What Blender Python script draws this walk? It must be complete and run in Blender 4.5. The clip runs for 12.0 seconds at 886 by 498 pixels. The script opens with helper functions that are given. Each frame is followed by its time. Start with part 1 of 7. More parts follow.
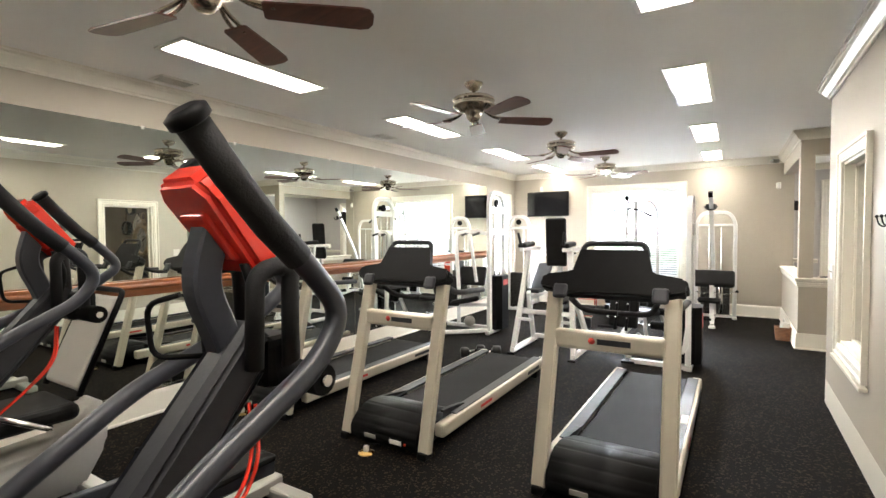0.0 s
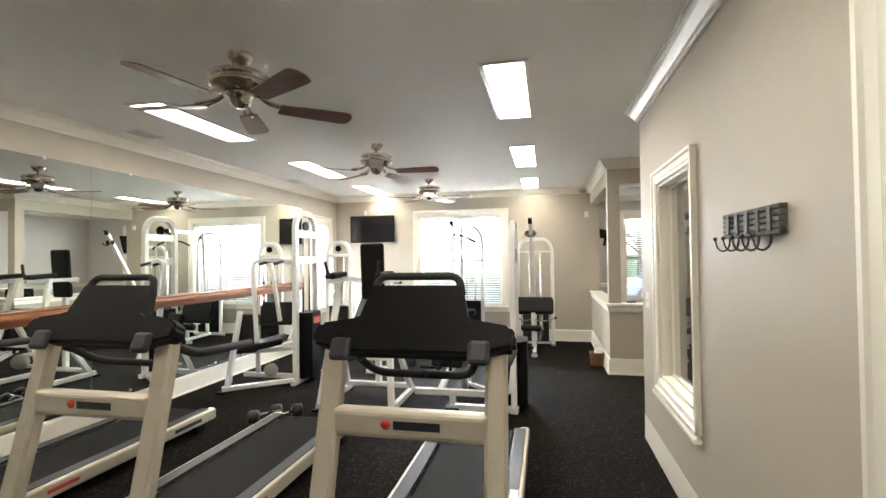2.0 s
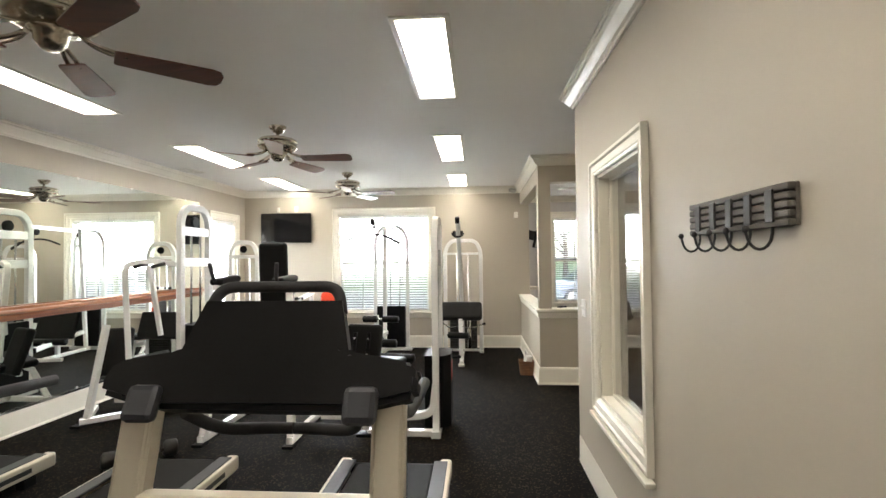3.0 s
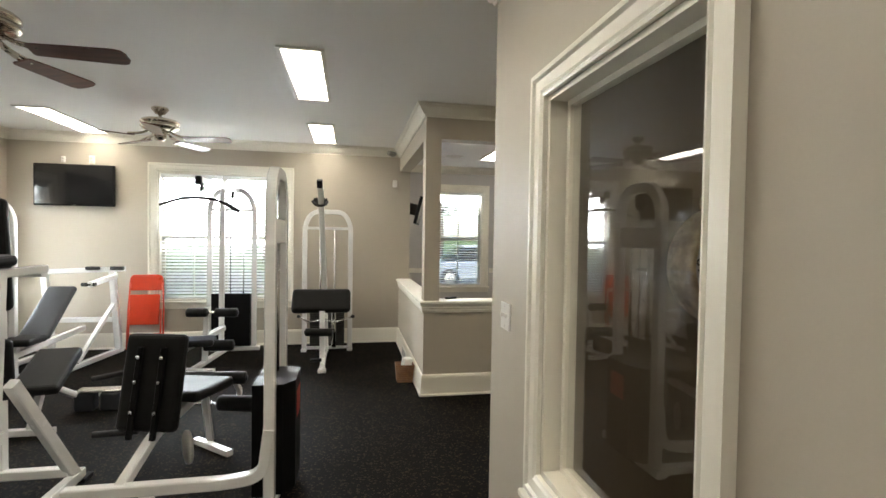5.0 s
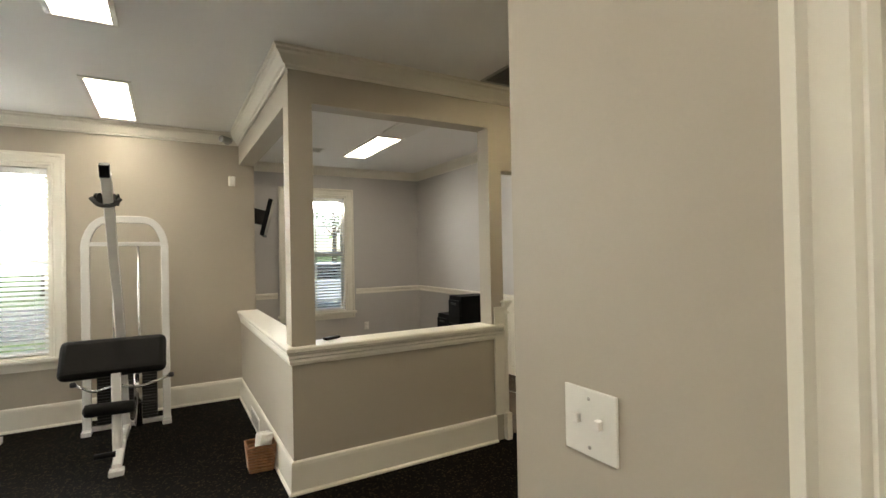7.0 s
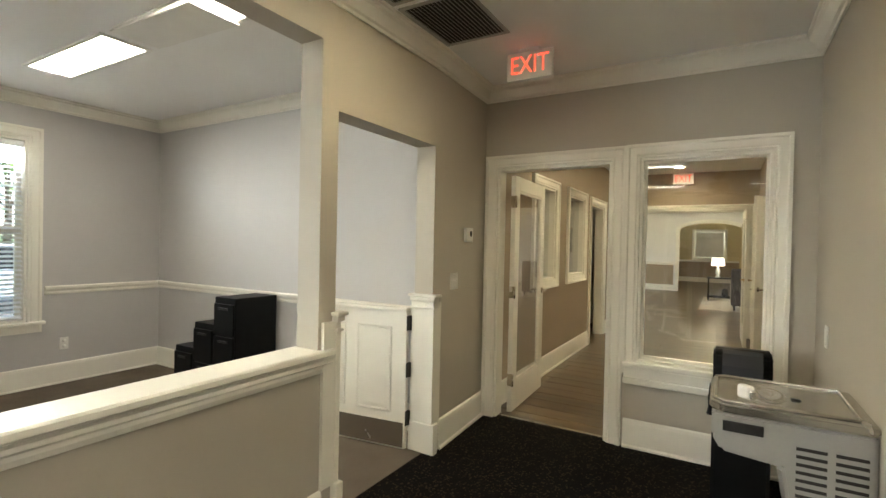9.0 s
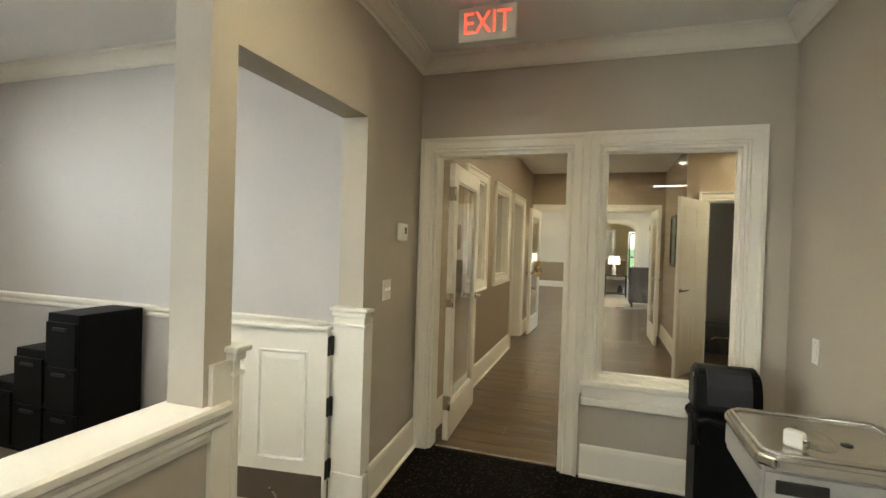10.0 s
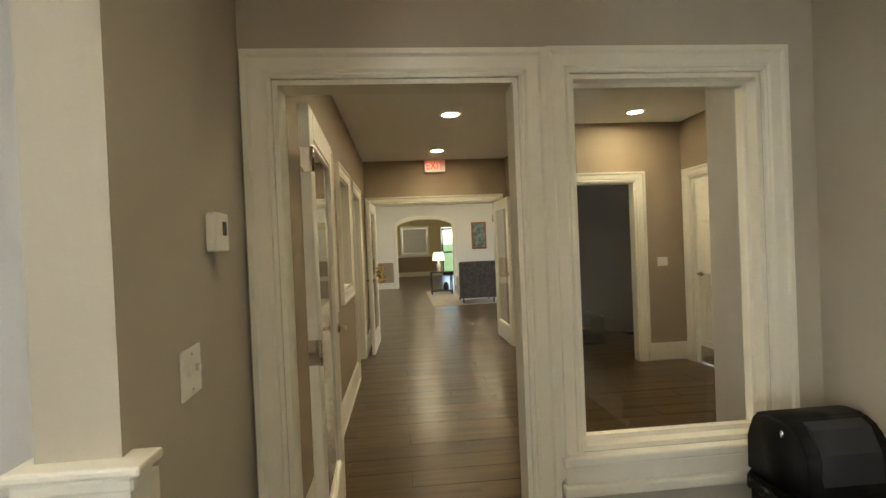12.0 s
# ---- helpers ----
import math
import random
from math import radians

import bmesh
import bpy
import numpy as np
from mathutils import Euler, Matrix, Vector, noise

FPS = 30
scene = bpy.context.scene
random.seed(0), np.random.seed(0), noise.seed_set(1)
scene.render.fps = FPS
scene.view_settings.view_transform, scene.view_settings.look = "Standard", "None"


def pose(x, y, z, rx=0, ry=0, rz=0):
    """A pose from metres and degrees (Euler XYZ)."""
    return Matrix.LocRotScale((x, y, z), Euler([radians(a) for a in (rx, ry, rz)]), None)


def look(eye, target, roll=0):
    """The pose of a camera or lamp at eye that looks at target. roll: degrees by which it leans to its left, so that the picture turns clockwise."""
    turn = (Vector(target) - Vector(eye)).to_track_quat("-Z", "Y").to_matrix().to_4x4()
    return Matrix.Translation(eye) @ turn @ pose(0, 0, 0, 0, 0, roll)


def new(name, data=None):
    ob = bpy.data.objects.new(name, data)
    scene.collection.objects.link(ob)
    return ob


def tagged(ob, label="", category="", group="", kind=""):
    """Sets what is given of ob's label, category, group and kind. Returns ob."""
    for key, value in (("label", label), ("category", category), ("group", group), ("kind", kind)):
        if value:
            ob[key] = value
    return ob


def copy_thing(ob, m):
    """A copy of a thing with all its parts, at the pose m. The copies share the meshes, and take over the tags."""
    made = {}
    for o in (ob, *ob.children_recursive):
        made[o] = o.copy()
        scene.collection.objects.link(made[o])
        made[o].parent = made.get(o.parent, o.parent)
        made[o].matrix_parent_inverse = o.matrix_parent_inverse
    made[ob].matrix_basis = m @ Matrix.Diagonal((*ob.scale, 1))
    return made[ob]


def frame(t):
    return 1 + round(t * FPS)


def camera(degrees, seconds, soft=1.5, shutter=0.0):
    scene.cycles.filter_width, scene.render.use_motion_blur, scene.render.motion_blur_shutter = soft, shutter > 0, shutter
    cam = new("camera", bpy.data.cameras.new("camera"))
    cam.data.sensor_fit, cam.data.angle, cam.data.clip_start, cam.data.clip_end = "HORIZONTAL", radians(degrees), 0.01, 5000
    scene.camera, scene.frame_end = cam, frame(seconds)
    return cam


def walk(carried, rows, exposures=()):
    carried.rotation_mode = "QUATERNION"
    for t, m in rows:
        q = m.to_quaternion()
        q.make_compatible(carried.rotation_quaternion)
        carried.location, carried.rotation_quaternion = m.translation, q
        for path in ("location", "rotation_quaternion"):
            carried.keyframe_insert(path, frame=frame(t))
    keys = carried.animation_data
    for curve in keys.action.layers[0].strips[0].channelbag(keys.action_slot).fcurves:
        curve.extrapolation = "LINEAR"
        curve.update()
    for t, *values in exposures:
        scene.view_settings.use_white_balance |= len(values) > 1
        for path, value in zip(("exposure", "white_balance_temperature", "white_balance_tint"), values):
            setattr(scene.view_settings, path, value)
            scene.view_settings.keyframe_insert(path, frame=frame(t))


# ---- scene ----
cam = camera(85.8, 12.0)
PATH = [
    (0, (-0.016, -0.031, 1.489), (-1.058, 1.674, 1.417), -0.4),
    (0.5, (-0.064, 0.176, 1.481), (-0.95, 1.968, 1.425), 0.0),
    (1, (-0.082, 0.426, 1.48), (-0.826, 2.283, 1.452), -0.3),
    (1.5, (-0.087, 0.692, 1.475), (-0.675, 2.604, 1.486), -0.6),
    (2, (-0.1, 0.979, 1.488), (-0.522, 2.934, 1.525), -0.7),
    (2.5, (-0.091, 1.269, 1.488), (-0.365, 3.249, 1.535), -0.7),
    (3, (-0.066, 1.589, 1.485), (-0.206, 3.584, 1.528), -0.6),
    (5, (-0.005, 2.948, 1.482), (0.377, 4.91, 1.432), 0.9),
    (5.5, (0.006, 3.288, 1.466), (0.524, 5.22, 1.427), 0.4),
    (6, (0.021, 3.627, 1.451), (0.686, 5.513, 1.44), -0.3),
    (6.5, (-0.004, 3.988, 1.447), (0.827, 5.807, 1.457), -0.5),
    (7, (0.029, 4.338, 1.443), (1.027, 6.071, 1.459), -1.1),
    (7.5, (0.054, 4.659, 1.429), (1.256, 6.258, 1.442), -0.9),
    (9.5, (0.715, 5.905, 1.418), (2.541, 6.72, 1.389), 1.7),
    (10, (0.977, 6.141, 1.432), (2.875, 6.772, 1.404), 1.8),
    (10.5, (1.275, 6.374, 1.432), (3.224, 6.823, 1.408), 1.4),
    (11, (1.608, 6.55, 1.428), (3.59, 6.814, 1.4), -0.0),
    (11.5, (1.956, 6.685, 1.44), (3.955, 6.744, 1.411), -1.5),
    (12, (2.318, 6.805, 1.428), (4.31, 6.632, 1.405), -2.4),
]
EXPOSURES = [
    (0.0, 3.15, 6200, 12),
    (1.0, 3.0, 6200, 11),
    (2.5, 2.68, 6350, 11),
    (5.0, 2.24, 6400, 9),
    (5.5, 2.2, 6400, 9),
    (6.0, 2.3, 6500, 9),
    (6.5, 2.2, 6650, 9),
    (7.5, 2.16, 6850, 8),
    (9.5, 2.92, 6250, 6),
    (10.5, 2.42, 6250, 6),
    (11.0, 2.22, 6350, 6),
    (12.0, 2.48, 6550, 6),
]
walk(cam, [(t, look(eye, target, roll)) for t, eye, target, roll in PATH], EXPOSURES)

# ---- world, sun, exposure ----
world = bpy.data.worlds.new("sky")
scene.world = world
world.use_nodes = True
wn = world.node_tree.nodes
sky = wn.new("ShaderNodeTexSky")
sky.sky_type, sky.sun_disc = "NISHITA", False
sky.sun_elevation, sky.sun_rotation = radians(52), radians(200)
wn["Background"].inputs[1].default_value = 0.14
world.node_tree.links.new(sky.outputs[0], wn["Background"].inputs[0])
sun = new("sun", bpy.data.lights.new("sun", "SUN"))
sun.data.energy, sun.data.angle, sun.data.color = 3.6, radians(0.5), (1.0, 0.95, 0.88)
sun.matrix_world = look((-30, -60, 80), (0, 0, 0))
LAMP = 3.9          # ceiling panels
CAN = 46.0          # recessed hall lights, and the unseen ones added in other rooms


# daylight through the wide window and the one beside the mirrors
for at, way, a, b, watts in (((-1.645, 9.79, 1.79), (-1.645, 5, 1.75), 1.5, 0.88, 44), ((1.865, 11.235, 2.18), (1.865, 5, 1.7), 0.78, 0.16, 5.5), ((-4.24, 8.96, 1.39), (0, 8.96, 1.7), 0.62, 1.45, 17)):
    day = new("window_daylight", bpy.data.lights.new("window_daylight", "AREA"))
    day.data.shape, day.data.size, day.data.size_y, day.data.energy, day.data.color = "RECTANGLE", a, b, watts, (0.93, 0.97, 1.0)
    day.matrix_world = look(at, (way[0], way[1], at[2]))


# ---- materials ----
def nodes_of(name):
    m = bpy.data.materials.new(name)
    m.use_nodes = True
    t = m.node_tree
    return m, t, t.nodes["Principled BSDF"]


def surface(name, color, rough=0.5, metal=0.0, scale=6.0, vary=0.10, fine=60.0, bump=0.15, spec=0.5, depth=0.002, coat=0.0):
    """A surface with broad and fine variation of colour, gloss and relief."""
    m, t, b = nodes_of(name)
    geo = t.nodes.new("ShaderNodeTexCoord")
    n1, n2 = t.nodes.new("ShaderNodeTexNoise"), t.nodes.new("ShaderNodeTexNoise")
    n1.inputs["Scale"].default_value, n1.inputs["Detail"].default_value = scale, 4
    n2.inputs["Scale"].default_value, n2.inputs["Detail"].default_value = fine, 3
    for n in (n1, n2):
        t.links.new(geo.outputs["Object"], n.inputs["Vector"])
    mixer = t.nodes.new("ShaderNodeMath")
    mixer.operation = "MULTIPLY_ADD"
    t.links.new(n2.outputs[0], mixer.inputs[0])
    mixer.inputs[1].default_value = 0.35
    t.links.new(n1.outputs[0], mixer.inputs[2])
    ramp = t.nodes.new("ShaderNodeValToRGB")
    ramp.color_ramp.elements[0].position, ramp.color_ramp.elements[1].position = 0.42, 0.95
    ramp.color_ramp.elements[0].color = (*[c * (1 - vary) for c in color], 1)
    ramp.color_ramp.elements[1].color = (*[min(1, c * (1 + vary)) for c in color], 1)
    t.links.new(mixer.outputs[0], ramp.inputs[0])
    t.links.new(ramp.outputs[0], b.inputs["Base Color"])
    rr = t.nodes.new("ShaderNodeMapRange")
    rr.inputs["To Min"].default_value, rr.inputs["To Max"].default_value = max(0.02, rough - 0.08), min(1, rough + 0.08)
    t.links.new(n1.outputs[0], rr.inputs["Value"])
    t.links.new(rr.outputs[0], b.inputs["Roughness"])
    b.inputs["Metallic"].default_value = metal
    b.inputs["Specular IOR Level"].default_value = spec
    b.inputs["Coat Weight"].default_value = coat
    if bump:
        bp = t.nodes.new("ShaderNodeBump")
        bp.inputs["Strength"].default_value, bp.inputs["Distance"].default_value = bump, depth
        t.links.new(n2.outputs[0], bp.inputs["Height"])
        t.links.new(bp.outputs[0], b.inputs["Normal"])
    return m


def rubber_floor_material():
    m, t, b = nodes_of("rubber_floor")
    tc = t.nodes.new("ShaderNodeTexCoord")
    vor = t.nodes.new("ShaderNodeTexVoronoi")
    vor.inputs["Scale"].default_value = 95
    big = t.nodes.new("ShaderNodeTexNoise")
    big.inputs["Scale"].default_value, big.inputs["Detail"].default_value = 1.3, 5
    fine = t.nodes.new("ShaderNodeTexNoise")
    fine.inputs["Scale"].default_value = 150
    for n in (vor, big, fine):
        t.links.new(tc.outputs["Object"], n.inputs["Vector"])
    sep = t.nodes.new("ShaderNodeSeparateColor")
    t.links.new(vor.outputs["Color"], sep.inputs[0])
    ramp = t.nodes.new("ShaderNodeValToRGB")
    r = ramp.color_ramp
    r.interpolation = "CONSTANT"
    r.elements[0].color = (0.0030, 0.0027, 0.0024, 1)
    r.elements[1].position, r.elements[1].color = 0.86, (0.031, 0.022, 0.013, 1)
    t.links.new(sep.outputs[0], ramp.inputs[0])
    dust = t.nodes.new("ShaderNodeMix")
    dust.data_type = "RGBA"
    mr = t.nodes.new("ShaderNodeMapRange")
    mr.inputs["From Min"].default_value, mr.inputs["From Max"].default_value, mr.inputs["To Max"].default_value = 0.4, 0.8, 0.35
    t.links.new(big.outputs[0], mr.inputs["Value"])
    t.links.new(mr.outputs[0], dust.inputs["Factor"])
    t.links.new(ramp.outputs[0], dust.inputs["A"])
    dust.inputs["B"].default_value = (0.0095, 0.0072, 0.005, 1)
    t.links.new(dust.outputs["Result"], b.inputs["Base Color"])
    rr = t.nodes.new("ShaderNodeMapRange")
    rr.inputs["To Min"].default_value, rr.inputs["To Max"].default_value = 0.74, 0.94
    t.links.new(big.outputs[0], rr.inputs["Value"])
    t.links.new(rr.outputs[0], b.inputs["Roughness"])
    bp = t.nodes.new("ShaderNodeBump")
    b.inputs["Specular IOR Level"].default_value = 0.07
    bp.inputs["Strength"].default_value, bp.inputs["Distance"].default_value = 0.5, 0.002
    t.links.new(fine.outputs[0], bp.inputs["Height"])
    t.links.new(bp.outputs[0], b.inputs["Normal"])
    return m


def wood_material(name, light, dark, rough=0.35, scale=3.0, axis=1, per_piece=False, coat=0.2):
    m, t, b = nodes_of(name)
    tc = t.nodes.new("ShaderNodeTexCoord")
    mp = t.nodes.new("ShaderNodeMapping")
    s = [scale * 9, scale * 9, scale * 9]
    s[axis] = scale * 0.6
    mp.inputs["Scale"].default_value = s
    t.links.new(tc.outputs["Object"], mp.inputs["Vector"])
    n = t.nodes.new("ShaderNodeTexNoise")
    n.inputs["Scale"].default_value, n.inputs["Detail"].default_value, n.inputs["Distortion"].default_value = 1.0, 6, 0.6
    t.links.new(mp.outputs[0], n.inputs["Vector"])
    ramp = t.nodes.new("ShaderNodeValToRGB")
    ramp.color_ramp.elements[0].position, ramp.color_ramp.elements[1].position = 0.3, 0.72
    ramp.color_ramp.elements[0].color, ramp.color_ramp.elements[1].color = (*dark, 1), (*light, 1)
    t.links.new(n.outputs[0], ramp.inputs[0])
    out = ramp.outputs[0]
    if per_piece:
        info = t.nodes.new("ShaderNodeObjectInfo")
        add = t.nodes.new("ShaderNodeVectorMath")
        add.operation = "MULTIPLY_ADD"
        add.inputs[1].default_value = (37, 37, 37)
        t.links.new(info.outputs["Random"], add.inputs[0])
        t.links.new(mp.outputs[0], add.inputs[2])
        t.links.new(add.outputs[0], n.inputs["Vector"])
        hsv = t.nodes.new("ShaderNodeHueSaturation")
        mr = t.nodes.new("ShaderNodeMapRange")
        mr.inputs["To Min"].default_value, mr.inputs["To Max"].default_value = 0.75, 1.25
        t.links.new(info.outputs["Random"], mr.inputs["Value"])
        t.links.new(mr.outputs[0], hsv.inputs["Value"])
        t.links.new(out, hsv.inputs["Color"])
        out = hsv.outputs[0]
    t.links.new(out, b.inputs["Base Color"])
    b.inputs["Roughness"].default_value = rough
    b.inputs["Coat Weight"].default_value, b.inputs["Coat Roughness"].default_value = coat, 0.25
    bp = t.nodes.new("ShaderNodeBump")
    bp.inputs["Strength"].default_value, bp.inputs["Distance"].default_value = 0.2, 0.001
    t.links.new(n.outputs[0], bp.inputs["Height"])
    t.links.new(bp.outputs[0], b.inputs["Normal"])
    return m


def glow(name, color, strength):
    m, t, b = nodes_of(name)
    b.inputs["Base Color"].default_value = (*[min(0.8, c) for c in color], 1)
    b.inputs["Emission Color"].default_value = (*color, 1)
    b.inputs["Emission Strength"].default_value = strength
    return m


def glass_material(name, tint=(1, 1, 1), rough=0.0):
    m, t, b = nodes_of(name)
    b.inputs["Base Color"].default_value = (*tint, 1)
    b.inputs["Transmission Weight"].default_value = 1
    b.inputs["Roughness"].default_value, b.inputs["IOR"].default_value = rough, 1.5
    return m


WALL = surface("wall_paint", (0.45, 0.405, 0.33), 0.55, scale=1.2, vary=0.025, fine=160, bump=0.10, depth=0.0012)
# side room greige is lifted and cooled to hold daylight; alcove grey reuses it
WALL_SIDE = surface("wall_paint_grey_daylit", (0.50, 0.48, 0.462), 0.55, scale=1.2, vary=0.025, fine=160, bump=0.10, depth=0.0012)
WALL_TAN = surface("wall_paint_tan", (0.33, 0.255, 0.175), 0.55, scale=1.2, vary=0.03, fine=160, bump=0.10, depth=0.0012)
WALL_LOUNGE = surface("wall_paint_white", (0.72, 0.70, 0.68), 0.55, scale=1.2, vary=0.025, fine=160, bump=0.1, depth=0.0012)
WALL_YELLOW = surface("wall_paint_cream", (0.66, 0.55, 0.31), 0.55, scale=1.2, vary=0.025, fine=160, bump=0.1, depth=0.0012)
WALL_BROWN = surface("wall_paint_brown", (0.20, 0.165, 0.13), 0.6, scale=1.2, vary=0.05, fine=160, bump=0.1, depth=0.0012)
CEIL = surface("ceiling_paint", (0.87, 0.86, 0.84), 0.8, scale=1.0, vary=0.02, fine=220, bump=0.2, depth=0.0015)
TRIM = surface("trim_paint", (0.80, 0.765, 0.675), 0.36, scale=1.5, vary=0.012, fine=60, bump=0)
RUBBER = rubber_floor_material()
CARPET = surface("carpet", (0.155, 0.125, 0.095), 0.95, scale=3, vary=0.2, fine=260, bump=1.0, depth=0.006, spec=0.1)
MIRROR = nodes_of("mirror_silver")[0]
MIRROR.node_tree.nodes["Principled BSDF"].inputs["Base Color"].default_value = (0.84, 0.88, 0.83, 1)
MIRROR.node_tree.nodes["Principled BSDF"].inputs["Metallic"].default_value = 1
MIRROR.node_tree.nodes["Principled BSDF"].inputs["Roughness"].default_value = 0.0
GLASS = glass_material("window_glass", (0.97, 0.98, 0.97))
PANEL = glow("lamp_diffuser", (1.0, 0.91, 0.76), LAMP)
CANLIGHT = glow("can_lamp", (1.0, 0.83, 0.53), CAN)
WHITE_METAL = surface("white_enamel", (0.78, 0.775, 0.76), 0.25, scale=5, vary=0.03, fine=30, bump=0.03, coat=0.3)
SILVER_PAINT = surface("champagne_paint", (0.60, 0.545, 0.44), 0.32, metal=0.35, scale=5, vary=0.05, fine=90, bump=0.04)
BLACK_PLASTIC = surface("black_plastic", (0.0042, 0.0042, 0.0045), 0.48, spec=0.13, scale=9, vary=0.3, fine=120, bump=0.15)
SLATE = surface("slate_enamel", (0.042, 0.045, 0.056), 0.35, scale=8, vary=0.12, fine=120, bump=0.08)
GREY_PLASTIC = surface("dark_grey_plastic", (0.018, 0.019, 0.024), 0.45, scale=9, vary=0.2, fine=120, bump=0.15)
VINYL = surface("black_vinyl", (0.007, 0.0066, 0.0066), 0.5, spec=0.16, scale=7, vary=0.25, fine=70, bump=0.25)
FOAM = surface("black_foam_grip", (0.011, 0.011, 0.012), 0.7, scale=12, vary=0.3, fine=200, bump=0.5)
BELT = surface("running_belt", (0.009, 0.0086, 0.008), 0.7, spec=0.15, scale=4, vary=0.25, fine=220, bump=0.3)
CHROME = surface("chrome", (0.72, 0.72, 0.72), 0.12, metal=1.0, scale=8, vary=0.05, bump=0)
NICKEL = surface("brushed_nickel", (0.56, 0.50, 0.42), 0.26, metal=1.0, scale=8, vary=0.08, fine=90, bump=0.05)
STEEL = surface("stainless_steel", (0.52, 0.50, 0.46), 0.24, metal=1.0, scale=6, vary=0.08, fine=150, bump=0.06)
IRON = surface("dark_iron", (0.03, 0.028, 0.026), 0.45, metal=0.6, scale=10, vary=0.3, fine=80, bump=0.3)
BRASS = surface("brass", (0.62, 0.43, 0.16), 0.28, metal=1.0, scale=10, vary=0.1, bump=0.03)
RED_PLASTIC = surface("red_plastic", (0.82, 0.045, 0.025), 0.2, scale=5, vary=0.08, fine=40, bump=0.03, coat=0.4)
RED_METAL = surface("red_enamel", (0.62, 0.05, 0.015), 0.3, scale=5, vary=0.08, fine=40, bump=0.04, coat=0.3)
BLADE_WOOD = wood_material("fan_blade_wood", (0.15, 0.045, 0.024), (0.065, 0.019, 0.011), 0.3, 3, 0)
RAIL_WOOD = wood_material("rail_wood", (0.34, 0.125, 0.045), (0.20, 0.065, 0.022), 0.3, 2, 1)
FLOOR_WOOD = wood_material("plank_tile", (0.122, 0.075, 0.030), (0.056, 0.033, 0.0125), 0.3, 2, 0, True, 0.3)
RUST_WOOD = wood_material("grey_weathered_wood", (0.14, 0.125, 0.11), (0.05, 0.043, 0.036), 0.75, 4, 1, coat=0)
WICKER = surface("wicker", (0.19, 0.085, 0.035), 0.6, scale=20, vary=0.4, fine=90, bump=0.6)
WHITE_PLASTIC = surface("white_plastic", (0.78, 0.76, 0.71), 0.35, scale=6, vary=0.03, fine=60, bump=0.03)
GREY_METAL = surface("grey_enamel", (0.40, 0.385, 0.35), 0.42, metal=0.2, scale=6, vary=0.06, fine=90, bump=0.1)
SCREEN = surface("dark_screen", (0.008, 0.008, 0.009), 0.06, scale=3, vary=0.1, bump=0)
BLIND = surface("blind_slat", (0.82, 0.82, 0.81), 0.45, scale=5, vary=0.02, fine=60, bump=0.03)
DARK = surface("dark_recess", (0.03, 0.027, 0.024), 0.8, scale=6, vary=0.3, bump=0.1)
PAPER = surface("paper", (0.78, 0.76, 0.72), 0.7, scale=6, vary=0.04, fine=60, bump=0.05)
INK = surface("black_ink", (0.02, 0.02, 0.02), 0.6, scale=6, vary=0.2, bump=0)
RED_INK = surface("red_ink", (0.62, 0.05, 0.04), 0.5, scale=6, vary=0.1, bump=0)


# ---- mesh helpers ----
def box(bm, x0, x1, y0, y1, z0, z1, m=None):
    vs = [bm.verts.new((x, y, z)) for x in (x0, x1) for y in (y0, y1) for z in (z0, z1)]
    if m is not None:
        for v in vs:
            v.co = m @ v.co
    for f in ((0, 1, 3, 2), (4, 6, 7, 5), (0, 4, 5, 1), (2, 3, 7, 6), (0, 2, 6, 4), (1, 5, 7, 3)):
        bm.faces.new([vs[i] for i in f])
    return vs


def rbox(bm, x0, x1, y0, y1, z0, z1, r=0.01, seg=2, m=None):
    """A box with rounded edges."""
    t = bmesh.new()
    box(t, x0, x1, y0, y1, z0, z1)
    bmesh.ops.recalc_face_normals(t, faces=t.faces)
    bmesh.ops.bevel(t, geom=t.edges[:], offset=r, segments=seg, affect="EDGES", profile=0.5)
    merge(bm, t, m)


def merge(bm, t, m=None):
    table = {}
    for v in t.verts:
        table[v] = bm.verts.new(m @ v.co if m is not None else v.co)
    for f in t.faces:
        nf = bm.faces.new([table[v] for v in f.verts])
        nf.smooth = f.smooth
    t.free()


def frames_along(pts, closed=False):
    pts = [Vector(p) for p in pts]
    n = len(pts)
    out, ref = [], None
    for i, p in enumerate(pts):
        a = pts[i - 1] if i or closed else p
        b = pts[(i + 1) % n] if i < n - 1 or closed else p
        d1 = (p - a).normalized() if (p - a).length > 1e-9 else None
        d2 = (b - p).normalized() if (b - p).length > 1e-9 else None
        d = ((d1 or d2) + (d2 or d1)).normalized()
        if ref is None:
            ref = Vector((0, 0, 1)) if abs(d.z) < 0.9 else Vector((1, 0, 0))
        u = (ref - d * ref.dot(d)).normalized()
        ref = u
        cosh = 1.0
        if d1 and d2:
            cosh = max(0.35, math.sqrt(max(0, (1 + d1.dot(d2)) / 2)))
        out.append((p, u, d.cross(u), d, cosh))
    return out


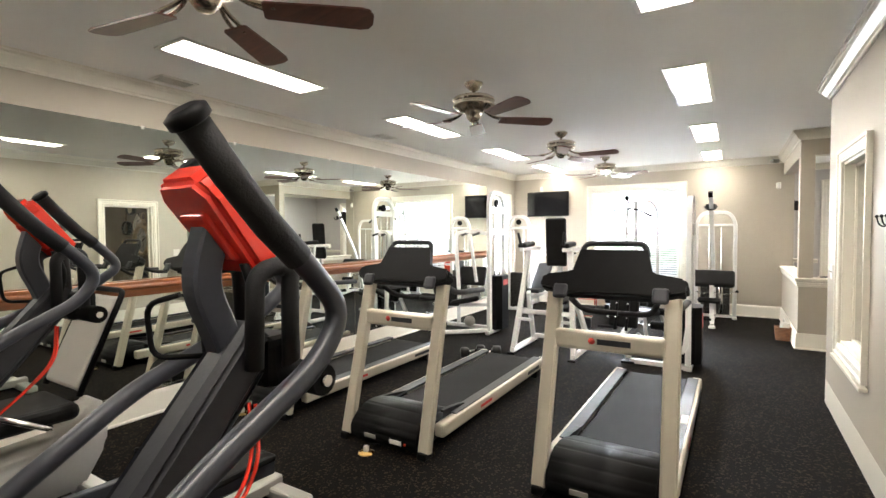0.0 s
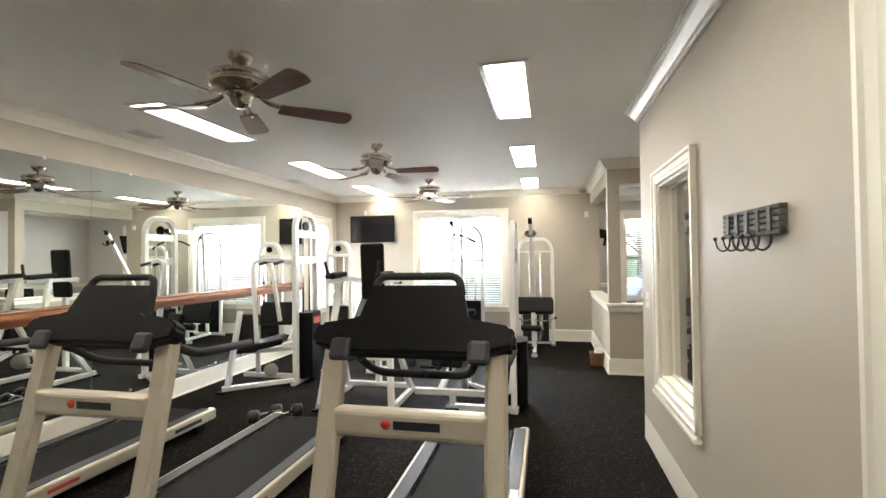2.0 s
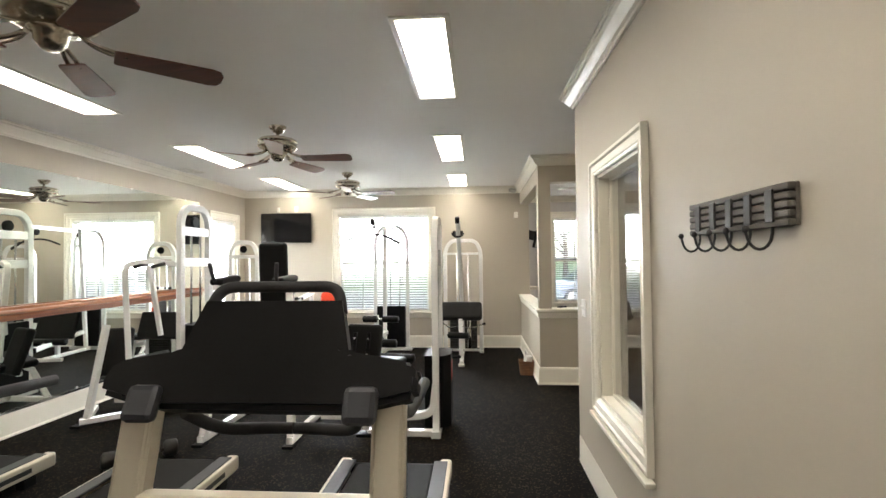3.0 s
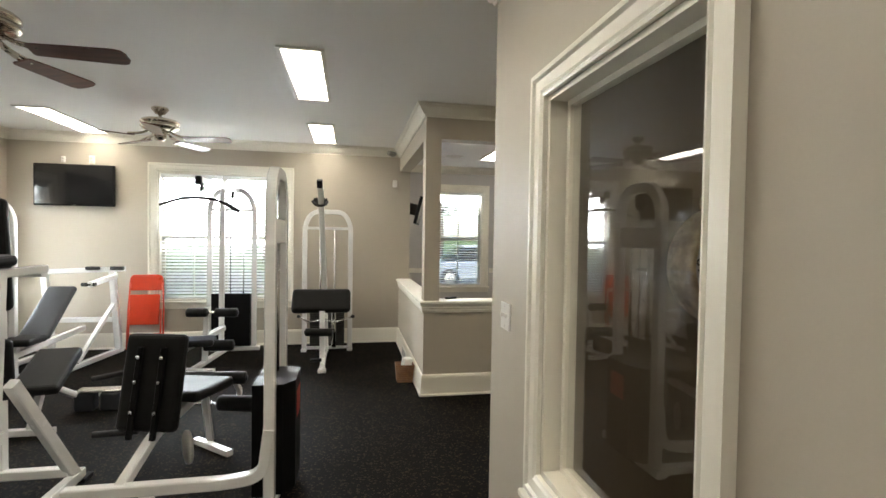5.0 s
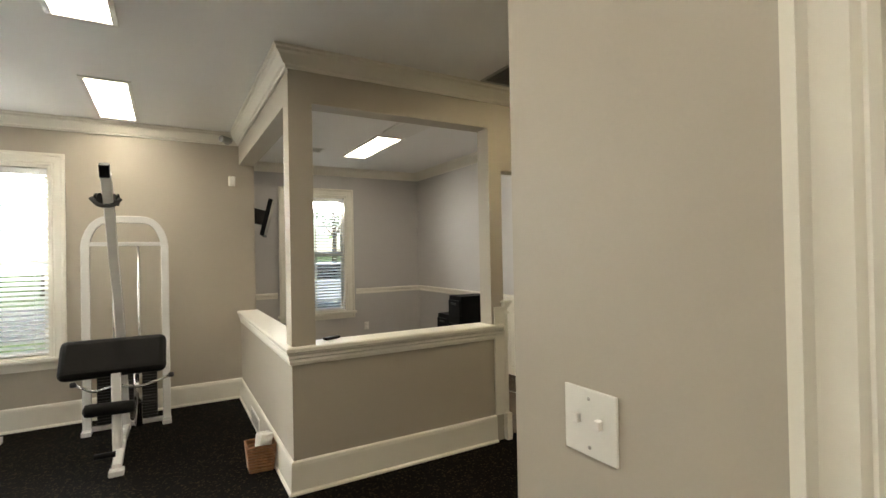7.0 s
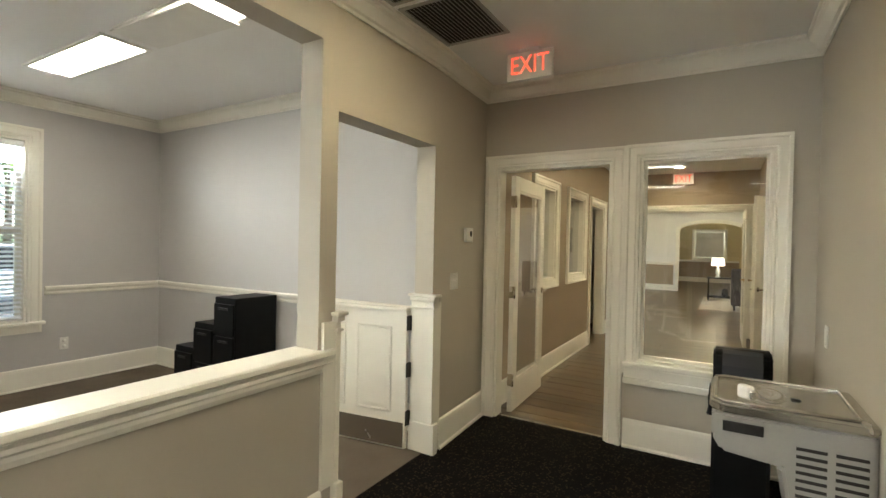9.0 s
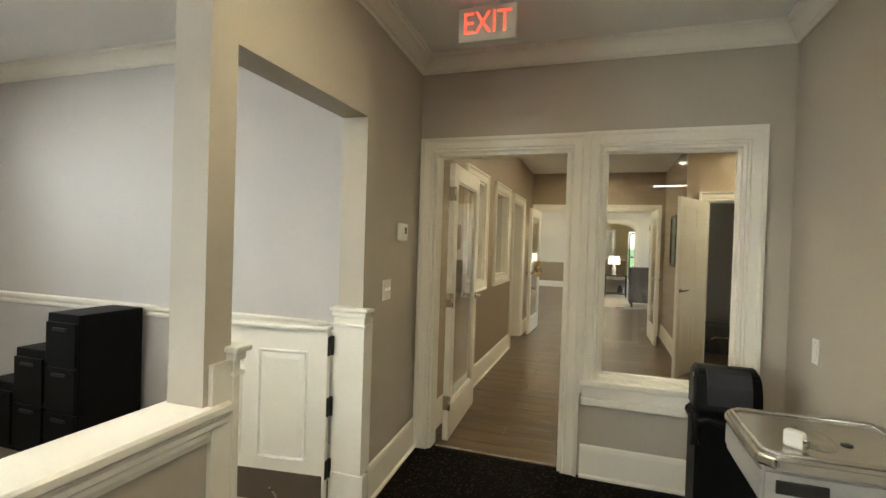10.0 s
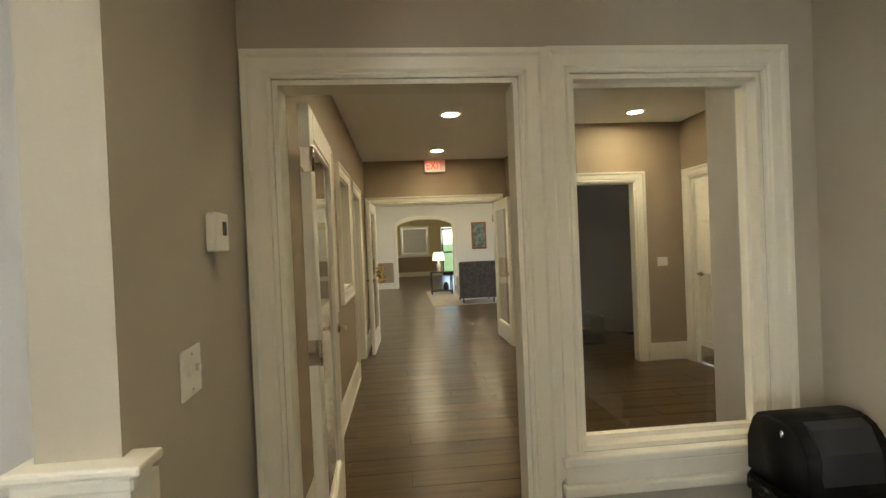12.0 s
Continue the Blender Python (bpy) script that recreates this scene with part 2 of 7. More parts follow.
def tube(bm, pts, r, seg=10, closed=False, flat=None, taper=None):
    """A round tube along points, or with flat=(half width, half height) a square one with eased corners."""
    rings = []
    fr = frames_along(pts, closed)
    for i, (p, u, v, d, c) in enumerate(fr):
        k = 1 if taper is None else 1 + (taper - 1) * i / max(1, len(fr) - 1)
        if flat:
            a, b = flat[0] * k, flat[1] * k
            e = 0.22 * min(a, b)
            shape = [(a - e, b), (a, b - e), (a, -b + e), (a - e, -b), (-a + e, -b), (-a, -b + e), (-a, b - e), (-a + e, b)]
            ring = [bm.verts.new(p + v * x + u * y) for x, y in shape]
        else:
            ring = [bm.verts.new(p + (u * math.cos(2 * math.pi * j / seg) + v * math.sin(2 * math.pi * j / seg)) * r * k) for j in range(seg)]
        rings.append(ring)
    m = len(rings[0])
    for i in range(len(rings) - (0 if closed else 1)):
        a, b = rings[i], rings[(i + 1) % len(rings)]
        for j in range(m):
            f = bm.faces.new((a[j], a[(j + 1) % m], b[(j + 1) % m], b[j]))
            f.smooth = not flat
    if not closed:
        bm.faces.new(rings[0][::-1])
        bm.faces.new(rings[-1])


def curve_pts(pts, n=6, radius=0.08):
    """Rounds the corners of a polyline."""
    pts = [Vector(p) for p in pts]
    out = [pts[0]]
    for a, b, c in zip(pts, pts[1:], pts[2:]):
        r = min(radius, (a - b).length * 0.49, (c - b).length * 0.49)
        p, q = b + (a - b).normalized() * r, b + (c - b).normalized() * r
        for i in range(n + 1):
            t = i / n
            out.append(p * (1 - t) ** 2 + b * 2 * t * (1 - t) + q * t * t)
    out.append(pts[-1])
    return out


def cyl(bm, p0, p1, r, seg=14, r2=None):
    tube(bm, [p0, p1], r, seg, taper=None if r2 is None else r2 / r)


def lathe(bm, profile, seg=24, m=None, caps=True):
    """Turns (radius, height) points about z."""
    rings = []
    for r, z in profile:
        ring = []
        for j in range(seg):
            a = 2 * math.pi * j / seg
            co = Vector((r * math.cos(a), r * math.sin(a), z))
            ring.append(bm.verts.new(m @ co if m is not None else co))
        rings.append(ring)
    for a, b in zip(rings, rings[1:]):
        for j in range(seg):
            f = bm.faces.new((a[j], a[(j + 1) % seg], b[(j + 1) % seg], b[j]))
            f.smooth = True
    if caps:
        bm.faces.new(rings[0][::-1])
        bm.faces.new(rings[-1])


def prism(bm, poly, d0, d1, axis="x", m=None):
    """A flat outline pushed from d0 to d1 along an axis; the outline lies in the other two."""
    def at(a, b, d):
        co = Vector((d, a, b) if axis == "x" else (a, d, b) if axis == "y" else (a, b, d))
        return bm.verts.new(m @ co if m is not None else co)
    lo, hi = [at(a, b, d0) for a, b in poly], [at(a, b, d1) for a, b in poly]
    n = len(poly)
    bm.faces.new(lo[::-1])
    bm.faces.new(hi)
    for i in range(n):
        bm.faces.new((lo[i], lo[(i + 1) % n], hi[(i + 1) % n], hi[i]))


def moulding(bm, profile, path, closed=False):
    """Sweeps (out, up) points along a level path; out is to the left of the way walked."""
    pts = [Vector(p) for p in path]
    n, rings = len(pts), []
    for i, p in enumerate(pts):
        d1 = (p - pts[i - 1]).normalized() if i or closed else None
        d2 = (pts[(i + 1) % n] - p).normalized() if i < n - 1 or closed else None
        d1, d2 = d1 or d2, d2 or d1
        n1, n2 = Vector((-d1.y, d1.x, 0)), Vector((-d2.y, d2.x, 0))
        mid = (n1 + n2)
        mid = mid / max(0.2, (1 + n1.dot(n2)))
        rings.append([bm.verts.new(p + mid * o + Vector((0, 0, h))) for o, h in profile])
    k = len(profile)
    for i in range(n if closed else n - 1):
        a, b = rings[i], rings[(i + 1) % n]
        for j in range(k):
            bm.faces.new((a[j], a[(j + 1) % k], b[(j + 1) % k], b[j]))
    if not closed:
        bm.faces.new(rings[0])
        bm.faces.new(rings[-1][::-1])


def linked(name, bm, material, smooth=False):
    bmesh.ops.recalc_face_normals(bm, faces=bm.faces)
    me = bpy.data.meshes.new(name)
    if smooth:
        for f in bm.faces:
            f.smooth = True
    bm.to_mesh(me)
    bm.free()
    me.materials.append(material)
    return new(name, me)


def part(name, bm, material, parent, label="", smooth=False):
    ob = linked(name, bm, material, smooth)
    ob.parent = parent
    if label:
        ob["label"] = label
    return ob


def thing(name, label, category, m=None, group="", kind=""):
    ob = new(name)
    if m is not None:
        ob.matrix_basis = m
    return tagged(ob, label, category, group, kind)


def structure(name, bm, material, label, category="wall"):
    return tagged(linked(name, bm, material), label, category, kind="structure")


def made(fn, *args):
    """A bmesh with one shape in it."""
    bm = bmesh.new()
    fn(bm, *args)
    return bm


def wall_with_holes(name, axis, at0, at1, lo, hi, z0, z1, holes, material, label, cat="wall"):
    """A wall between at0 and at1 on an axis, from lo to hi along it, with holes (a, b, za, zb) right through."""
    cuts = sorted({lo, hi, *[v for h in holes for v in h[:2]]})
    bm = bmesh.new()
    for a, b in zip(cuts, cuts[1:]):
        mid = (a + b) / 2
        spans, z = [], z0
        for h in sorted([h for h in holes if h[0] < mid < h[1]], key=lambda h: h[2]):
            if h[2] > z:
                spans.append((z, h[2]))
            z = h[3]
        if z < z1:
            spans.append((z, z1))
        for s, e in spans:
            if axis == "x":
                box(bm, at0, at1, a, b, s, e)
            else:
                box(bm, a, b, at0, at1, s, e)
    return structure(name, bm, material, label, cat)


# ---- the building ----
H = 2.70                      # ceilings
XL, XR, YB, YF = -4.10, 0.67, -2.6, 9.65
PY0, PY1 = 7.31, 7.455        # wall of the half-height opening
PY2 = 7.358                   # where it meets the door wall, slightly askew
SX0, SX1, SY1 = 0.815, 3.47, 11.1
DX0, DX1 = 4.08, 4.20         # wall with the hall door
HX = 9.55                     # end of the hall

floor = structure("floor_gym", made(box, XL - 0.15, DX0 + 0.06, YB - 0.15, YF + 0.15, -0.12, 0.0), RUBBER, "black speckled rolled rubber gym floor", "floor")
structure("floor_side_room", made(box, SX0 - 0.06, SX1 + 0.1, PY0 + 0.05, SY1 + 0.1, -0.10, 0.004), CARPET, "brown ribbed carpet in the side room", "floor")
structure("ceiling", made(box, XL - 0.2, DX1, YB - 0.2, SY1 + 0.2, H, H + 0.12), CEIL, "flat matt white painted ceiling", "ceiling")

wall_with_holes("wall_west", "x", XL - 0.15, XL, YB, YF + 0.15, 0, H, [(8.62, 9.30, 0.62, 2.16)], WALL, "greige painted wall carrying the mirrors")
wall_with_holes("wall_north", "y", YF, YF + 0.15, XL, XR + 0.145, 0, H, [(-2.43, -0.86, 0.60, 2.27)], WALL, "greige painted wall with a wide window")
wall_with_holes("wall_south", "y", YB - 0.15, YB, XL - 0.15, XR + 0.12, 0, H, [], WALL, "greige painted end wall")
wall_with_holes("wall_east", "x", XR, XR + 0.12, YB, 5.15, 0, H, [(3.75, 4.53, 0.64, 1.98), (1.38, 2.22, 0, 2.04)], WALL, "greige painted wall with an interior window and a door")
wall_with_holes("wall_vestibule", "y", 5.03, 5.15, XR + 0.12, DX0, 0, H, [], WALL, "greige painted wall beside the drinking fountain")
wall_with_holes("wall_doors", "x", DX0, DX1, 3.4, PY1, 0, H, [(6.345, 7.245, 0, 2.04), (5.375, 6.152, 0.61, 2.05)], WALL, "greige painted wall with a door opening and a glazed side light")
structure("wall_opening_east", made(prism, [(3.20, PY0), (DX0, PY2), (DX0, PY1), (3.20, PY1)], 0, H, "z"), WALL, "greige painted wall between the gateway and the hall door")
wall_with_holes("wall_opening", "y", PY0, PY1, 0.815, 3.20, 0, H, [(0.815, 2.155, 0.84, 2.39), (2.27, 3.20, 0, 2.07)], WALL, "greige painted wall with a half-height counter opening and a gateway")
wall_with_holes("wall_counter", "x", XR, XR + 0.145, PY0, YF, 0, H, [(PY1, YF, 0.84, 2.39)], WALL, "greige painted half-height wall with a corner post")
wall_with_holes("wall_side_west", "x", XR, XR + 0.145, YF + 0.15, SY1, 0, H, [], WALL_SIDE, "greige side room wall, lightened and cooled for daylight")
wall_with_holes("wall_side_north", "y", SY1, SY1 + 0.15, XR, SX1 + 0.15, 0, H, [(1.44, 2.29, 0.62, 2.29)], WALL_SIDE, "greige side room wall with a window, lightened and cooled for daylight")
wall_with_holes("wall_side_east", "x", SX1, SX1 + 0.12, PY1, SY1, 0, H, [], WALL_SIDE, "greige side room wall, lightened and cooled for daylight")

# clock room behind the interior window
structure("floor_clock_room", made(box, XR + 0.06, 3.9, 0.4, 5.09, -0.10, 0.002), FLOOR_WOOD, "dark brown floor of the clock room", "floor")
wall_with_holes("wall_clock_east", "x", 3.9, 4.0, 0.4, 5.03, 0, H, [], WALL_BROWN, "dark brown painted wall")
wall_with_holes("wall_clock_south", "y", 0.3, 0.4, XR + 0.12, 4.0, 0, H, [], WALL_BROWN, "dark brown painted wall")
structure("wall_clock_panel", made(box, XR + 0.122, 3.9, 5.018, 5.028, 0, H - 0.002), WALL_BROWN, "dark brown painted wall behind a group of clocks")

# hall and lounge
structure("floor_hall_base", made(box, DX0 + 0.06, 24.5, -1.0, 13.0, -0.12, -0.012), DARK, "dark grout bed under the hall planks", "floor")
wall_with_holes("wall_hall_north", "y", 7.33, 7.45, DX1, HX, 0, H, [(5.20, 5.90, 1.04, 2.06), (6.46, 7.20, 1.04, 2.06), (7.62, 8.45, 0, 2.04)], WALL_TAN, "tan painted hall wall with two interior windows and a door")
wall_with_holes("wall_hall_end", "x", HX, HX + 0.12, 3.4, 7.45, 0, H, [(5.33, 7.22, 0, 2.05)], WALL_TAN, "tan painted wall over the double doors")
wall_with_holes("wall_hall_south", "y", 5.05, 5.17, 7.62, HX, 0, H, [], WALL_TAN, "tan painted hall wall with pictures")
wall_with_holes("wall_restroom", "x", 7.50, 7.62, 2.5, 5.17, 0, H, [(4.15, 4.93, 0, 2.04)], WALL_TAN, "tan painted wall with a dark doorway")
wall_with_holes("wall_alcove_south", "y", 3.48, 3.6, 5.0, 7.50, 0, H, [(6.52, 7.34, 0, 2.04)], WALL_TAN, "tan painted alcove wall with a panelled door")
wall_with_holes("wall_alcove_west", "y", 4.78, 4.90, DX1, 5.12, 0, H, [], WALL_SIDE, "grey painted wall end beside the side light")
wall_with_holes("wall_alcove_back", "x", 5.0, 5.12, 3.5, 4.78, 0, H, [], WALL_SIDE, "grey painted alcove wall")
structure("ceiling_hall", made(box, DX1, HX + 0.12, 3.3, 7.6, H, H + 0.12), CEIL, "flat white hall ceiling", "ceiling")
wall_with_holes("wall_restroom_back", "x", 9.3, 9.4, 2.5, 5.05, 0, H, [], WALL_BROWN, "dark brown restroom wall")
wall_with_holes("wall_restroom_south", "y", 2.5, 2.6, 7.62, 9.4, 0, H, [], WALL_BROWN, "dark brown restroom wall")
structure("ceiling_restroom", made(box, 7.62, 9.4, 2.5, 5.05, H, H + 0.1), CEIL, "flat restroom ceiling", "ceiling")
# room north of the hall
wall_with_holes("wall_office_north", "y", 9.9, 10.0, DX1, HX, 0, H, [], WALL_LOUNGE, "white painted office wall")
wall_with_holes("wall_office_west", "x", 4.08, 4.2, 7.455, 10.0, 0, H, [], WALL_LOUNGE, "white painted office wall")
structure("ceiling_office", made(box, DX1, HX + 0.12, 7.6, 10.0, H, H + 0.1), CEIL, "flat office ceiling", "ceiling")

# lounge shell
LX, LH = 18.2, 3.0
bm = bmesh.new()
arch = [(5.05, 0.0), (5.05, 2.02)] + [(6.02 - 0.97 * math.cos(math.pi * i / 16), 2.02 + 0.30 * math.sin(math.pi * i / 16)) for i in range(1, 16)] + [(6.99, 2.02), (6.99, 0.0)]
for (a, b), (c, d) in zip(arch[1:-1], arch[2:-1]):
    prism(bm, [(a, b), (c, d), (c, LH), (a, LH)], LX, LX + 0.15, "x")
box(bm, LX, LX + 0.15, 6.99, 12.0, 0, LH)
box(bm, LX, LX + 0.15, 1.0, 5.05, 0, LH)
structure("wall_lounge_east", bm, WALL_LOUNGE, "white painted lounge wall with a wide arched opening")
wall_with_holes("wall_lounge_north", "y", 12.0, 12.15, HX, LX, 0, LH, [(13.0, 15.5, 0.5, 2.3)], WALL_LOUNGE, "white painted lounge wall")
wall_with_holes("wall_lounge_south", "y", 0.85, 1.0, HX, LX + 6, 0, LH, [(11.0, 15.5, 0.4, 2.4)], WALL_LOUNGE, "white painted lounge wall with windows")
wall_with_holes("wall_lounge_west", "x", HX, HX + 0.12, 7.45, 12.0, 0, LH, [], WALL_LOUNGE, "white painted lounge wall")
wall_with_holes("wall_lounge_west_south", "x", HX, HX + 0.12, 1.0, 3.4, 0, LH, [], WALL_LOUNGE, "white painted lounge wall")
structure("wall_lounge_header", made(box, HX, HX + 0.12, 1.0, 12.0, H + 0.12, LH), WALL_LOUNGE, "white painted lounge wall")
structure("ceiling_lounge", made(box, HX, 24.2, 0.8, 12.2, LH, LH + 0.12), CEIL, "flat white lounge ceiling", "ceiling")
wall_with_holes("wall_far_room_east", "x", 23.8, 23.95, 1.0, 9.0, 0, LH, [(5.65, 6.75, 1.05, 2.15), (4.3, 5.0, 0.0, 2.15)], WALL_YELLOW, "cream painted wall with a window and a glazed door")
wall_with_holes("wall_far_room_north", "y", 9.0, 9.15, LX + 0.15, 23.95, 0, LH, [], WALL_YELLOW, "cream painted wall")
structure("wainscot_far_room", made(box, 23.77, 23.797, 5.1, 9.0, 0.2, 0.86), WALL_TAN, "tan painted dado below a white rail", "trim")
structure("wainscot_lounge", made(box, LX - 0.006, LX - 0.002, 7.1, 12.0, 0.2, 0.86), WALL_TAN, "tan painted dado in the lounge", "trim")

# skirting, crowns and rails
BASE = [(0, 0), (0.032, 0), (0.032, 0.012), (0.02, 0.022), (0.016, 0.17), (0.012, 0.19), (0.004, 0.20), (0, 0.20)]
CROWN = [(0, 0), (0, -0.115), (0.012, -0.115), (0.016, -0.10), (0.030, -0.092), (0.062, -0.045), (0.078, -0.034), (0.080, -0.018), (0.092, -0.014), (0.092, 0)]
RAIL = [(0, 0), (0.010, 0), (0.014, 0.012), (0.012, 0.03), (0.024, 0.05), (0.026, 0.07), (0.016, 0.08), (0, 0.08)]


def runs(name, profile, z, paths, label):
    for p in paths:
        bm = bmesh.new()
        moulding(bm, profile, [(x, y, z) for x, y in p])
        structure(name, bm, TRIM, label, "trim")


e = 0.001
runs("baseboard", BASE, 0.0, [
    [(XR - e, 5.15 + e), (XR - e, 2.33)], [(XR - e, 1.27), (XR - e, YB), (XL + e, YB), (XL + e, YF - e), (XR - e, YF - e), (XR - e, PY0 - e), (2.27, PY0 - e)][:2],
    [(XR - e, YF - e), (XL + e, YF - e), (XL + e, YB + e)],
    [(2.18, PY0 - e), (XR - e, PY0 - e), (XR - e, YF - e)],
    [(DX0 - e, PY2 - e), (3.29, PY0 + 0.004)],
    [(XR - e + 0.002, 5.15 + e), (DX0 - e, 5.15 + e), (DX0 - e, 6.23)],
    [(SX1 - e, PY1 + 0.05), (SX1 - e, SY1 - e), (SX0 + e, SY1 - e), (SX0 + e, PY1 + 0.05)],
], "white painted tall skirting board")
runs("crown_trim", CROWN, H - 0.001, [
    [(DX0 - e, PY2 - e), (3.20, PY0 - e), (XR - e, PY0 - e), (XR - e, YF - e), (XL + e, YF - e), (XL + e, YB + e), (XR - e, YB + e), (XR - e, 5.15 + e), (DX0 - e, 5.15 + e), (DX0 - e, PY2 - 2 * e)],
    [(SX1 - e, PY1 + e), (SX1 - e, SY1 - e), (SX0 + e, SY1 - e), (SX0 + e, PY1 + e), (SX1 - 2 * e, PY1 + e)],
], "white painted stepped crown moulding")
runs("chair_rail", RAIL, 0.86, [[(SX1 - e, PY1 + 0.05), (SX1 - e, SY1 - e), (2.42, SY1 - e)], [(1.31, SY1 - e), (SX0 + e, SY1 - e), (SX0 + e, YF + 0.2)]], "white painted chair rail")
runs("baseboard", BASE, 0.0, [[(7.50, 7.33 - e), (DX1 + 0.02, 7.33 - e)], [(HX - e, 7.33 - e), (8.56, 7.33 - e)],
                             [(7.62, 5.17 + e), (HX - e, 5.17 + e)], [(7.5 - e, 4.05), (7.5 - e, 3.6 + e), (7.43, 3.6 + e)][:2], [(7.5 - e, 5.17), (7.5 - e, 5.03)][::-1],
                             [(LX - e, 1.0), (LX - e, 4.95)], [(LX - e, 7.09), (LX - e, 12.0)], [(23.8 - e, 5.1), (23.8 - e, 9.0)]], "white painted tall skirting board")
runs("chair_rail", RAIL, 0.86, [[(LX - e, 7.09), (LX - e, 12.0)], [(23.77, 5.1), (23.77, 9.0)]], "white painted chair rail")


def casing_profile():
    return [(0, 0), (0.016, 0), (0.020, 0.012), (0.014, 0.02), (0.020, 0.03), (0.022, 0.075), (0.032, 0.085), (0.032, 0.105), (0, 0.105)]


def casing(parent, axis, face, out, a, b, z0, z1, sill=None, w=0.105, name="frame"):
    """Mitred trim round an opening a..b by z0..z1, on a wall face that looks along out (+1 or -1) of an axis; open below without a sill."""
    bm = bmesh.new()
    prof = [(d, s * w / 0.105) for d, s in casing_profile()]
    path = [(a, z0, -1, 0 if sill is None else -1), (a, z1, -1, 1), (b, z1, 1, 1), (b, z0, 1, 0 if sill is None else -1)]
    rings = []
    for u, z, su, sz in path:
        ring = []
        for d, s in prof:
            p = (face + out * (d + 0.001), u + su * s, z + sz * s)
            ring.append(bm.verts.new(p if axis == "x" else (p[1], p[0], p[2])))
        rings.append(ring)
    k = len(prof)
    for i in range(len(rings) - (0 if sill == "frame" else 1)):
        p, q = rings[i], rings[(i + 1) % 4]
        for j in range(k):
            bm.faces.new((p[j], p[(j + 1) % k], q[(j + 1) % k], q[j]))
    if sill != "frame":
        bm.faces.new(rings[0])
        bm.faces.new(rings[-1][::-1])
    part(name, bm, TRIM, parent)


def lining(parent, axis, f0, f1, a, b, z0, z1, t=0.02, closed=True):
    """Painted boards that line an opening."""
    bm = bmesh.new()

    def bx(u0, u1, w0, w1):
        if axis == "x":
            box(bm, f0, f1, u0, u1, w0, w1)
        else:
            box(bm, u0, u1, f0, f1, w0, w1)
    bx(a + e, a + t, z0 + e, z1 - e)
    bx(b - t, b - e, z0 + e, z1 - e)
    bx(a + t, b - t, z1 - t, z1 - e)
    if closed:
        bx(a + t, b - t, z0 + e, z0 + t)
    part("jamb", bm, TRIM, parent)


def pane(parent, axis, at, a, b, z0, z1, th=0.006, material=None, name="pane"):
    bm = made(box, at - th / 2, at + th / 2, a, b, z0, z1) if axis == "x" else made(box, a, b, at - th / 2, at + th / 2, z0, z1)
    ob = part(name, bm, material or GLASS, parent)
    ob.visible_shadow = False
    return ob


def outside_window(name, axis, face, out, a, b, z0, z1, label, rows=2, cols=2, units=1):
    """A sash window: trim, lining, sashes with bars and panes. out points into the room."""
    w = thing(name, label, "window", kind="structure")
    casing(w, axis, face, out, a, b, z0, z1, "sill")
    lining(w, axis, min(face, face - out * 0.15), max(face, face - out * 0.15), a, b, z0, z1)
    bm = bmesh.new()
    if axis == "y":
        rbox(bm, a - 0.13, b + 0.13, min(face - 0.0 * out, face + out * 0.05), max(face, face + out * 0.05), z0 - 0.03, z0 + 0.002, 0.006)
        box(bm, a - 0.1, b + 0.1, min(face + out * 0.001, face + out * 0.018), max(face + out * 0.001, face + out * 0.018), z0 - 0.10, z0 - 0.03)
    else:
        rbox(bm, min(face, face + out * 0.05), max(face, face + out * 0.05), a - 0.13, b + 0.13, z0 - 0.03, z0 + 0.002, 0.006)
        box(bm, min(face + out * 0.001, face + out * 0.018), max(face + out * 0.001, face + out * 0.018), a - 0.1, b + 0.1, z0 - 0.10, z0 - 0.03)
    part("window_sill", bm, TRIM, w)
    at = face - out * 0.10
    span = (b - a - 0.04) / units
    for u in range(units):
        u0, u1 = a + 0.02 + u * span, a + 0.02 + (u + 1) * span
        zm = (z0 + z1) / 2
        for lo, hi in ((z0 + 0.02, zm), (zm, z1 - 0.02)):
            bm = bmesh.new()
            bars = [(u0, u0 + 0.04, lo, hi), (u1 - 0.04, u1, lo, hi), (u0 + 0.04, u1 - 0.04, lo, lo + 0.04), (u0 + 0.04, u1 - 0.04, hi - 0.04, hi)]
            for i in range(1, cols):
                c = u0 + 0.04 + (u1 - u0 - 0.08) * i / cols
                bars.append((c - 0.009, c + 0.009, lo + 0.04, hi - 0.04))
            for i in range(1, rows):
                c = lo + 0.04 + (hi - lo - 0.08) * i / rows
                bars.append((u0 + 0.04, u1 - 0.04, c - 0.009, c + 0.009))
            for p, q, r, s in bars:
                if axis == "y":
                    box(bm, p, q, at - 0.018, at + 0.018, r, s)
                else:
                    box(bm, at - 0.018, at + 0.018, p, q, r, s)
            part("sash", bm, TRIM, w)
            pane(w, axis, at, u0 + 0.03, u1 - 0.03, lo + 0.03, hi - 0.03)
    return w


outside_window("window_1", "y", YF, -1, -2.43, -0.86, 0.60, 2.27, "wide white-framed twin sash window with daylight behind", units=2)
outside_window("window_2", "x", XL, 1, 8.62, 9.30, 0.62, 2.16, "white-framed sash window beside the mirrors")
outside_window("window_3", "y", SY1, -1, 1.44, 2.29, 0.62, 2.29, "white-framed sash window in the side room", rows=2, cols=2)


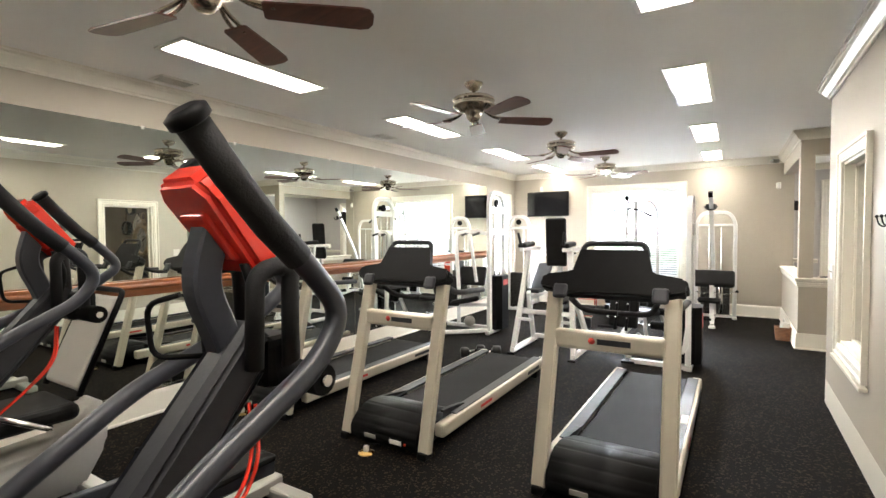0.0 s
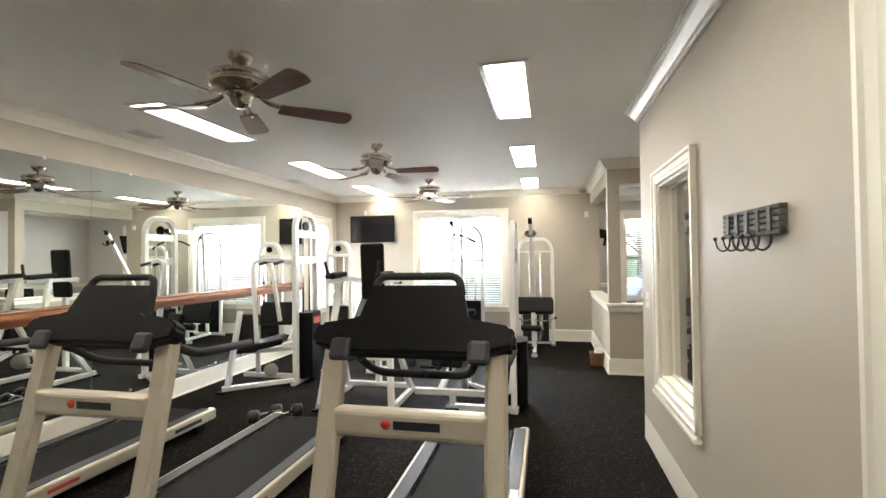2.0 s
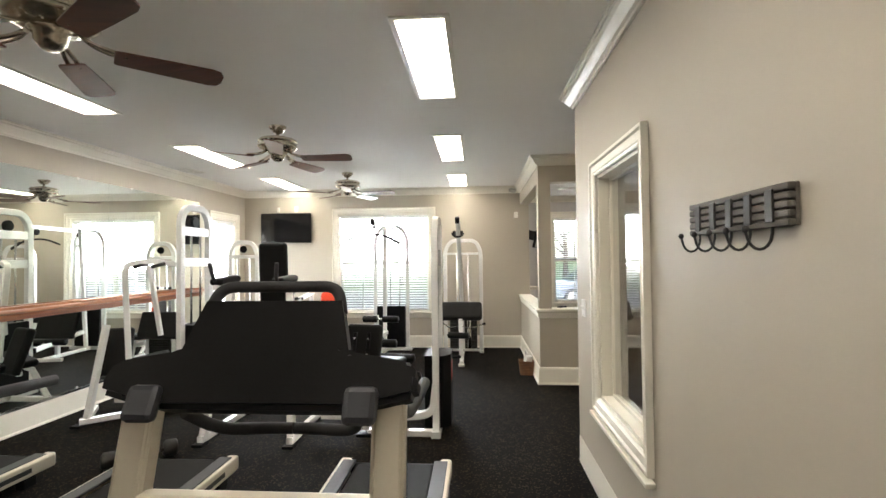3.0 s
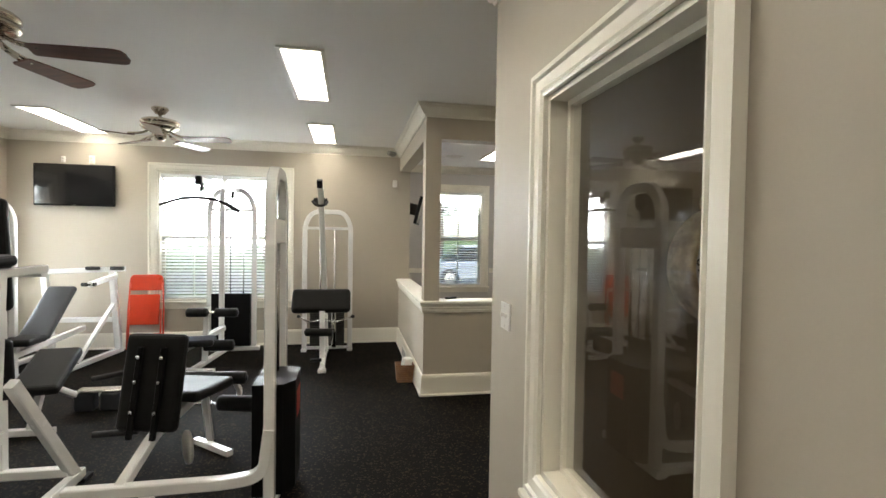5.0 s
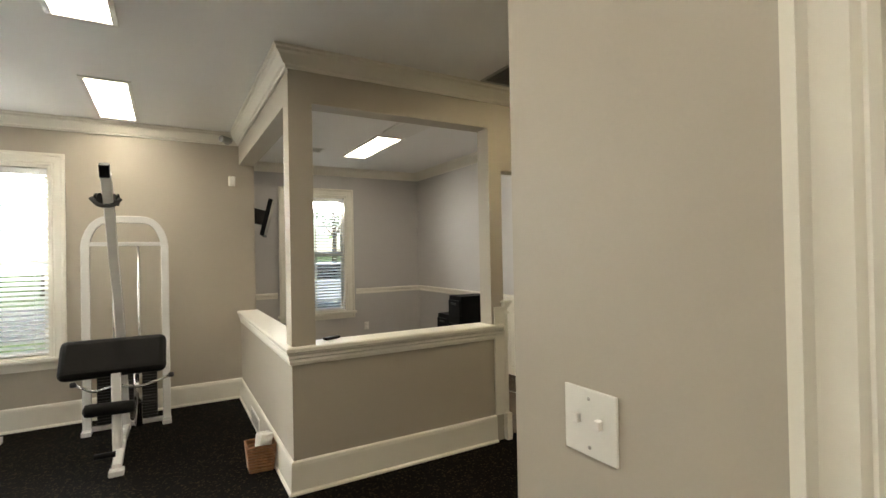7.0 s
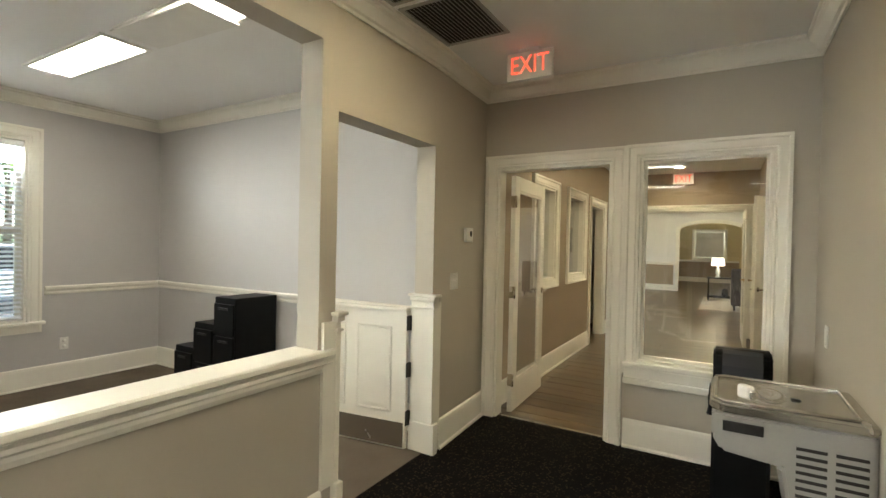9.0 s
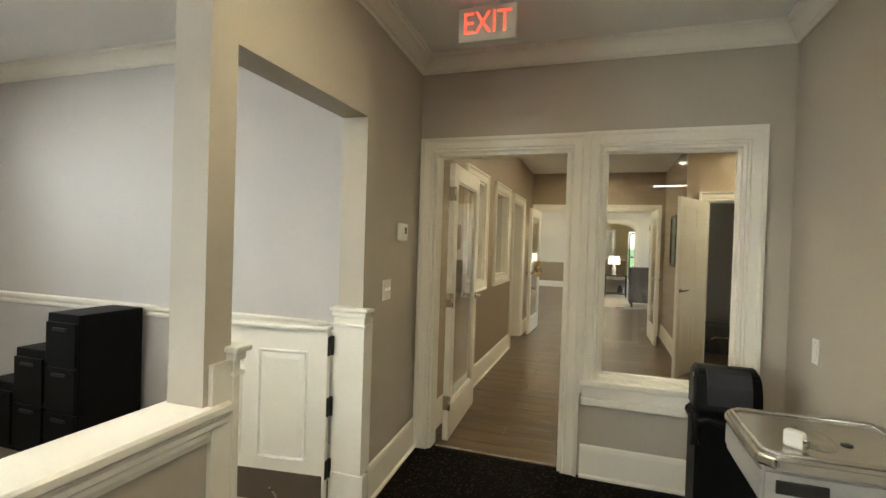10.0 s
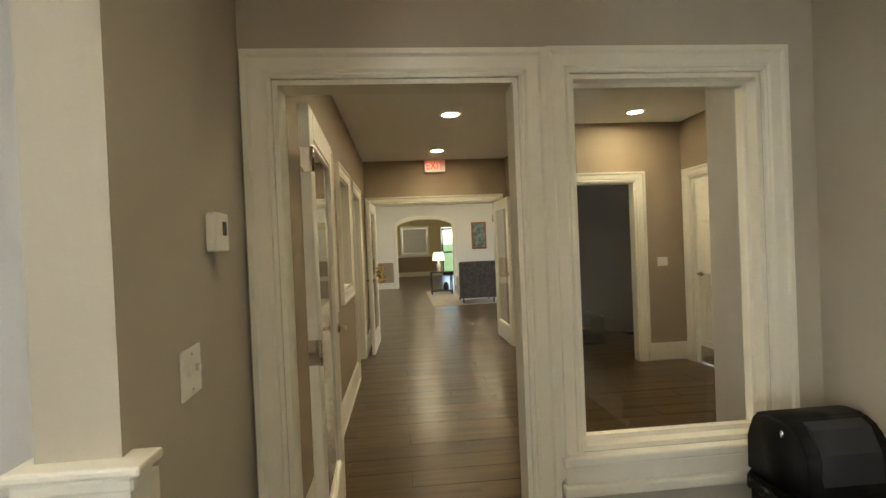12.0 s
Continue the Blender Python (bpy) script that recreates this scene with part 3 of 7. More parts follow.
def blind(axis, at, a, b, z0, z1, tilt, label):
    """A slatted blind hung in a window's reveal."""
    w = thing("window_blind", label, "blind")
    n = int((z1 - z0 - 0.06) / 0.042)
    me = None
    L = b - a
    for i in range(n):
        if me is None:
            bm = bmesh.new()
            if axis == "y":
                rbox(bm, -L / 2, L / 2, -0.024, 0.024, -0.0012, 0.0012, 0.0008, 1, pose(0, 0, 0, tilt))
            else:
                rbox(bm, -0.024, 0.024, -L / 2, L / 2, -0.0012, 0.0012, 0.0008, 1, pose(0, 0, 0, 0, tilt))
            ob = part("slat", bm, BLIND, w)
            me = ob.data
        else:
            ob = new("slat", me)
            ob.parent = w
        z = z0 + 0.03 + i * 0.042
        ob.location = ((a + b) / 2, at, z) if axis == "y" else (at, (a + b) / 2, z)
    bm = bmesh.new()
    if axis == "y":
        rbox(bm, a, b, at - 0.03, at + 0.03, z1 - 0.055, z1 - 0.002, 0.006)
    else:
        rbox(bm, at - 0.03, at + 0.03, a, b, z1 - 0.055, z1 - 0.002, 0.006)
    part("head_rail", bm, BLIND, w)
    bm = bmesh.new()
    for k in (0.12, 0.5, 0.88):
        c = a + L * k
        for o in (-0.025, 0.025):
            if axis == "y":
                cyl(bm, (c, at + o, z0 + 0.02), (c, at + o, z1 - 0.05), 0.0012, 4)
            else:
                cyl(bm, (at + o, c, z0 + 0.02), (at + o, c, z1 - 0.05), 0.0012, 4)
    part("ladder_cord", bm, BLIND, w)
    bm = bmesh.new()
    if axis == "y":
        rbox(bm, a, b, at - 0.025, at + 0.025, z0 + 0.004, z0 + 0.018, 0.004)
    else:
        rbox(bm, at - 0.025, at + 0.025, a, b, z0 + 0.004, z0 + 0.018, 0.004)
    part("bottom_rail", bm, BLIND, w)
    return w


blind("y", YF + 0.045, -2.405, -1.65, 0.625, 2.245, 26, "white slatted blind hung in the wide window")
blind("y", YF + 0.045, -1.64, -0.885, 0.625, 2.245, 26, "white slatted blind hung in the wide window")
blind("x", XL - 0.045, 8.645, 9.275, 0.645, 2.135, 26, "white slatted blind hung in the window by the mirrors")
blind("y", SY1 + 0.045, 1.465, 2.265, 0.645, 2.265, 20, "white slatted blind hung in the side room window")

# interior window, doors and side light
w = thing("window_4", "white-framed fixed interior window onto the clock room", "window", kind="structure")
casing(w, "x", XR, -1, 3.75, 4.53, 0.64, 1.98, "frame", w=0.085)
lining(w, "x", XR, XR + 0.12, 3.75, 4.53, 0.64, 1.98)
bm = bmesh.new()
rbox(bm, XR - 0.045, XR + 0.0, 3.65, 4.64, 0.515, 0.54, 0.006)
part("window_sill", bm, TRIM, w)
bm = bmesh.new()
for a in ((3.78, 3.80, 0.66, 1.96), (4.48, 4.50, 0.66, 1.96), (3.80, 4.48, 0.66, 0.68), (3.80, 4.48, 1.94, 1.96)):
    box(bm, XR + 0.06, XR + 0.095, *a)
part("glazing_bead", bm, TRIM, w)
pane(w, "x", XR + 0.075, 3.795, 4.485, 0.675, 1.945)

w = thing("window_5", "white-framed fixed side light beside the hall door", "window", kind="structure")
casing(w, "x", DX0, -1, 5.375, 6.152, 0.61, 2.05, "sill", w=0.093)
lining(w, "x", DX0, DX1, 5.375, 6.152, 0.61, 2.05)
bm = bmesh.new()
rbox(bm, DX0 - 0.05, DX0, 5.27, 6.24, 0.575, 0.612, 0.008)
rbox(bm, DX0 - 0.034, DX0 - 0.001, 5.285, 6.23, 0.50, 0.575, 0.008)
rbox(bm, DX0 - 0.044, DX0 - 0.001, 5.275, 6.235, 0.455, 0.50, 0.01)
part("window_sill", bm, TRIM, w)
bm = bmesh.new()
for a in ((5.395, 5.412, 0.63, 2.03), (6.115, 6.132, 0.63, 2.03), (5.412, 6.115, 0.63, 0.65), (5.412, 6.115, 2.012, 2.03)):
    box(bm, DX0 + 0.05, DX0 + 0.085, *a)
part("glazing_bead", bm, TRIM, w)
pane(w, "x", DX0 + 0.065, 5.41, 6.118, 0.645, 2.015)


def doorway(name, axis, f0, f1, a, b, z1, label, faces=(1, 1), w0=0.105):
    w = thing(name, label, "doorway", kind="structure")
    lining(w, axis, f0, f1, a, b, 0.0, z1, closed=False)
    if faces[0]:
        casing(w, axis, f0, -1, a, b, 0.0, z1, w=w0)
    if faces[1]:
        casing(w, axis, f1, 1, a, b, 0.0, z1)
    return w


doorway("doorway_1", "x", DX0, DX1, 6.345, 7.245, 2.04, "white-cased doorway into the hall", w0=0.099)
doorway("doorway_2", "x", XR, XR + 0.12, 1.38, 2.22, 2.04, "white-cased doorway in the gym wall")
doorway("doorway_3", "y", 7.33, 7.45, 7.62, 8.45, 2.04, "white-cased doorway on the hall")
doorway("doorway_4", "x", HX, HX + 0.12, 5.33, 7.22, 2.05, "wide white-cased double doorway into the lounge")
doorway("doorway_5", "x", 7.50, 7.62, 4.15, 4.93, 2.04, "white-cased doorway of a dark restroom")
doorway("doorway_6", "y", 3.48, 3.60, 6.52, 7.34, 2.04, "white-cased doorway in the alcove", (0, 1))
for i, (a, b) in enumerate(((5.20, 5.90), (6.46, 7.20))):
    w = thing("window_%d" % (6 + i), "white-framed interior window on the hall", "window", kind="structure")
    casing(w, "y", 7.33, -1, a, b, 1.04, 2.06, "frame", w=0.095)
    lining(w, "y", 7.33, 7.45, a, b, 1.04, 2.06)
    pane(w, "y", 7.40, a + 0.02, b - 0.02, 1.06, 2.04)
w = thing("window_8", "small white-framed window in the far room", "window", kind="structure")
casing(w, "x", 23.8, -1, 5.65, 6.75, 1.05, 2.15, "frame")
part("roller_blind", made(box, 23.83, 23.835, 5.66, 6.74, 1.06, 2.14), PAPER, w)
bm = bmesh.new()
arch_trim = [(LX - 0.001, y, z) for y, z in arch]
tube(bm, arch_trim, 0.05, flat=(0.055, 0.025))
structure("arch_trim", bm, TRIM, "white trim round the arched opening", "trim")

# cap of the half-height wall, post trims
CAP = [(-0.16, 0.0), (0.03, 0.0), (0.038, 0.008), (0.038, 0.028), (0.028, 0.036), (-0.16, 0.036)]
CAP_MOULD = [(0, 0), (0.010, 0.0), (0.016, 0.02), (0.014, 0.034), (0.024, 0.044), (0.020, 0.058), (0.032, 0.074), (0, 0.074)]
cap = thing("counter_cap", "white painted moulded cap on the half-height wall", "trim", kind="structure")
bm = bmesh.new()
moulding(bm, CAP, [(2.245, PY0, 0.852), (XR, PY0, 0.852), (XR, YF - 0.002, 0.852)])
part("cap_board", bm, TRIM, cap)
bm = bmesh.new()
moulding(bm, CAP_MOULD, [(2.245, PY0 - e, 0.777), (XR - e, PY0 - e, 0.777), (XR - e, YF - 0.034, 0.777)])
part("bed_moulding", bm, TRIM, cap)

def post_casing(name, x0, x1, top):
    """Boxed trim round a gateway post, with a stepped cap."""
    p = thing(name, "white boxed trim with a stepped cap on a gateway post", "trim", kind="structure")
    bm = bmesh.new()
    box(bm, x0, x1, PY0 - 0.022, PY1 + 0.012, 0.0, top - 0.05)
    part("boxing", bm, TRIM, p)
    bm = bmesh.new()
    rbox(bm, x0 - 0.010, x1 + 0.012, PY0 - 0.034, PY1 + 0.02, top - 0.10, top - 0.085, 0.004)
    rbox(bm, x0 - 0.012, x1 + 0.016, PY0 - 0.036, PY1 + 0.022, top - 0.05, top - 0.02, 0.008)
    rbox(bm, x0 - 0.022, x1 + 0.028, PY0 - 0.05, PY1 + 0.03, top - 0.02, top, 0.006)
    part("cap", bm, TRIM, p)
    bm = bmesh.new()
    rbox(bm, x0 - 0.006, x1 + 0.016, PY0 - 0.042, PY1 + 0.02, 0.0, 0.205, 0.006)
    part("plinth", bm, TRIM, p)


post_casing("post_trim", 2.262, 2.29, 1.065)
post_casing("post_trim", 3.18, 3.215, 1.075)
for x0, x1 in ((2.175, 2.262), (3.215, 3.285)):
    structure("post_face_trim", made(box, x0, x1, PY0 - 0.018, PY0 - 0.001, 0.2, 1.02), TRIM, "flat white trim on a gateway post", "trim")

# mirrors and wooden rail
edges = [YB + 0.3, 0.35, 2.43, 4.50, 6.55, 8.28]
for a, b in zip(edges, edges[1:]):
    mr = thing("wall_mirror", "large frameless wall mirror panel above the skirting", "mirror", group="mirrors along the wall")
    part("mirror_glass", made(box, XL + 0.001, XL + 0.007, a + 0.0015, b - 0.0015, 0.225, 2.35), MIRROR, mr)
    for t in (0.2, 0.8):
        yc = a + (b - a) * t
        for z in (0.232, 2.345):
            bm = bmesh.new()
            rbox(bm, XL + 0.0075, XL + 0.012, yc - 0.012, yc + 0.012, z - 0.014, z + 0.014, 0.002)
            part("clip", bm, WHITE_PLASTIC, mr)
structure("mirror_channel", made(box, XL + 0.0005, XL + 0.014, YB + 0.3, 8.28, 0.202, 0.224), CHROME, "thin metal channel under the mirrors", "trim")
rail = thing("stretch_rail", "varnished reddish wooden rail fixed along the mirrors", "rail")
bm = bmesh.new()
rbox(bm, XL + 0.055, XL + 0.095, -1.5, 8.2, 1.00, 1.12, 0.008)
part("board", bm, RAIL_WOOD, rail)
bm = bmesh.new()
tube(bm, [(XL + 0.108, -1.5, 1.075), (XL + 0.108, 8.2, 1.075)], 0.02, 12)
part("bar", bm, RAIL_WOOD, rail)
for y in (-1.2, 0.2, 1.6, 3.0, 4.4, 5.8, 7.2):
    bm = bmesh.new()
    lathe(bm, [(0.028, 0), (0.028, 0.012), (0.014, 0.02), (0.014, 0.055)], 14, pose(XL + 0.008, y, 1.06, 0, 90, 0))
    part("bracket", bm, BRASS, rail)


# ---- ceiling lights ----
def panel_light(x0, x1, y0, y1, z=H):
    p = thing("ceiling_light", "lit rectangular fluorescent ceiling panel with a white frame", "ceiling light", pose((x0 + x1) / 2, (y0 + y1) / 2, z), "ceiling panels")
    a, b = (x1 - x0) / 2, (y1 - y0) / 2
    bm = bmesh.new()
    for q in ((-a - 0.03, a + 0.03, -b - 0.03, -b), (-a - 0.03, a + 0.03, b, b + 0.03), (-a - 0.03, -a, -b, b), (a, a + 0.03, -b, b)):
        rbox(bm, *q, -0.014, -0.001, 0.004)
    part("frame", bm, WHITE_PLASTIC, p)
    bm = bmesh.new()
    box(bm, -a, a, -b, b, -0.006, -0.002)
    part("diffuser", bm, PANEL, p)


for y0 in (-0.65, 1.65, 3.94, 6.22, 8.38):
    panel_light(-0.465, -0.215, y0, y0 + (1.17 if y0 < 8 else 1.05))
for y0 in (-0.6, 1.70, 4.05, 6.34, 8.34):
    panel_light(-3.215, -2.95, y0, y0 + 1.17)
panel_light(1.98, 2.25, 9.06, 10.18)
panel_light(1.98, 2.25, 7.72, 8.84)


def can_light(x, y, z=H):
    p = thing("recessed_light", "round recessed ceiling light with a white ring, lit", "ceiling light", pose(x, y, z), "recessed lights")
    bm = bmesh.new()
    lathe(bm, [(0.075, -0.001), (0.105, -0.001), (0.105, -0.008), (0.075, -0.012), (0.075, -0.001)], 24, None, False)
    part("ring", bm, WHITE_PLASTIC, p)
    bm = bmesh.new()
    lathe(bm, [(0.001, -0.004), (0.073, -0.004), (0.073, -0.008), (0.001, -0.010)], 24)
    part("lens", bm, CANLIGHT, p)


for x, y in ((7.0, 6.27), (8.8, 6.27), (7.03, 4.36), (5.2, 6.27)):
    can_light(x, y)
# lounge lights out of view; some added only to brighten the room
for x in (11.5, 14.5, 17.0):
    for y in (4.5, 6.25, 8.0):
        can_light(x, y, LH)
for x in (20.0, 22.3):
    can_light(x, 6.0, LH)
can_light(2.28, 6.5)
# added clock room light, out of view, to brighten the clocks
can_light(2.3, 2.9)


# ---- gym things ----
def lettering_bar(parent, x0, x1, y, z0, z1, material, name="marking"):
    part(name, made(box, x0, x1, y - 0.0015, y, z0, z1), material, parent)


def treadmill(m):
    t = thing("treadmill", "champagne and black treadmill standing on the rubber floor", "treadmill", m, "row of treadmills")
    for s in (-1, 1):
        bm = bmesh.new()
        tube(bm, [(s * 0.335, 0.0, 0.035), (s * 0.325, 0.28, 1.17)], 0.03, flat=(0.030, 0.042))
        bmesh.ops.bevel(bm, geom=bm.edges[:], offset=0.006, segments=2, affect="EDGES")
        up = part("upright", bm, SILVER_PAINT, t)
        bm = bmesh.new()
        rbox(bm, s * 0.335 - 0.034, s * 0.335 + 0.034, -0.05, 0.05, 0.0, 0.05, 0.01)
        part("foot", bm, BLACK_PLASTIC, t)
        for z in (0.74, 0.83, 0.97, 1.06):
            bm = bmesh.new()
            y = 0.28 * (z - 0.035) / 1.135
            cyl(bm, (s * 0.352, y, z), (s * 0.363, y, z), 0.009, 10)
            part("bolt", bm, BLACK_PLASTIC, up)
        bm = bmesh.new()
        rbox(bm, s * 0.3325 - 0.0375, s * 0.3325 + 0.0375, 0.18, 2.24, 0.07, 0.165, 0.016)
        rl = part("side_rail", bm, SILVER_PAINT, t)
        bm = bmesh.new()
        rbox(bm, s * 0.303 - 0.043, s * 0.303 + 0.043, 0.4, 2.19, 0.150, 0.170, 0.005)
        part("foot_strip", bm, GREY_PLASTIC, rl)
        bm = bmesh.new()
        rbox(bm, s * 0.3325 - 0.03, s * 0.3325 + 0.03, 2.0, 2.1, 0.0, 0.069, 0.008)
        part("foot", bm, BLACK_PLASTIC, t)
        part("marking", made(box, s * 0.3708 - 0.0008, s * 0.3708 + 0.0008, 1.75, 2.05, 0.10, 0.13), INK, rl)
        part("marking", made(box, s * 0.3708 - 0.0008, s * 0.3708 + 0.0008, 0.75, 0.95, 0.105, 0.128), RED_INK, rl)
    bm = bmesh.new()
    rbox(bm, -0.262, 0.262, 0.35, 2.2, 0.085, 0.147, 0.02)
    part("running_belt", bm, BELT, t)
    bm = bmesh.new()
    cyl(bm, (-0.29, 2.19, 0.11), (0.29, 2.19, 0.11), 0.036, 16)
    part("rear_roller", bm, BLACK_PLASTIC, t)
    bm = bmesh.new()
    prism(bm, [(-0.03, 0.03), (-0.035, 0.10), (-0.01, 0.15), (0.04, 0.195), (0.14, 0.232), (0.26, 0.232), (0.40, 0.195), (0.47, 0.172), (0.47, 0.03)], -0.295, 0.295, "x")
    bmesh.ops.recalc_face_normals(bm, faces=bm.faces)
    bmesh.ops.bevel(bm, geom=bm.edges[:], offset=0.018, segments=3, affect="EDGES")
    hood = part("motor_hood", bm, BLACK_PLASTIC, t, smooth=True)
    for s in (-1, 1):
        bm = bmesh.new()
        prism(bm, [(0.30, 0.08), (0.30, 0.215), (0.42, 0.205), (0.60, 0.178), (0.64, 0.166), (0.64, 0.08)], s * 0.262 if s > 0 else -0.296, 0.296 if s > 0 else -0.262, "x")
        part("hood_wing", bm, BLACK_PLASTIC, hood)
    for x, mt in ((-0.10, GREY_METAL), (0.12, WHITE_PLASTIC)):
        bm = bmesh.new()
        rbox(bm, x - 0.05, x + 0.05, -0.040, -0.034, 0.058, 0.088, 0.002, 1)
        part("plate", bm, mt, hood)
    bm = bmesh.new()
    cyl(bm, (0.2, -0.042, 0.073), (0.2, -0.034, 0.073), 0.009, 10)
    part("power_switch", bm, RED_PLASTIC, hood)
    bm = bmesh.new()
    rbox(bm, -0.302, 0.302, 0.165, 0.235, 0.805, 0.915, 0.022, 3, pose(0, 0, 0, 0, 0, 0))
    bar = part("crossbar", bm, SILVER_PAINT, t)
    lettering_bar(bar, -0.055, 0.125, 0.1645, 0.847, 0.879, GREY_PLASTIC)
    bm = bmesh.new()
    lathe(bm, [(0.001, 0), (0.021, 0), (0.021, 0.0015), (0.001, 0.0015)], 6, pose(-0.085, 0.1645, 0.864, 90))
    part("emblem", bm, RED_INK, bar)
    # console, leaning away from the runner
    cm = pose(0, 0.245, 1.19, -27)
    bm = bmesh.new()
    prism(bm, [(-0.40, -0.05), (-0.405, 0.0), (-0.38, 0.035), (-0.23, 0.06), (-0.2, 0.075), (0.2, 0.075), (0.23, 0.06), (0.38, 0.035), (0.405, 0.0), (0.40, -0.05), (0.34, -0.065), (0.24, -0.085), (-0.24, -0.085), (-0.34, -0.065)], -0.035, 0.055, "y", cm)
    bmesh.ops.recalc_face_normals(bm, faces=bm.faces)
    bmesh.ops.bevel(bm, geom=bm.edges[:], offset=0.014, segments=2, affect="EDGES")
    con = part("console", bm, BLACK_PLASTIC, t, "black moulded console with a grab handle")
    bm = bmesh.new()
    prism(bm, [(-0.225, 0.05), (-0.188, 0.20), (0.188, 0.20), (0.225, 0.05)], -0.02, 0.018, "y", cm)
    part("display_back", bm, BLACK_PLASTIC, con)
    bm = bmesh.new()
    tube(bm, [cm @ Vector(p) for p in curve_pts([(-0.186, 0, 0.17), (-0.168, 0, 0.25), (0.168, 0, 0.25), (0.186, 0, 0.17)], 5, 0.05)], 0.016, 10)
    part("grab_handle", bm, FOAM, con)
    for s in (-1, 1):
        bm = bmesh.new()
        rbox(bm, s * 0.27 - 0.042, s * 0.27 + 0.042, -0.055, -0.02, -0.12, -0.03, 0.016, 2, cm)
        part("cup_holder", bm, GREY_PLASTIC, con)
        bm = bmesh.new()
        tube(bm, curve_pts([(s * 0.33, 0.27, 1.12), (s * 0.35, 0.40, 1.05), (s * 0.352, 0.82, 1.03)], 5, 0.1), 0.021, 10)
        part("hand_rail", bm, FOAM, t)
        bm = bmesh.new()
        tube(bm, curve_pts([(s * 0.24, 0.30, 1.08), (s * 0.20, 0.40, 1.00), (s * 0.07, 0.46, 0.985), (s * 0.002, 0.46, 0.985)], 5, 0.08), 0.017, 10)
        part("pulse_grip", bm, FOAM, t)
    return t


tm = treadmill(pose(-0.615, 2.53, 0))
copy_thing(tm, pose(-2.068, 2.53, 0))
copy_thing(tm, pose(-3.395, 2.53, 0))
tag = thing("paper_tag", "small white paper tag on the treadmill rail", "tag")
part("sheet", made(box, -0.318, -0.272, 3.55, 3.72, 0.1712, 0.1726), PAPER, tag)


def floor_outlet(x, y):
    f = thing("floor_outlet", "brass floor outlet with a white plug on the rubber floor", "outlet", pose(x, y, 0), "floor outlets")
    bm = bmesh.new()
    lathe(bm, [(0.055, 0), (0.055, 0.004), (0.048, 0.008), (0.001, 0.009)], 20)
    part("cover", bm, BRASS, f)
    bm = bmesh.new()
    rbox(bm, -0.016, 0.016, -0.016, 0.016, 0.009, 0.05, 0.008)
    part("plug", bm, WHITE_PLASTIC, f)
    bm = bmesh.new()
    tube(bm, curve_pts([(0, 0.01, 0.045), (0.03, 0.05, 0.05), (0.06, 0.12, 0.02), (0.1, 0.2, 0.06)], 4, 0.05), 0.005, 6)
    part("cord", bm, BLACK_PLASTIC, f)


floor_outlet(-2.12, 2.40)
floor_outlet(-3.47, 2.42)


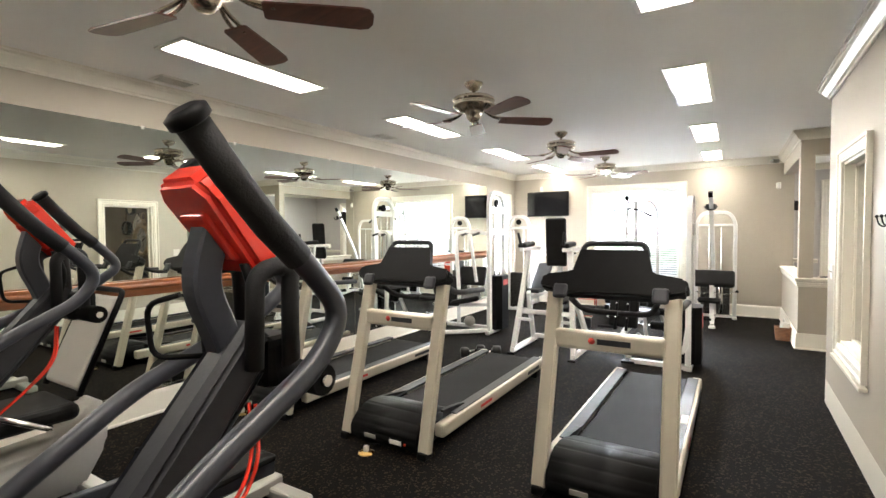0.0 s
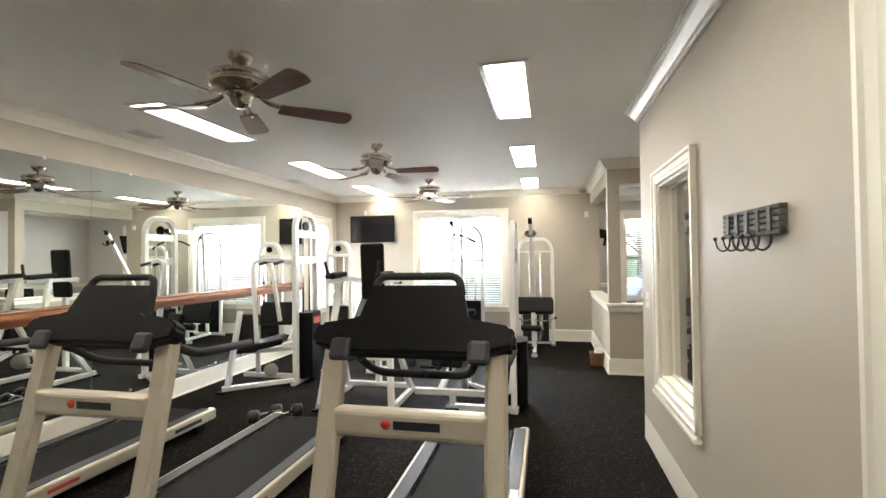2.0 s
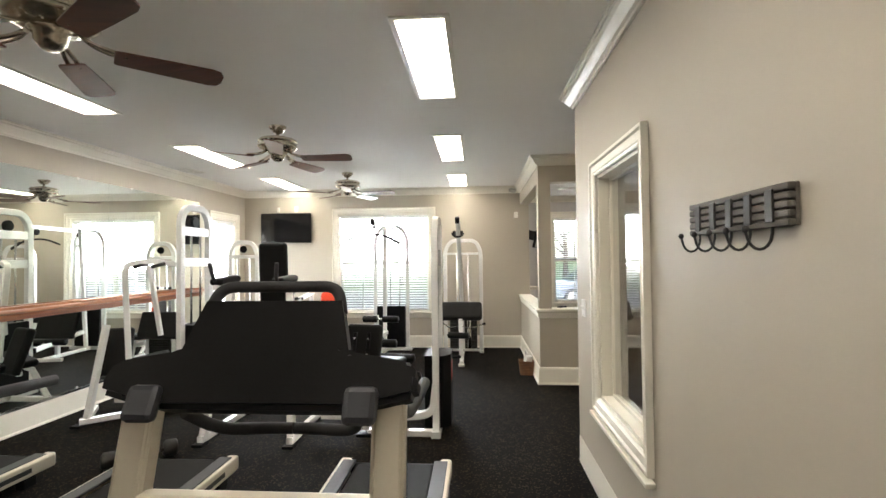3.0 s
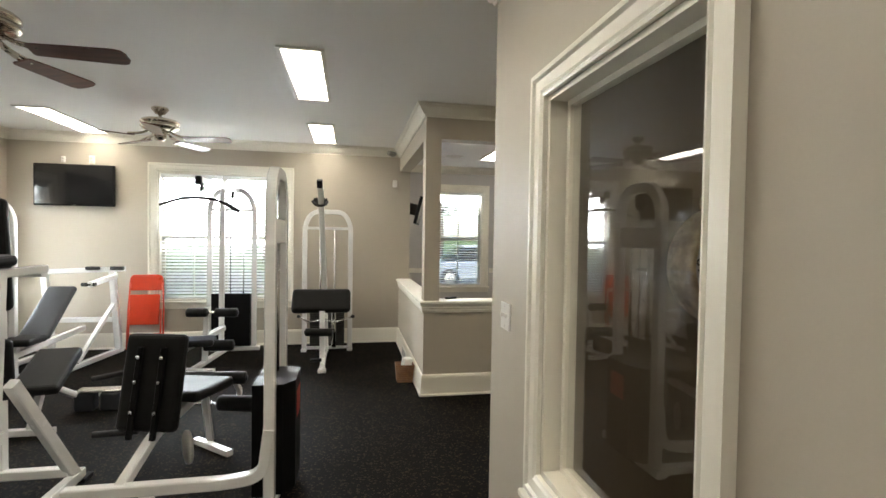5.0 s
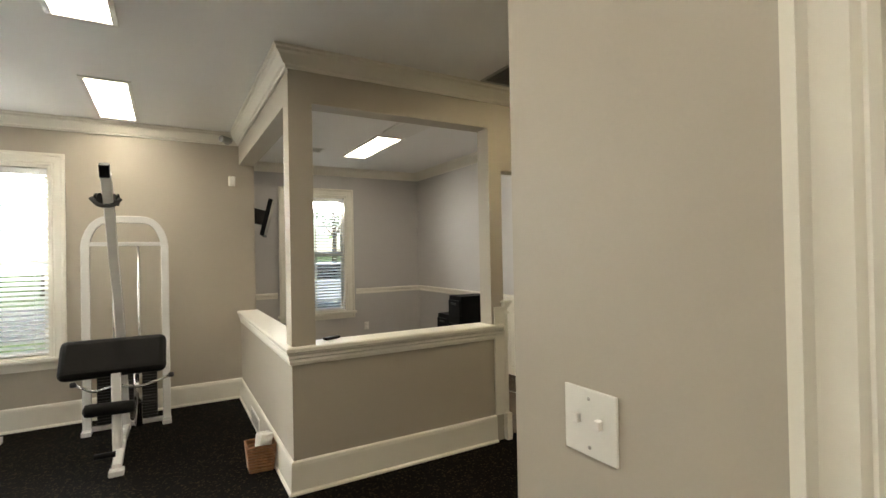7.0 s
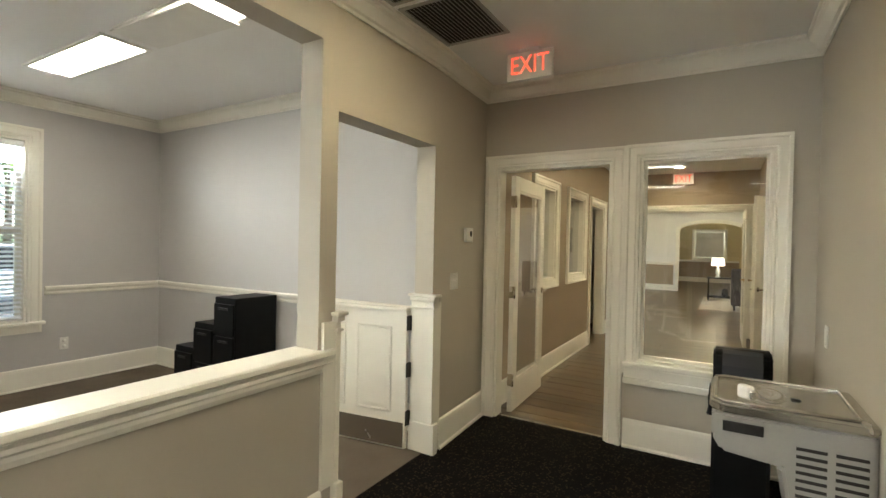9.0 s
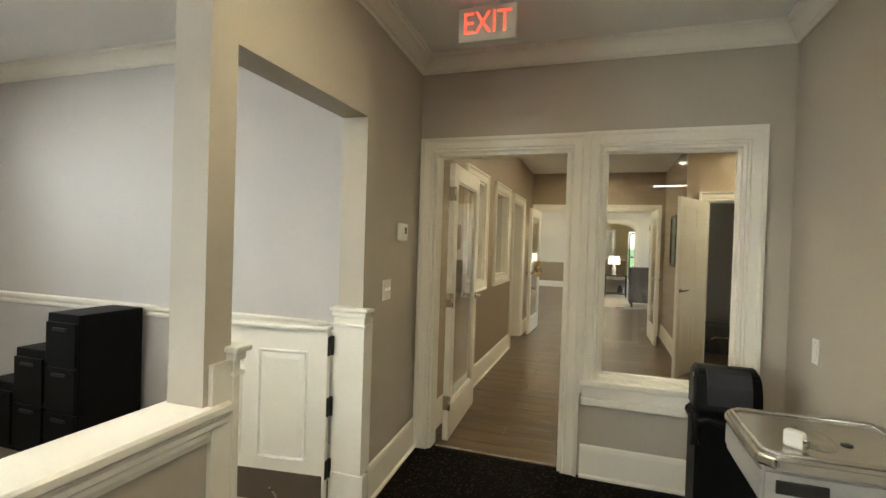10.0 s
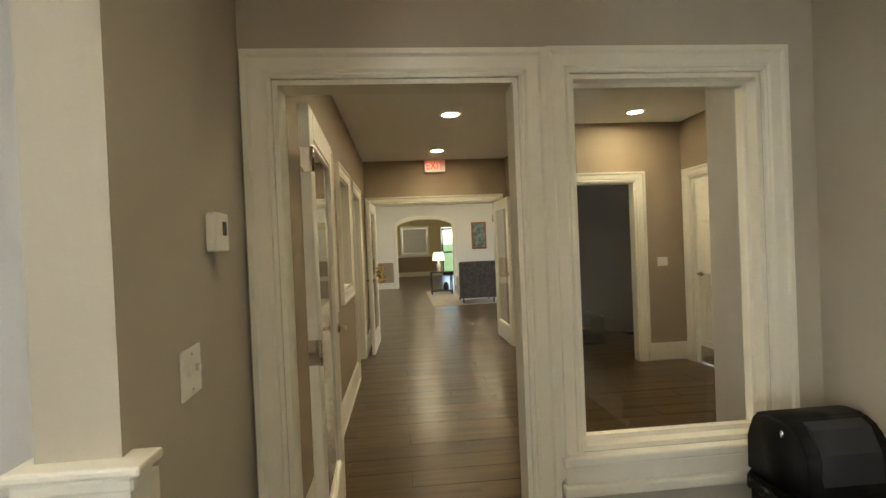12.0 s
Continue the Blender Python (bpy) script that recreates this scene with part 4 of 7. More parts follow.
def elliptical(m):
    """An elliptical trainer whose rider faces -y; the origin lies on the floor under its mast's head."""
    t = thing("elliptical_trainer", "dark grey elliptical trainer with a bright red console", "elliptical", m, "elliptical trainers")
    bm = bmesh.new()
    tube(bm, [(0, -0.86, 0.33), (0, -0.045, 1.25)], 0.07, flat=(0.046, 0.052))
    bmesh.ops.bevel(bm, geom=bm.edges[:], offset=0.012, segments=2, affect="EDGES")
    mast = part("mast", bm, GREY_PLASTIC, t)
    bm = bmesh.new()
    tube(bm, curve_pts([(-0.01, -0.10, 1.20), (-0.01, -0.125, 1.27), (-0.01, -0.165, 1.36), (-0.01, -0.135, 1.47)], 6, 0.08), 0.03, flat=(0.03, 0.026))
    part("neck", bm, SLATE, mast)
    bm = bmesh.new()
    rbox(bm, -0.06, 0.06, -0.06, 0.04, 1.13, 1.24, 0.02)
    part("head_block", bm, BLACK_PLASTIC, mast)
    bm = bmesh.new()
    tube(bm, curve_pts([(0.035, -0.09, 1.22), (0.04, -0.06, 1.30), (0.035, -0.09, 1.40)], 5, 0.1), 0.013, 8)
    part("brace", bm, BLACK_PLASTIC, mast)
    cm = pose(-0.01, -0.115, 1.483, 38.5)
    bm = bmesh.new()
    prism(bm, [(-0.075, -0.118), (-0.085, 0.08), (-0.06, 0.118), (0.06, 0.118), (0.085, 0.08), (0.075, -0.118)], -0.034, 0.034, "y", cm)
    bmesh.ops.recalc_face_normals(bm, faces=bm.faces)
    bmesh.ops.bevel(bm, geom=bm.edges[:], offset=0.014, segments=3, affect="EDGES")
    con = part("console", bm, RED_PLASTIC, t, "glossy red console housing")
    bm = bmesh.new()
    rbox(bm, -0.05, 0.05, 0.033, 0.038, -0.08, 0.09, 0.004, 1, cm)
    part("display", bm, SCREEN, con)
    bm = bmesh.new()
    rbox(bm, -0.045, 0.045, -0.046, -0.03, -0.07, 0.05, 0.01, 2, cm)
    part("battery_cover", bm, RED_PLASTIC, con)
    for s in (-1, 1):
        bm = bmesh.new()
        tube(bm, curve_pts([(s * 0.07, -0.10, 1.19), (s * 0.085, -0.105, 1.375), (s * 0.085, -0.06, 1.395), (s * 0.085, -0.018, 1.385), (s * 0.075, -0.012, 1.17)], 6, 0.04), 0.019, 12)
        part("fixed_grip", bm, FOAM, t)
    bm = bmesh.new()
    tube(bm, curve_pts([(-0.085, -0.06, 1.26), (-0.10, -0.13, 1.28), (-0.02, -0.15, 1.28)], 4, 0.05), 0.007, 8)
    tube(bm, curve_pts([(-0.03, -0.12, 1.21), (-0.12, -0.20, 1.21), (-0.12, -0.21, 1.32), (-0.05, -0.18, 1.34)], 4, 0.03), 0.006, 8)
    part("bottle_holder", bm, BLACK_PLASTIC, t)
    bm = bmesh.new()
    cyl(bm, (-0.17, -0.005, 1.158), (0.17, -0.005, 1.158), 0.032, 16)
    piv = part("pivot", bm, BLACK_PLASTIC, t)
    for s in (-1, 1):
        bm = bmesh.new()
        cyl(bm, (s * 0.17, -0.005, 1.158), (s * 0.18, -0.005, 1.158), 0.012, 12)
        part("bolt", bm, CHROME, piv)
    # swinging arms, one forward and one back
    for s, sh in ((1, 0.0), (-1, 0.30)):
        low = curve_pts([(s * 0.25, -0.20 + sh, 1.47), (s * 0.25, -0.105 + sh, 1.388), (s * 0.25, -0.035 + sh, 1.31), (s * 0.25, -0.10 + sh * 0.8, 1.225), (s * 0.25, -0.33 + sh * 0.5, 1.115), (s * 0.23, -0.86, 0.72)], 8, 0.075)
        bm = bmesh.new()
        tube(bm, low, 0.021, 12)
        arm = part("swing_arm", bm, SLATE, t)
        bm = bmesh.new()
        tube(bm, [(s * 0.25, -0.33 + sh, 1.615), (s * 0.25, -0.27 + sh, 1.545), (s * 0.25, -0.20 + sh, 1.47), (s * 0.25, -0.14 + sh, 1.417)], 0.025, 12)
        part("grip", bm, FOAM, arm)
        bm = bmesh.new()
        lathe(bm, [(0.025, 0), (0.032, 0.004), (0.032, 0.018), (0.02, 0.024)], 14, Matrix.Translation((s * 0.25, -0.325 + sh, 1.61)) @ Matrix.Rotation(radians(40), 4, "X"))
        part("end_cap", bm, BLACK_PLASTIC, arm)
        bm = bmesh.new()
        tube(bm, [(s * 0.20, -0.84, 0.36), (s * 0.20, 0.75, 0.27)], 0.028, flat=(0.022, 0.034))
        link = part("foot_link", bm, SLATE, t)
        bm = bmesh.new()
        rbox(bm, s * 0.20 - 0.085, s * 0.20 + 0.085, 0.30, 0.72, 0.33, 0.365, 0.016)
        part("foot_pad", bm, BLACK_PLASTIC, link)
        bm = bmesh.new()
        tube(bm, curve_pts([(s * 0.20 - 0.08, 0.34, 0.36), (s * 0.20 - 0.08, 0.32, 0.42), (s * 0.20 + 0.08, 0.32, 0.42), (s * 0.20 + 0.08, 0.34, 0.36)], 4, 0.03), 0.009, 8)
        part("toe_loop", bm, BLACK_PLASTIC, link)
    bm = bmesh.new()
    prism(bm, [(-1.25, 0.06), (-1.25, 0.42), (-1.12, 0.56), (-0.82, 0.56), (-0.62, 0.40), (-0.55, 0.06)], -0.10, 0.10, "x")
    bmesh.ops.recalc_face_normals(bm, faces=bm.faces)
    bmesh.ops.bevel(bm, geom=bm.edges[:], offset=0.03, segments=3, affect="EDGES")
    part("flywheel_housing", bm, GREY_PLASTIC, t, smooth=True)
    bm = bmesh.new()
    tube(bm, [(0, -1.15, 0.06), (0, 0.95, 0.06)], 0.03, flat=(0.04, 0.035))
    part("base_beam", bm, GREY_METAL, t)
    for y in (-1.2, 0.9):
        bm = bmesh.new()
        rbox(bm, -0.30, 0.30, y - 0.045, y + 0.045, 0.0, 0.06, 0.016)
        part("cross_foot", bm, GREY_METAL, t)
    for dx in (0.0, 0.02):
        bm = bmesh.new()
        tube(bm, curve_pts([(0.05 + dx, -0.10, 1.12), (0.09 + dx, -0.12, 1.0), (0.08, -0.26, 0.86), (0.05 + dx, -0.50, 0.70)], 6, 0.12), 0.004, 6)
        part("cable", bm, RED_PLASTIC, t)
    return t


el = elliptical(pose(-0.912, 0.685, 0) @ Matrix.Diagonal((1, 1, 1.02, 1)))
copy_thing(el, pose(-2.26, 0.835, 0))

# recumbent bike by the mirrors
rb = thing("recumbent_bike", "grey recumbent exercise bike with a mesh backrest", "exercise bike", pose(-3.15, 0.95, 0))
bm = bmesh.new()
rbox(bm, -0.20, 0.20, -0.025, 0.025, 0, 0.52, 0.02, 2, pose(0, 0.14, 0.66, -24))
part("backrest", bm, GREY_METAL, rb)
bm = bmesh.new()
tube(bm, curve_pts([(-0.21, 0.13, 0.64), (-0.21, 0.36, 1.17), (0.21, 0.36, 1.17), (0.21, 0.13, 0.64)], 5, 0.05), 0.016, 8)
part("back_frame", bm, BLACK_PLASTIC, rb)
bm = bmesh.new()
rbox(bm, -0.22, 0.22, -0.28, 0.14, 0.52, 0.61, 0.04, 3)
part("seat", bm, VINYL, rb)
bm = bmesh.new()
prism(bm, [(-1.25, 0.08), (-1.2, 0.62), (-0.95, 0.66), (-0.62, 0.36), (0.12, 0.40), (0.22, 0.56), (0.32, 0.54), (0.30, 0.30), (0.18, 0.10)], -0.13, 0.13, "x")
bmesh.ops.recalc_face_normals(bm, faces=bm.faces)
bmesh.ops.bevel(bm, geom=bm.edges[:], offset=0.035, segments=3, affect="EDGES")
part("body", bm, GREY_METAL, rb, smooth=True)
for y in (-1.1, 0.24):
    bm = bmesh.new()
    rbox(bm, -0.28, 0.28, y - 0.05, y + 0.05, 0, 0.09, 0.02)
    part("foot", bm, WHITE_PLASTIC, rb)
bm = bmesh.new()
tube(bm, curve_pts([(-0.27, -0.3, 0.70), (-0.27, 0.0, 0.52), (0.27, 0.0, 0.52), (0.27, -0.3, 0.70)], 5, 0.06), 0.014, 8)
part("side_grips", bm, CHROME, rb)
bm = bmesh.new()
tube(bm, [(0, -0.95, 0.6), (0, -0.85, 1.15)], 0.03, 10)
part("column", bm, GREY_METAL, rb)
bm = bmesh.new()
rbox(bm, -0.14, 0.14, -0.03, 0.03, -0.1, 0.12, 0.02, 2, pose(0, -0.84, 1.2, -20))
part("console", bm, RED_PLASTIC, rb)


# ---- white strength machines ----
def sq(bm, pts, w=0.025, h=0.025, r=0.0):
    tube(bm, curve_pts(pts, 6, r) if r else pts, w, flat=(w, h))


def bars(parent, name, material, *paths, w=0.025, h=0.025, r=0.0, label=""):
    """Square steel tubes, each a part."""
    for p in paths:
        bm = bmesh.new()
        sq(bm, p, w, h, r)
        part(name, bm, material, parent, label)


def pad(parent, name, m, lx, ly, lz, r=0.025, material=None):
    bm = bmesh.new()
    rbox(bm, -lx / 2, lx / 2, -ly / 2, ly / 2, -lz / 2, lz / 2, r, 3, m)
    return part(name, bm, material or VINYL, parent, smooth=False)


def roller(parent, p0, p1, r, name="roller_pad"):
    bm = bmesh.new()
    p0, p1 = Vector(p0), Vector(p1)
    d = p1 - p0
    q = Matrix.Translation(p0) @ d.to_track_quat("Z", "Y").to_matrix().to_4x4()
    L = d.length
    lathe(bm, [(r * 0.55, 0), (r * 0.92, 0.006), (r, 0.02), (r, L - 0.02), (r * 0.92, L - 0.006), (r * 0.55, L)], 16, q)
    ob = part(name, bm, VINYL, parent)
    bm = bmesh.new()
    for a in (-0.008, L - 0.004):
        lathe(bm, [(r * 0.2, a), (r * 0.42, a + 0.002), (r * 0.42, a + 0.01), (r * 0.2, a + 0.012)], 10, q)
    part("end_cap", bm, GREY_PLASTIC, ob)


def rod(parent, p0, p1, r, name, material, seg=10):
    bm = bmesh.new()
    cyl(bm, p0, p1, r, seg)
    part(name, bm, material, parent)


def pulley(parent, c, axis, r=0.045, material=None):
    bm = bmesh.new()
    q = Matrix.Translation(c) @ Vector(axis).to_track_quat("Z", "Y").to_matrix().to_4x4()
    lathe(bm, [(r, -0.012), (r, -0.008), (r * 0.8, -0.003), (r * 0.8, 0.003), (r, 0.008), (r, 0.012)], 18, q)
    part("pulley", bm, material or BLACK_PLASTIC, parent)


def stack(parent, x0, x1, y0, y1, z0, n):
    """A pile of weight plates with guide rods."""
    me = None
    for i in range(n):
        if me is None:
            bm = bmesh.new()
            rbox(bm, x0, x1, y0, y1, z0, z0 + 0.022, 0.003, 1)
            ob = part("weight_plate", bm, IRON, parent)
            me = ob.data
        else:
            ob = new("weight_plate", me)
            ob.parent = parent
        ob.location = (0, 0, 0.0245 * i)


# leg extension and curl unit with a tall arched stack frame
le = thing("leg_machine", "white steel leg extension machine with black pads and arched frame", "gym machine")
bars(le, "arch_post", WHITE_METAL, [(-0.42, 5.62, 0.03), (-0.42, 5.62, 1.72), (-0.42, 5.72, 1.83), (-0.42, 5.98, 1.83), (-0.42, 6.08, 1.72), (-0.42, 6.08, 0.03)], w=0.035, h=0.028, r=0.10)
bars(le, "base_rail", WHITE_METAL, [(-0.42, 5.55, 0.025), (-0.42, 6.2, 0.025)], w=0.04, h=0.025)
bars(le, "cross_brace", WHITE_METAL, [(-0.42, 5.62, 1.50), (-0.42, 6.08, 1.50)], w=0.02, h=0.07)
bm = bmesh.new()
prism(bm, [(-0.52, 5.66), (-0.36, 5.66), (-0.30, 5.74), (-0.30, 6.0), (-0.36, 6.04), (-0.52, 6.04)], 0.05, 0.66, "z")
part("stack_shroud", bm, BLACK_PLASTIC, le, "black weight stack shroud with a red stripe")
part("marking", made(box, -0.2995, -0.298, 5.80, 5.96, 0.42, 0.58), RED_INK, le)
for y in (5.75, 5.95):
    rod(le, (-0.43, y, 0.6), (-0.43, y, 1.5), 0.011, "guide_rod", CHROME)
rod(le, (-0.43, 5.85, 0.6), (-0.43, 5.85, 1.72), 0.004, "cable", BLACK_PLASTIC, 6)
pulley(le, (-0.43, 5.85, 1.74), (1, 0, 0), 0.06)
bars(le, "base_arm", WHITE_METAL, [(-0.42, 5.61, 0.44), (-0.45, 5.61, 0.19), (-0.62, 5.61, 0.165), (-1.40, 5.61, 0.165)], w=0.03, h=0.03, r=0.12)
bars(le, "floor_rail", WHITE_METAL, [(-0.45, 5.61, 0.028), (-1.0, 5.61, 0.028)], w=0.03, h=0.026)
bars(le, "stand", WHITE_METAL, [(-1.02, 5.61, 0.135), (-1.02, 5.61, 0.055)], w=0.03, h=0.03)
pad(le, "foot", pose(-1.02, 5.61, 0.013), 0.14, 0.12, 0.026, 0.006, BLACK_PLASTIC)
bars(le, "seat_beam", WHITE_METAL, [(-1.15, 5.61, 0.165), (-1.12, 5.98, 0.30), (-0.98, 6.55, 0.42)], w=0.028, h=0.028, r=0.08)
bars(le, "seat_leg", WHITE_METAL, [(-0.98, 6.45, 0.40), (-0.95, 6.50, 0.03)], [(-0.78, 6.30, 0.02), (-1.06, 6.55, 0.02)], w=0.025, h=0.02)
pad(le, "backrest", pose(-1.14, 6.02, 0.60, -12, 0, -14), 0.36, 0.07, 0.56, 0.03)
for dx in (-0.07, 0.07):
    bm = bmesh.new()
    rbox(bm, dx - 0.016, dx + 0.016, -0.06, -0.036, -0.32, 0.2, 0.004, 1, pose(-1.14, 6.02, 0.60, -12, 0, -14))
    part("back_bracket", bm, BLACK_PLASTIC, le)
    for dz in (-0.17, 0.0, 0.14):
        bm = bmesh.new()
        lathe(bm, [(0.012, 0), (0.012, 0.008), (0.004, 0.012)], 10, pose(-1.14, 6.02, 0.60, -12, 0, -14) @ pose(dx, -0.062, dz, 90))
        part("bolt", bm, CHROME, le)
pad(le, "seat", pose(-1.02, 6.30, 0.47, -4, 0, -14), 0.36, 0.46, 0.07, 0.028)
roller(le, (-1.22, 6.58, 0.46), (-0.72, 6.52, 0.46), 0.045)
roller(le, (-0.92, 6.58, 0.27), (-0.66, 6.52, 0.27), 0.055)
rod(le, (-1.2, 6.6, 0.27), (-0.66, 6.52, 0.27), 0.012, "axle", CHROME)
bars(le, "swing_lever", WHITE_METAL, [(-0.80, 6.5, 0.46), (-0.78, 6.62, 0.33), (-0.80, 6.55, 0.27)], w=0.016, h=0.016, r=0.05)
rod(le, (-1.45, 6.0, 0.31), (-1.22, 6.02, 0.31), 0.018, "handle", FOAM)
bm = bmesh.new()
lathe(bm, [(0.001, -0.012), (0.10, -0.012), (0.105, 0), (0.10, 0.012), (0.001, 0.012)], 24, pose(-1.0, 6.18, 0.13, 0, 90, 30))
part("cam_disc", bm, GREY_METAL, le)

# chest press beside the mirrors, with the same arched frame
pr = thing("press_machine", "white steel chest press machine with black pads beside the mirrors", "gym machine")
bars(pr, "arch_post", WHITE_METAL, [(-3.03, 6.18, 0.03), (-3.03, 6.18, 1.93), (-3.03, 6.28, 2.05), (-3.03, 6.58, 2.05), (-3.03, 6.68, 1.93), (-3.03, 6.68, 0.03)], w=0.035, h=0.028, r=0.12)
bars(pr, "base_rail", WHITE_METAL, [(-3.03, 6.1, 0.028), (-3.03, 6.78, 0.028)], [(-3.03, 6.18, 0.06), (-3.35, 5.95, 0.05), (-3.66, 5.68, 0.05)], [(-3.03, 6.3, 0.07), (-3.8, 6.3, 0.07)], [(-3.62, 5.7, 0.05), (-3.86, 6.1, 0.05)], w=0.028, h=0.026)
bars(pr, "cross_brace", WHITE_METAL, [(-3.03, 6.18, 1.80), (-3.03, 6.68, 1.80)], [(-3.03, 6.18, 1.48), (-3.03, 6.68, 1.48)], w=0.02, h=0.045)
bm = bmesh.new()
prism(bm, [(-3.10, 6.26), (-2.96, 6.26), (-2.90, 6.34), (-2.90, 6.56), (-2.96, 6.62), (-3.10, 6.62)], 0.05, 0.84, "z")
part("stack_shroud", bm, BLACK_PLASTIC, pr)
part("marking", made(box, -2.8995, -2.898, 6.38, 6.54, 0.70, 0.78), RED_INK, pr)
for y in (6.36, 6.52):
    rod(pr, (-3.03, y, 0.8), (-3.03, y, 1.80), 0.011, "guide_rod", CHROME)
pulley(pr, (-3.03, 6.43, 1.9), (1, 0, 0), 0.06)
bars(pr, "top_arm", WHITE_METAL, [(-3.03, 6.2, 1.45), (-3.28, 6.12, 1.50), (-3.46, 6.02, 1.47), (-3.48, 6.0, 1.40), (-3.42, 5.98, 0.55)], w=0.026, h=0.026, r=0.07)
bars(pr, "leg_tube", WHITE_METAL, [(-3.55, 5.86, 0.90), (-3.62, 5.72, 0.06)], [(-3.42, 5.98, 0.55), (-3.55, 6.2, 0.40), (-3.62, 6.32, 0.07)], w=0.026, h=0.026)
for dx in (0.0, 0.18):
    rod(pr, (-3.34 + dx, 6.12, 1.47), (-3.36 + dx, 5.97, 1.44), 0.018, "handle", FOAM)
bars(pr, "lever", WHITE_METAL, [(-3.3, 6.1, 1.45), (-3.25, 6.2, 0.75)], w=0.02, h=0.02)
pad(pr, "backrest", pose(-3.58, 6.02, 0.62, -18, 0, 20), 0.28, 0.075, 0.46, 0.03)
pad(pr, "seat", pose(-3.38, 6.12, 0.50, 4, -12, 20), 0.42, 0.34, 0.075, 0.03)
pad(pr, "arm_plate", pose(-3.50, 6.55, 0.80, -20, 0, 0), 0.46, 0.05, 0.30, 0.02)
bars(pr, "seat_beam", WHITE_METAL, [(-3.62, 6.0, 0.40), (-3.06, 6.28, 0.42)], w=0.024, h=0.024)
pad(pr, "foot", pose(-3.66, 5.67, 0.013), 0.10, 0.08, 0.026, 0.006, BLACK_PLASTIC)
bm = bmesh.new()
lathe(bm, [(0.001, -0.01), (0.075, -0.01), (0.08, 0), (0.075, 0.01), (0.001, 0.01)], 22, pose(-3.34, 6.15, 0.17, 90, 0, 30))
part("cam_disc", bm, GREY_METAL, pr)

# another arched stack frame in the corner
ca = thing("cable_tower", "white arched cable tower with a black weight stack near the corner", "gym machine")
bars(ca, "arch_post", WHITE_METAL, [(-3.66, 8.35, 0.03), (-3.66, 8.35, 1.62), (-3.58, 8.35, 1.76), (-3.34, 8.35, 1.76), (-3.26, 8.35, 1.62), (-3.26, 8.35, 0.03)], w=0.028, h=0.03, r=0.10)
bars(ca, "cross_brace", WHITE_METAL, [(-3.66, 8.35, 1.55), (-3.26, 8.35, 1.55)], [(-3.7, 8.35, 0.03), (-3.22, 8.35, 0.03)], w=0.025, h=0.025)
for x in (-3.55, -3.37):
    rod(ca, (x, 8.35, 0.06), (x, 8.35, 1.55), 0.011, "guide_rod", CHROME)
stack(ca, -3.62, -3.30, 8.30, 8.42, 0.08, 26)
pulley(ca, (-3.46, 8.33, 1.66), (0, 1, 0), 0.05)

# knee raise and dip station
kr = thing("knee_raise_station", "white knee raise station with black back and arm pads", "gym machine")
for s in (-1, 1):
    x = -1.94 + s * 0.37
    xi = -1.94 + s * 0.26
    bars(kr, "leg_tube", WHITE_METAL, [(x, 5.36, 0.05), (xi, 5.62, 1.27)], [(x, 5.32, 0.045), (x + s * 0.0, 6.12, 0.045)], [(x, 6.06, 0.05), (xi + s * 0.03, 5.66, 0.72)], w=0.026, h=0.03)
    for y in (5.32, 6.12):
        pad(kr, "foot", pose(x, y, 0.012), 0.09, 0.10, 0.024, 0.006, BLACK_PLASTIC)
    bars(kr, "arm_tube", WHITE_METAL, [(xi, 5.98, 1.27), (xi, 5.35, 1.27)], w=0.022, h=0.022)
    pad(kr, "arm_pad", pose(xi, 5.52, 1.325, 3), 0.11, 0.34, 0.06, 0.026)
    bm = bmesh.new()
    tube(bm, curve_pts([(xi, 5.40, 1.30), (xi, 5.33, 1.34), (xi + s * 0.02, 5.30, 1.47)], 4, 0.04), 0.016, 10)
    part("hand_grip", bm, FOAM, kr)
    bars(kr, "step", WHITE_METAL, [(x - s * 0.05, 5.42, 0.42), (x - s * 0.2, 5.42, 0.42)], w=0.03, h=0.015)
bars(kr, "cross_brace", WHITE_METAL, [(-2.28, 5.52, 0.50), (-1.60, 5.52, 0.50)], [(-2.3, 6.02, 0.10), (-1.58, 6.02, 0.10)], [(-2.2, 5.98, 1.25), (-1.68, 5.98, 1.25)], w=0.026, h=0.026)
bars(kr, "spine", WHITE_METAL, [(-1.94, 6.04, 0.10), (-1.94, 6.04, 1.60)], w=0.03, h=0.03)
pad(kr, "back_pad", pose(-1.97, 5.96, 1.345, 4), 0.27, 0.07, 0.62, 0.03)
pad(kr, "lower_pad", pose(-1.94, 5.94, 0.72, 4), 0.26, 0.07, 0.34, 0.03)

# lat pulldown in front of the wide window
lt = thing("lat_pulldown", "white lat pulldown machine with a long black bar before the window", "gym machine")
bars(lt, "arch_post", WHITE_METAL, [(-1.73, 9.36, 0.03), (-1.73, 9.36, 1.85), (-1.62, 9.36, 2.03), (-1.31, 9.36, 2.03), (-1.20, 9.36, 1.85), (-1.20, 9.36, 0.03)], w=0.022, h=0.03, r=0.14)
bars(lt, "base_rail", WHITE_METAL, [(-1.80, 9.36, 0.028), (-1.13, 9.36, 0.028)], [(-1.52, 9.30, 0.04), (-1.62, 8.35, 0.04)], [(-1.86, 8.40, 0.03), (-1.40, 8.30, 0.03)], w=0.028, h=0.026)
bars(lt, "cross_brace", WHITE_METAL, [(-1.73, 9.36, 1.78), (-1.20, 9.36, 1.78)], w=0.02, h=0.02)
bars(lt, "upright", WHITE_METAL, [(-1.55, 9.20, 0.05), (-1.52, 9.10, 2.06)], w=0.02, h=0.03)
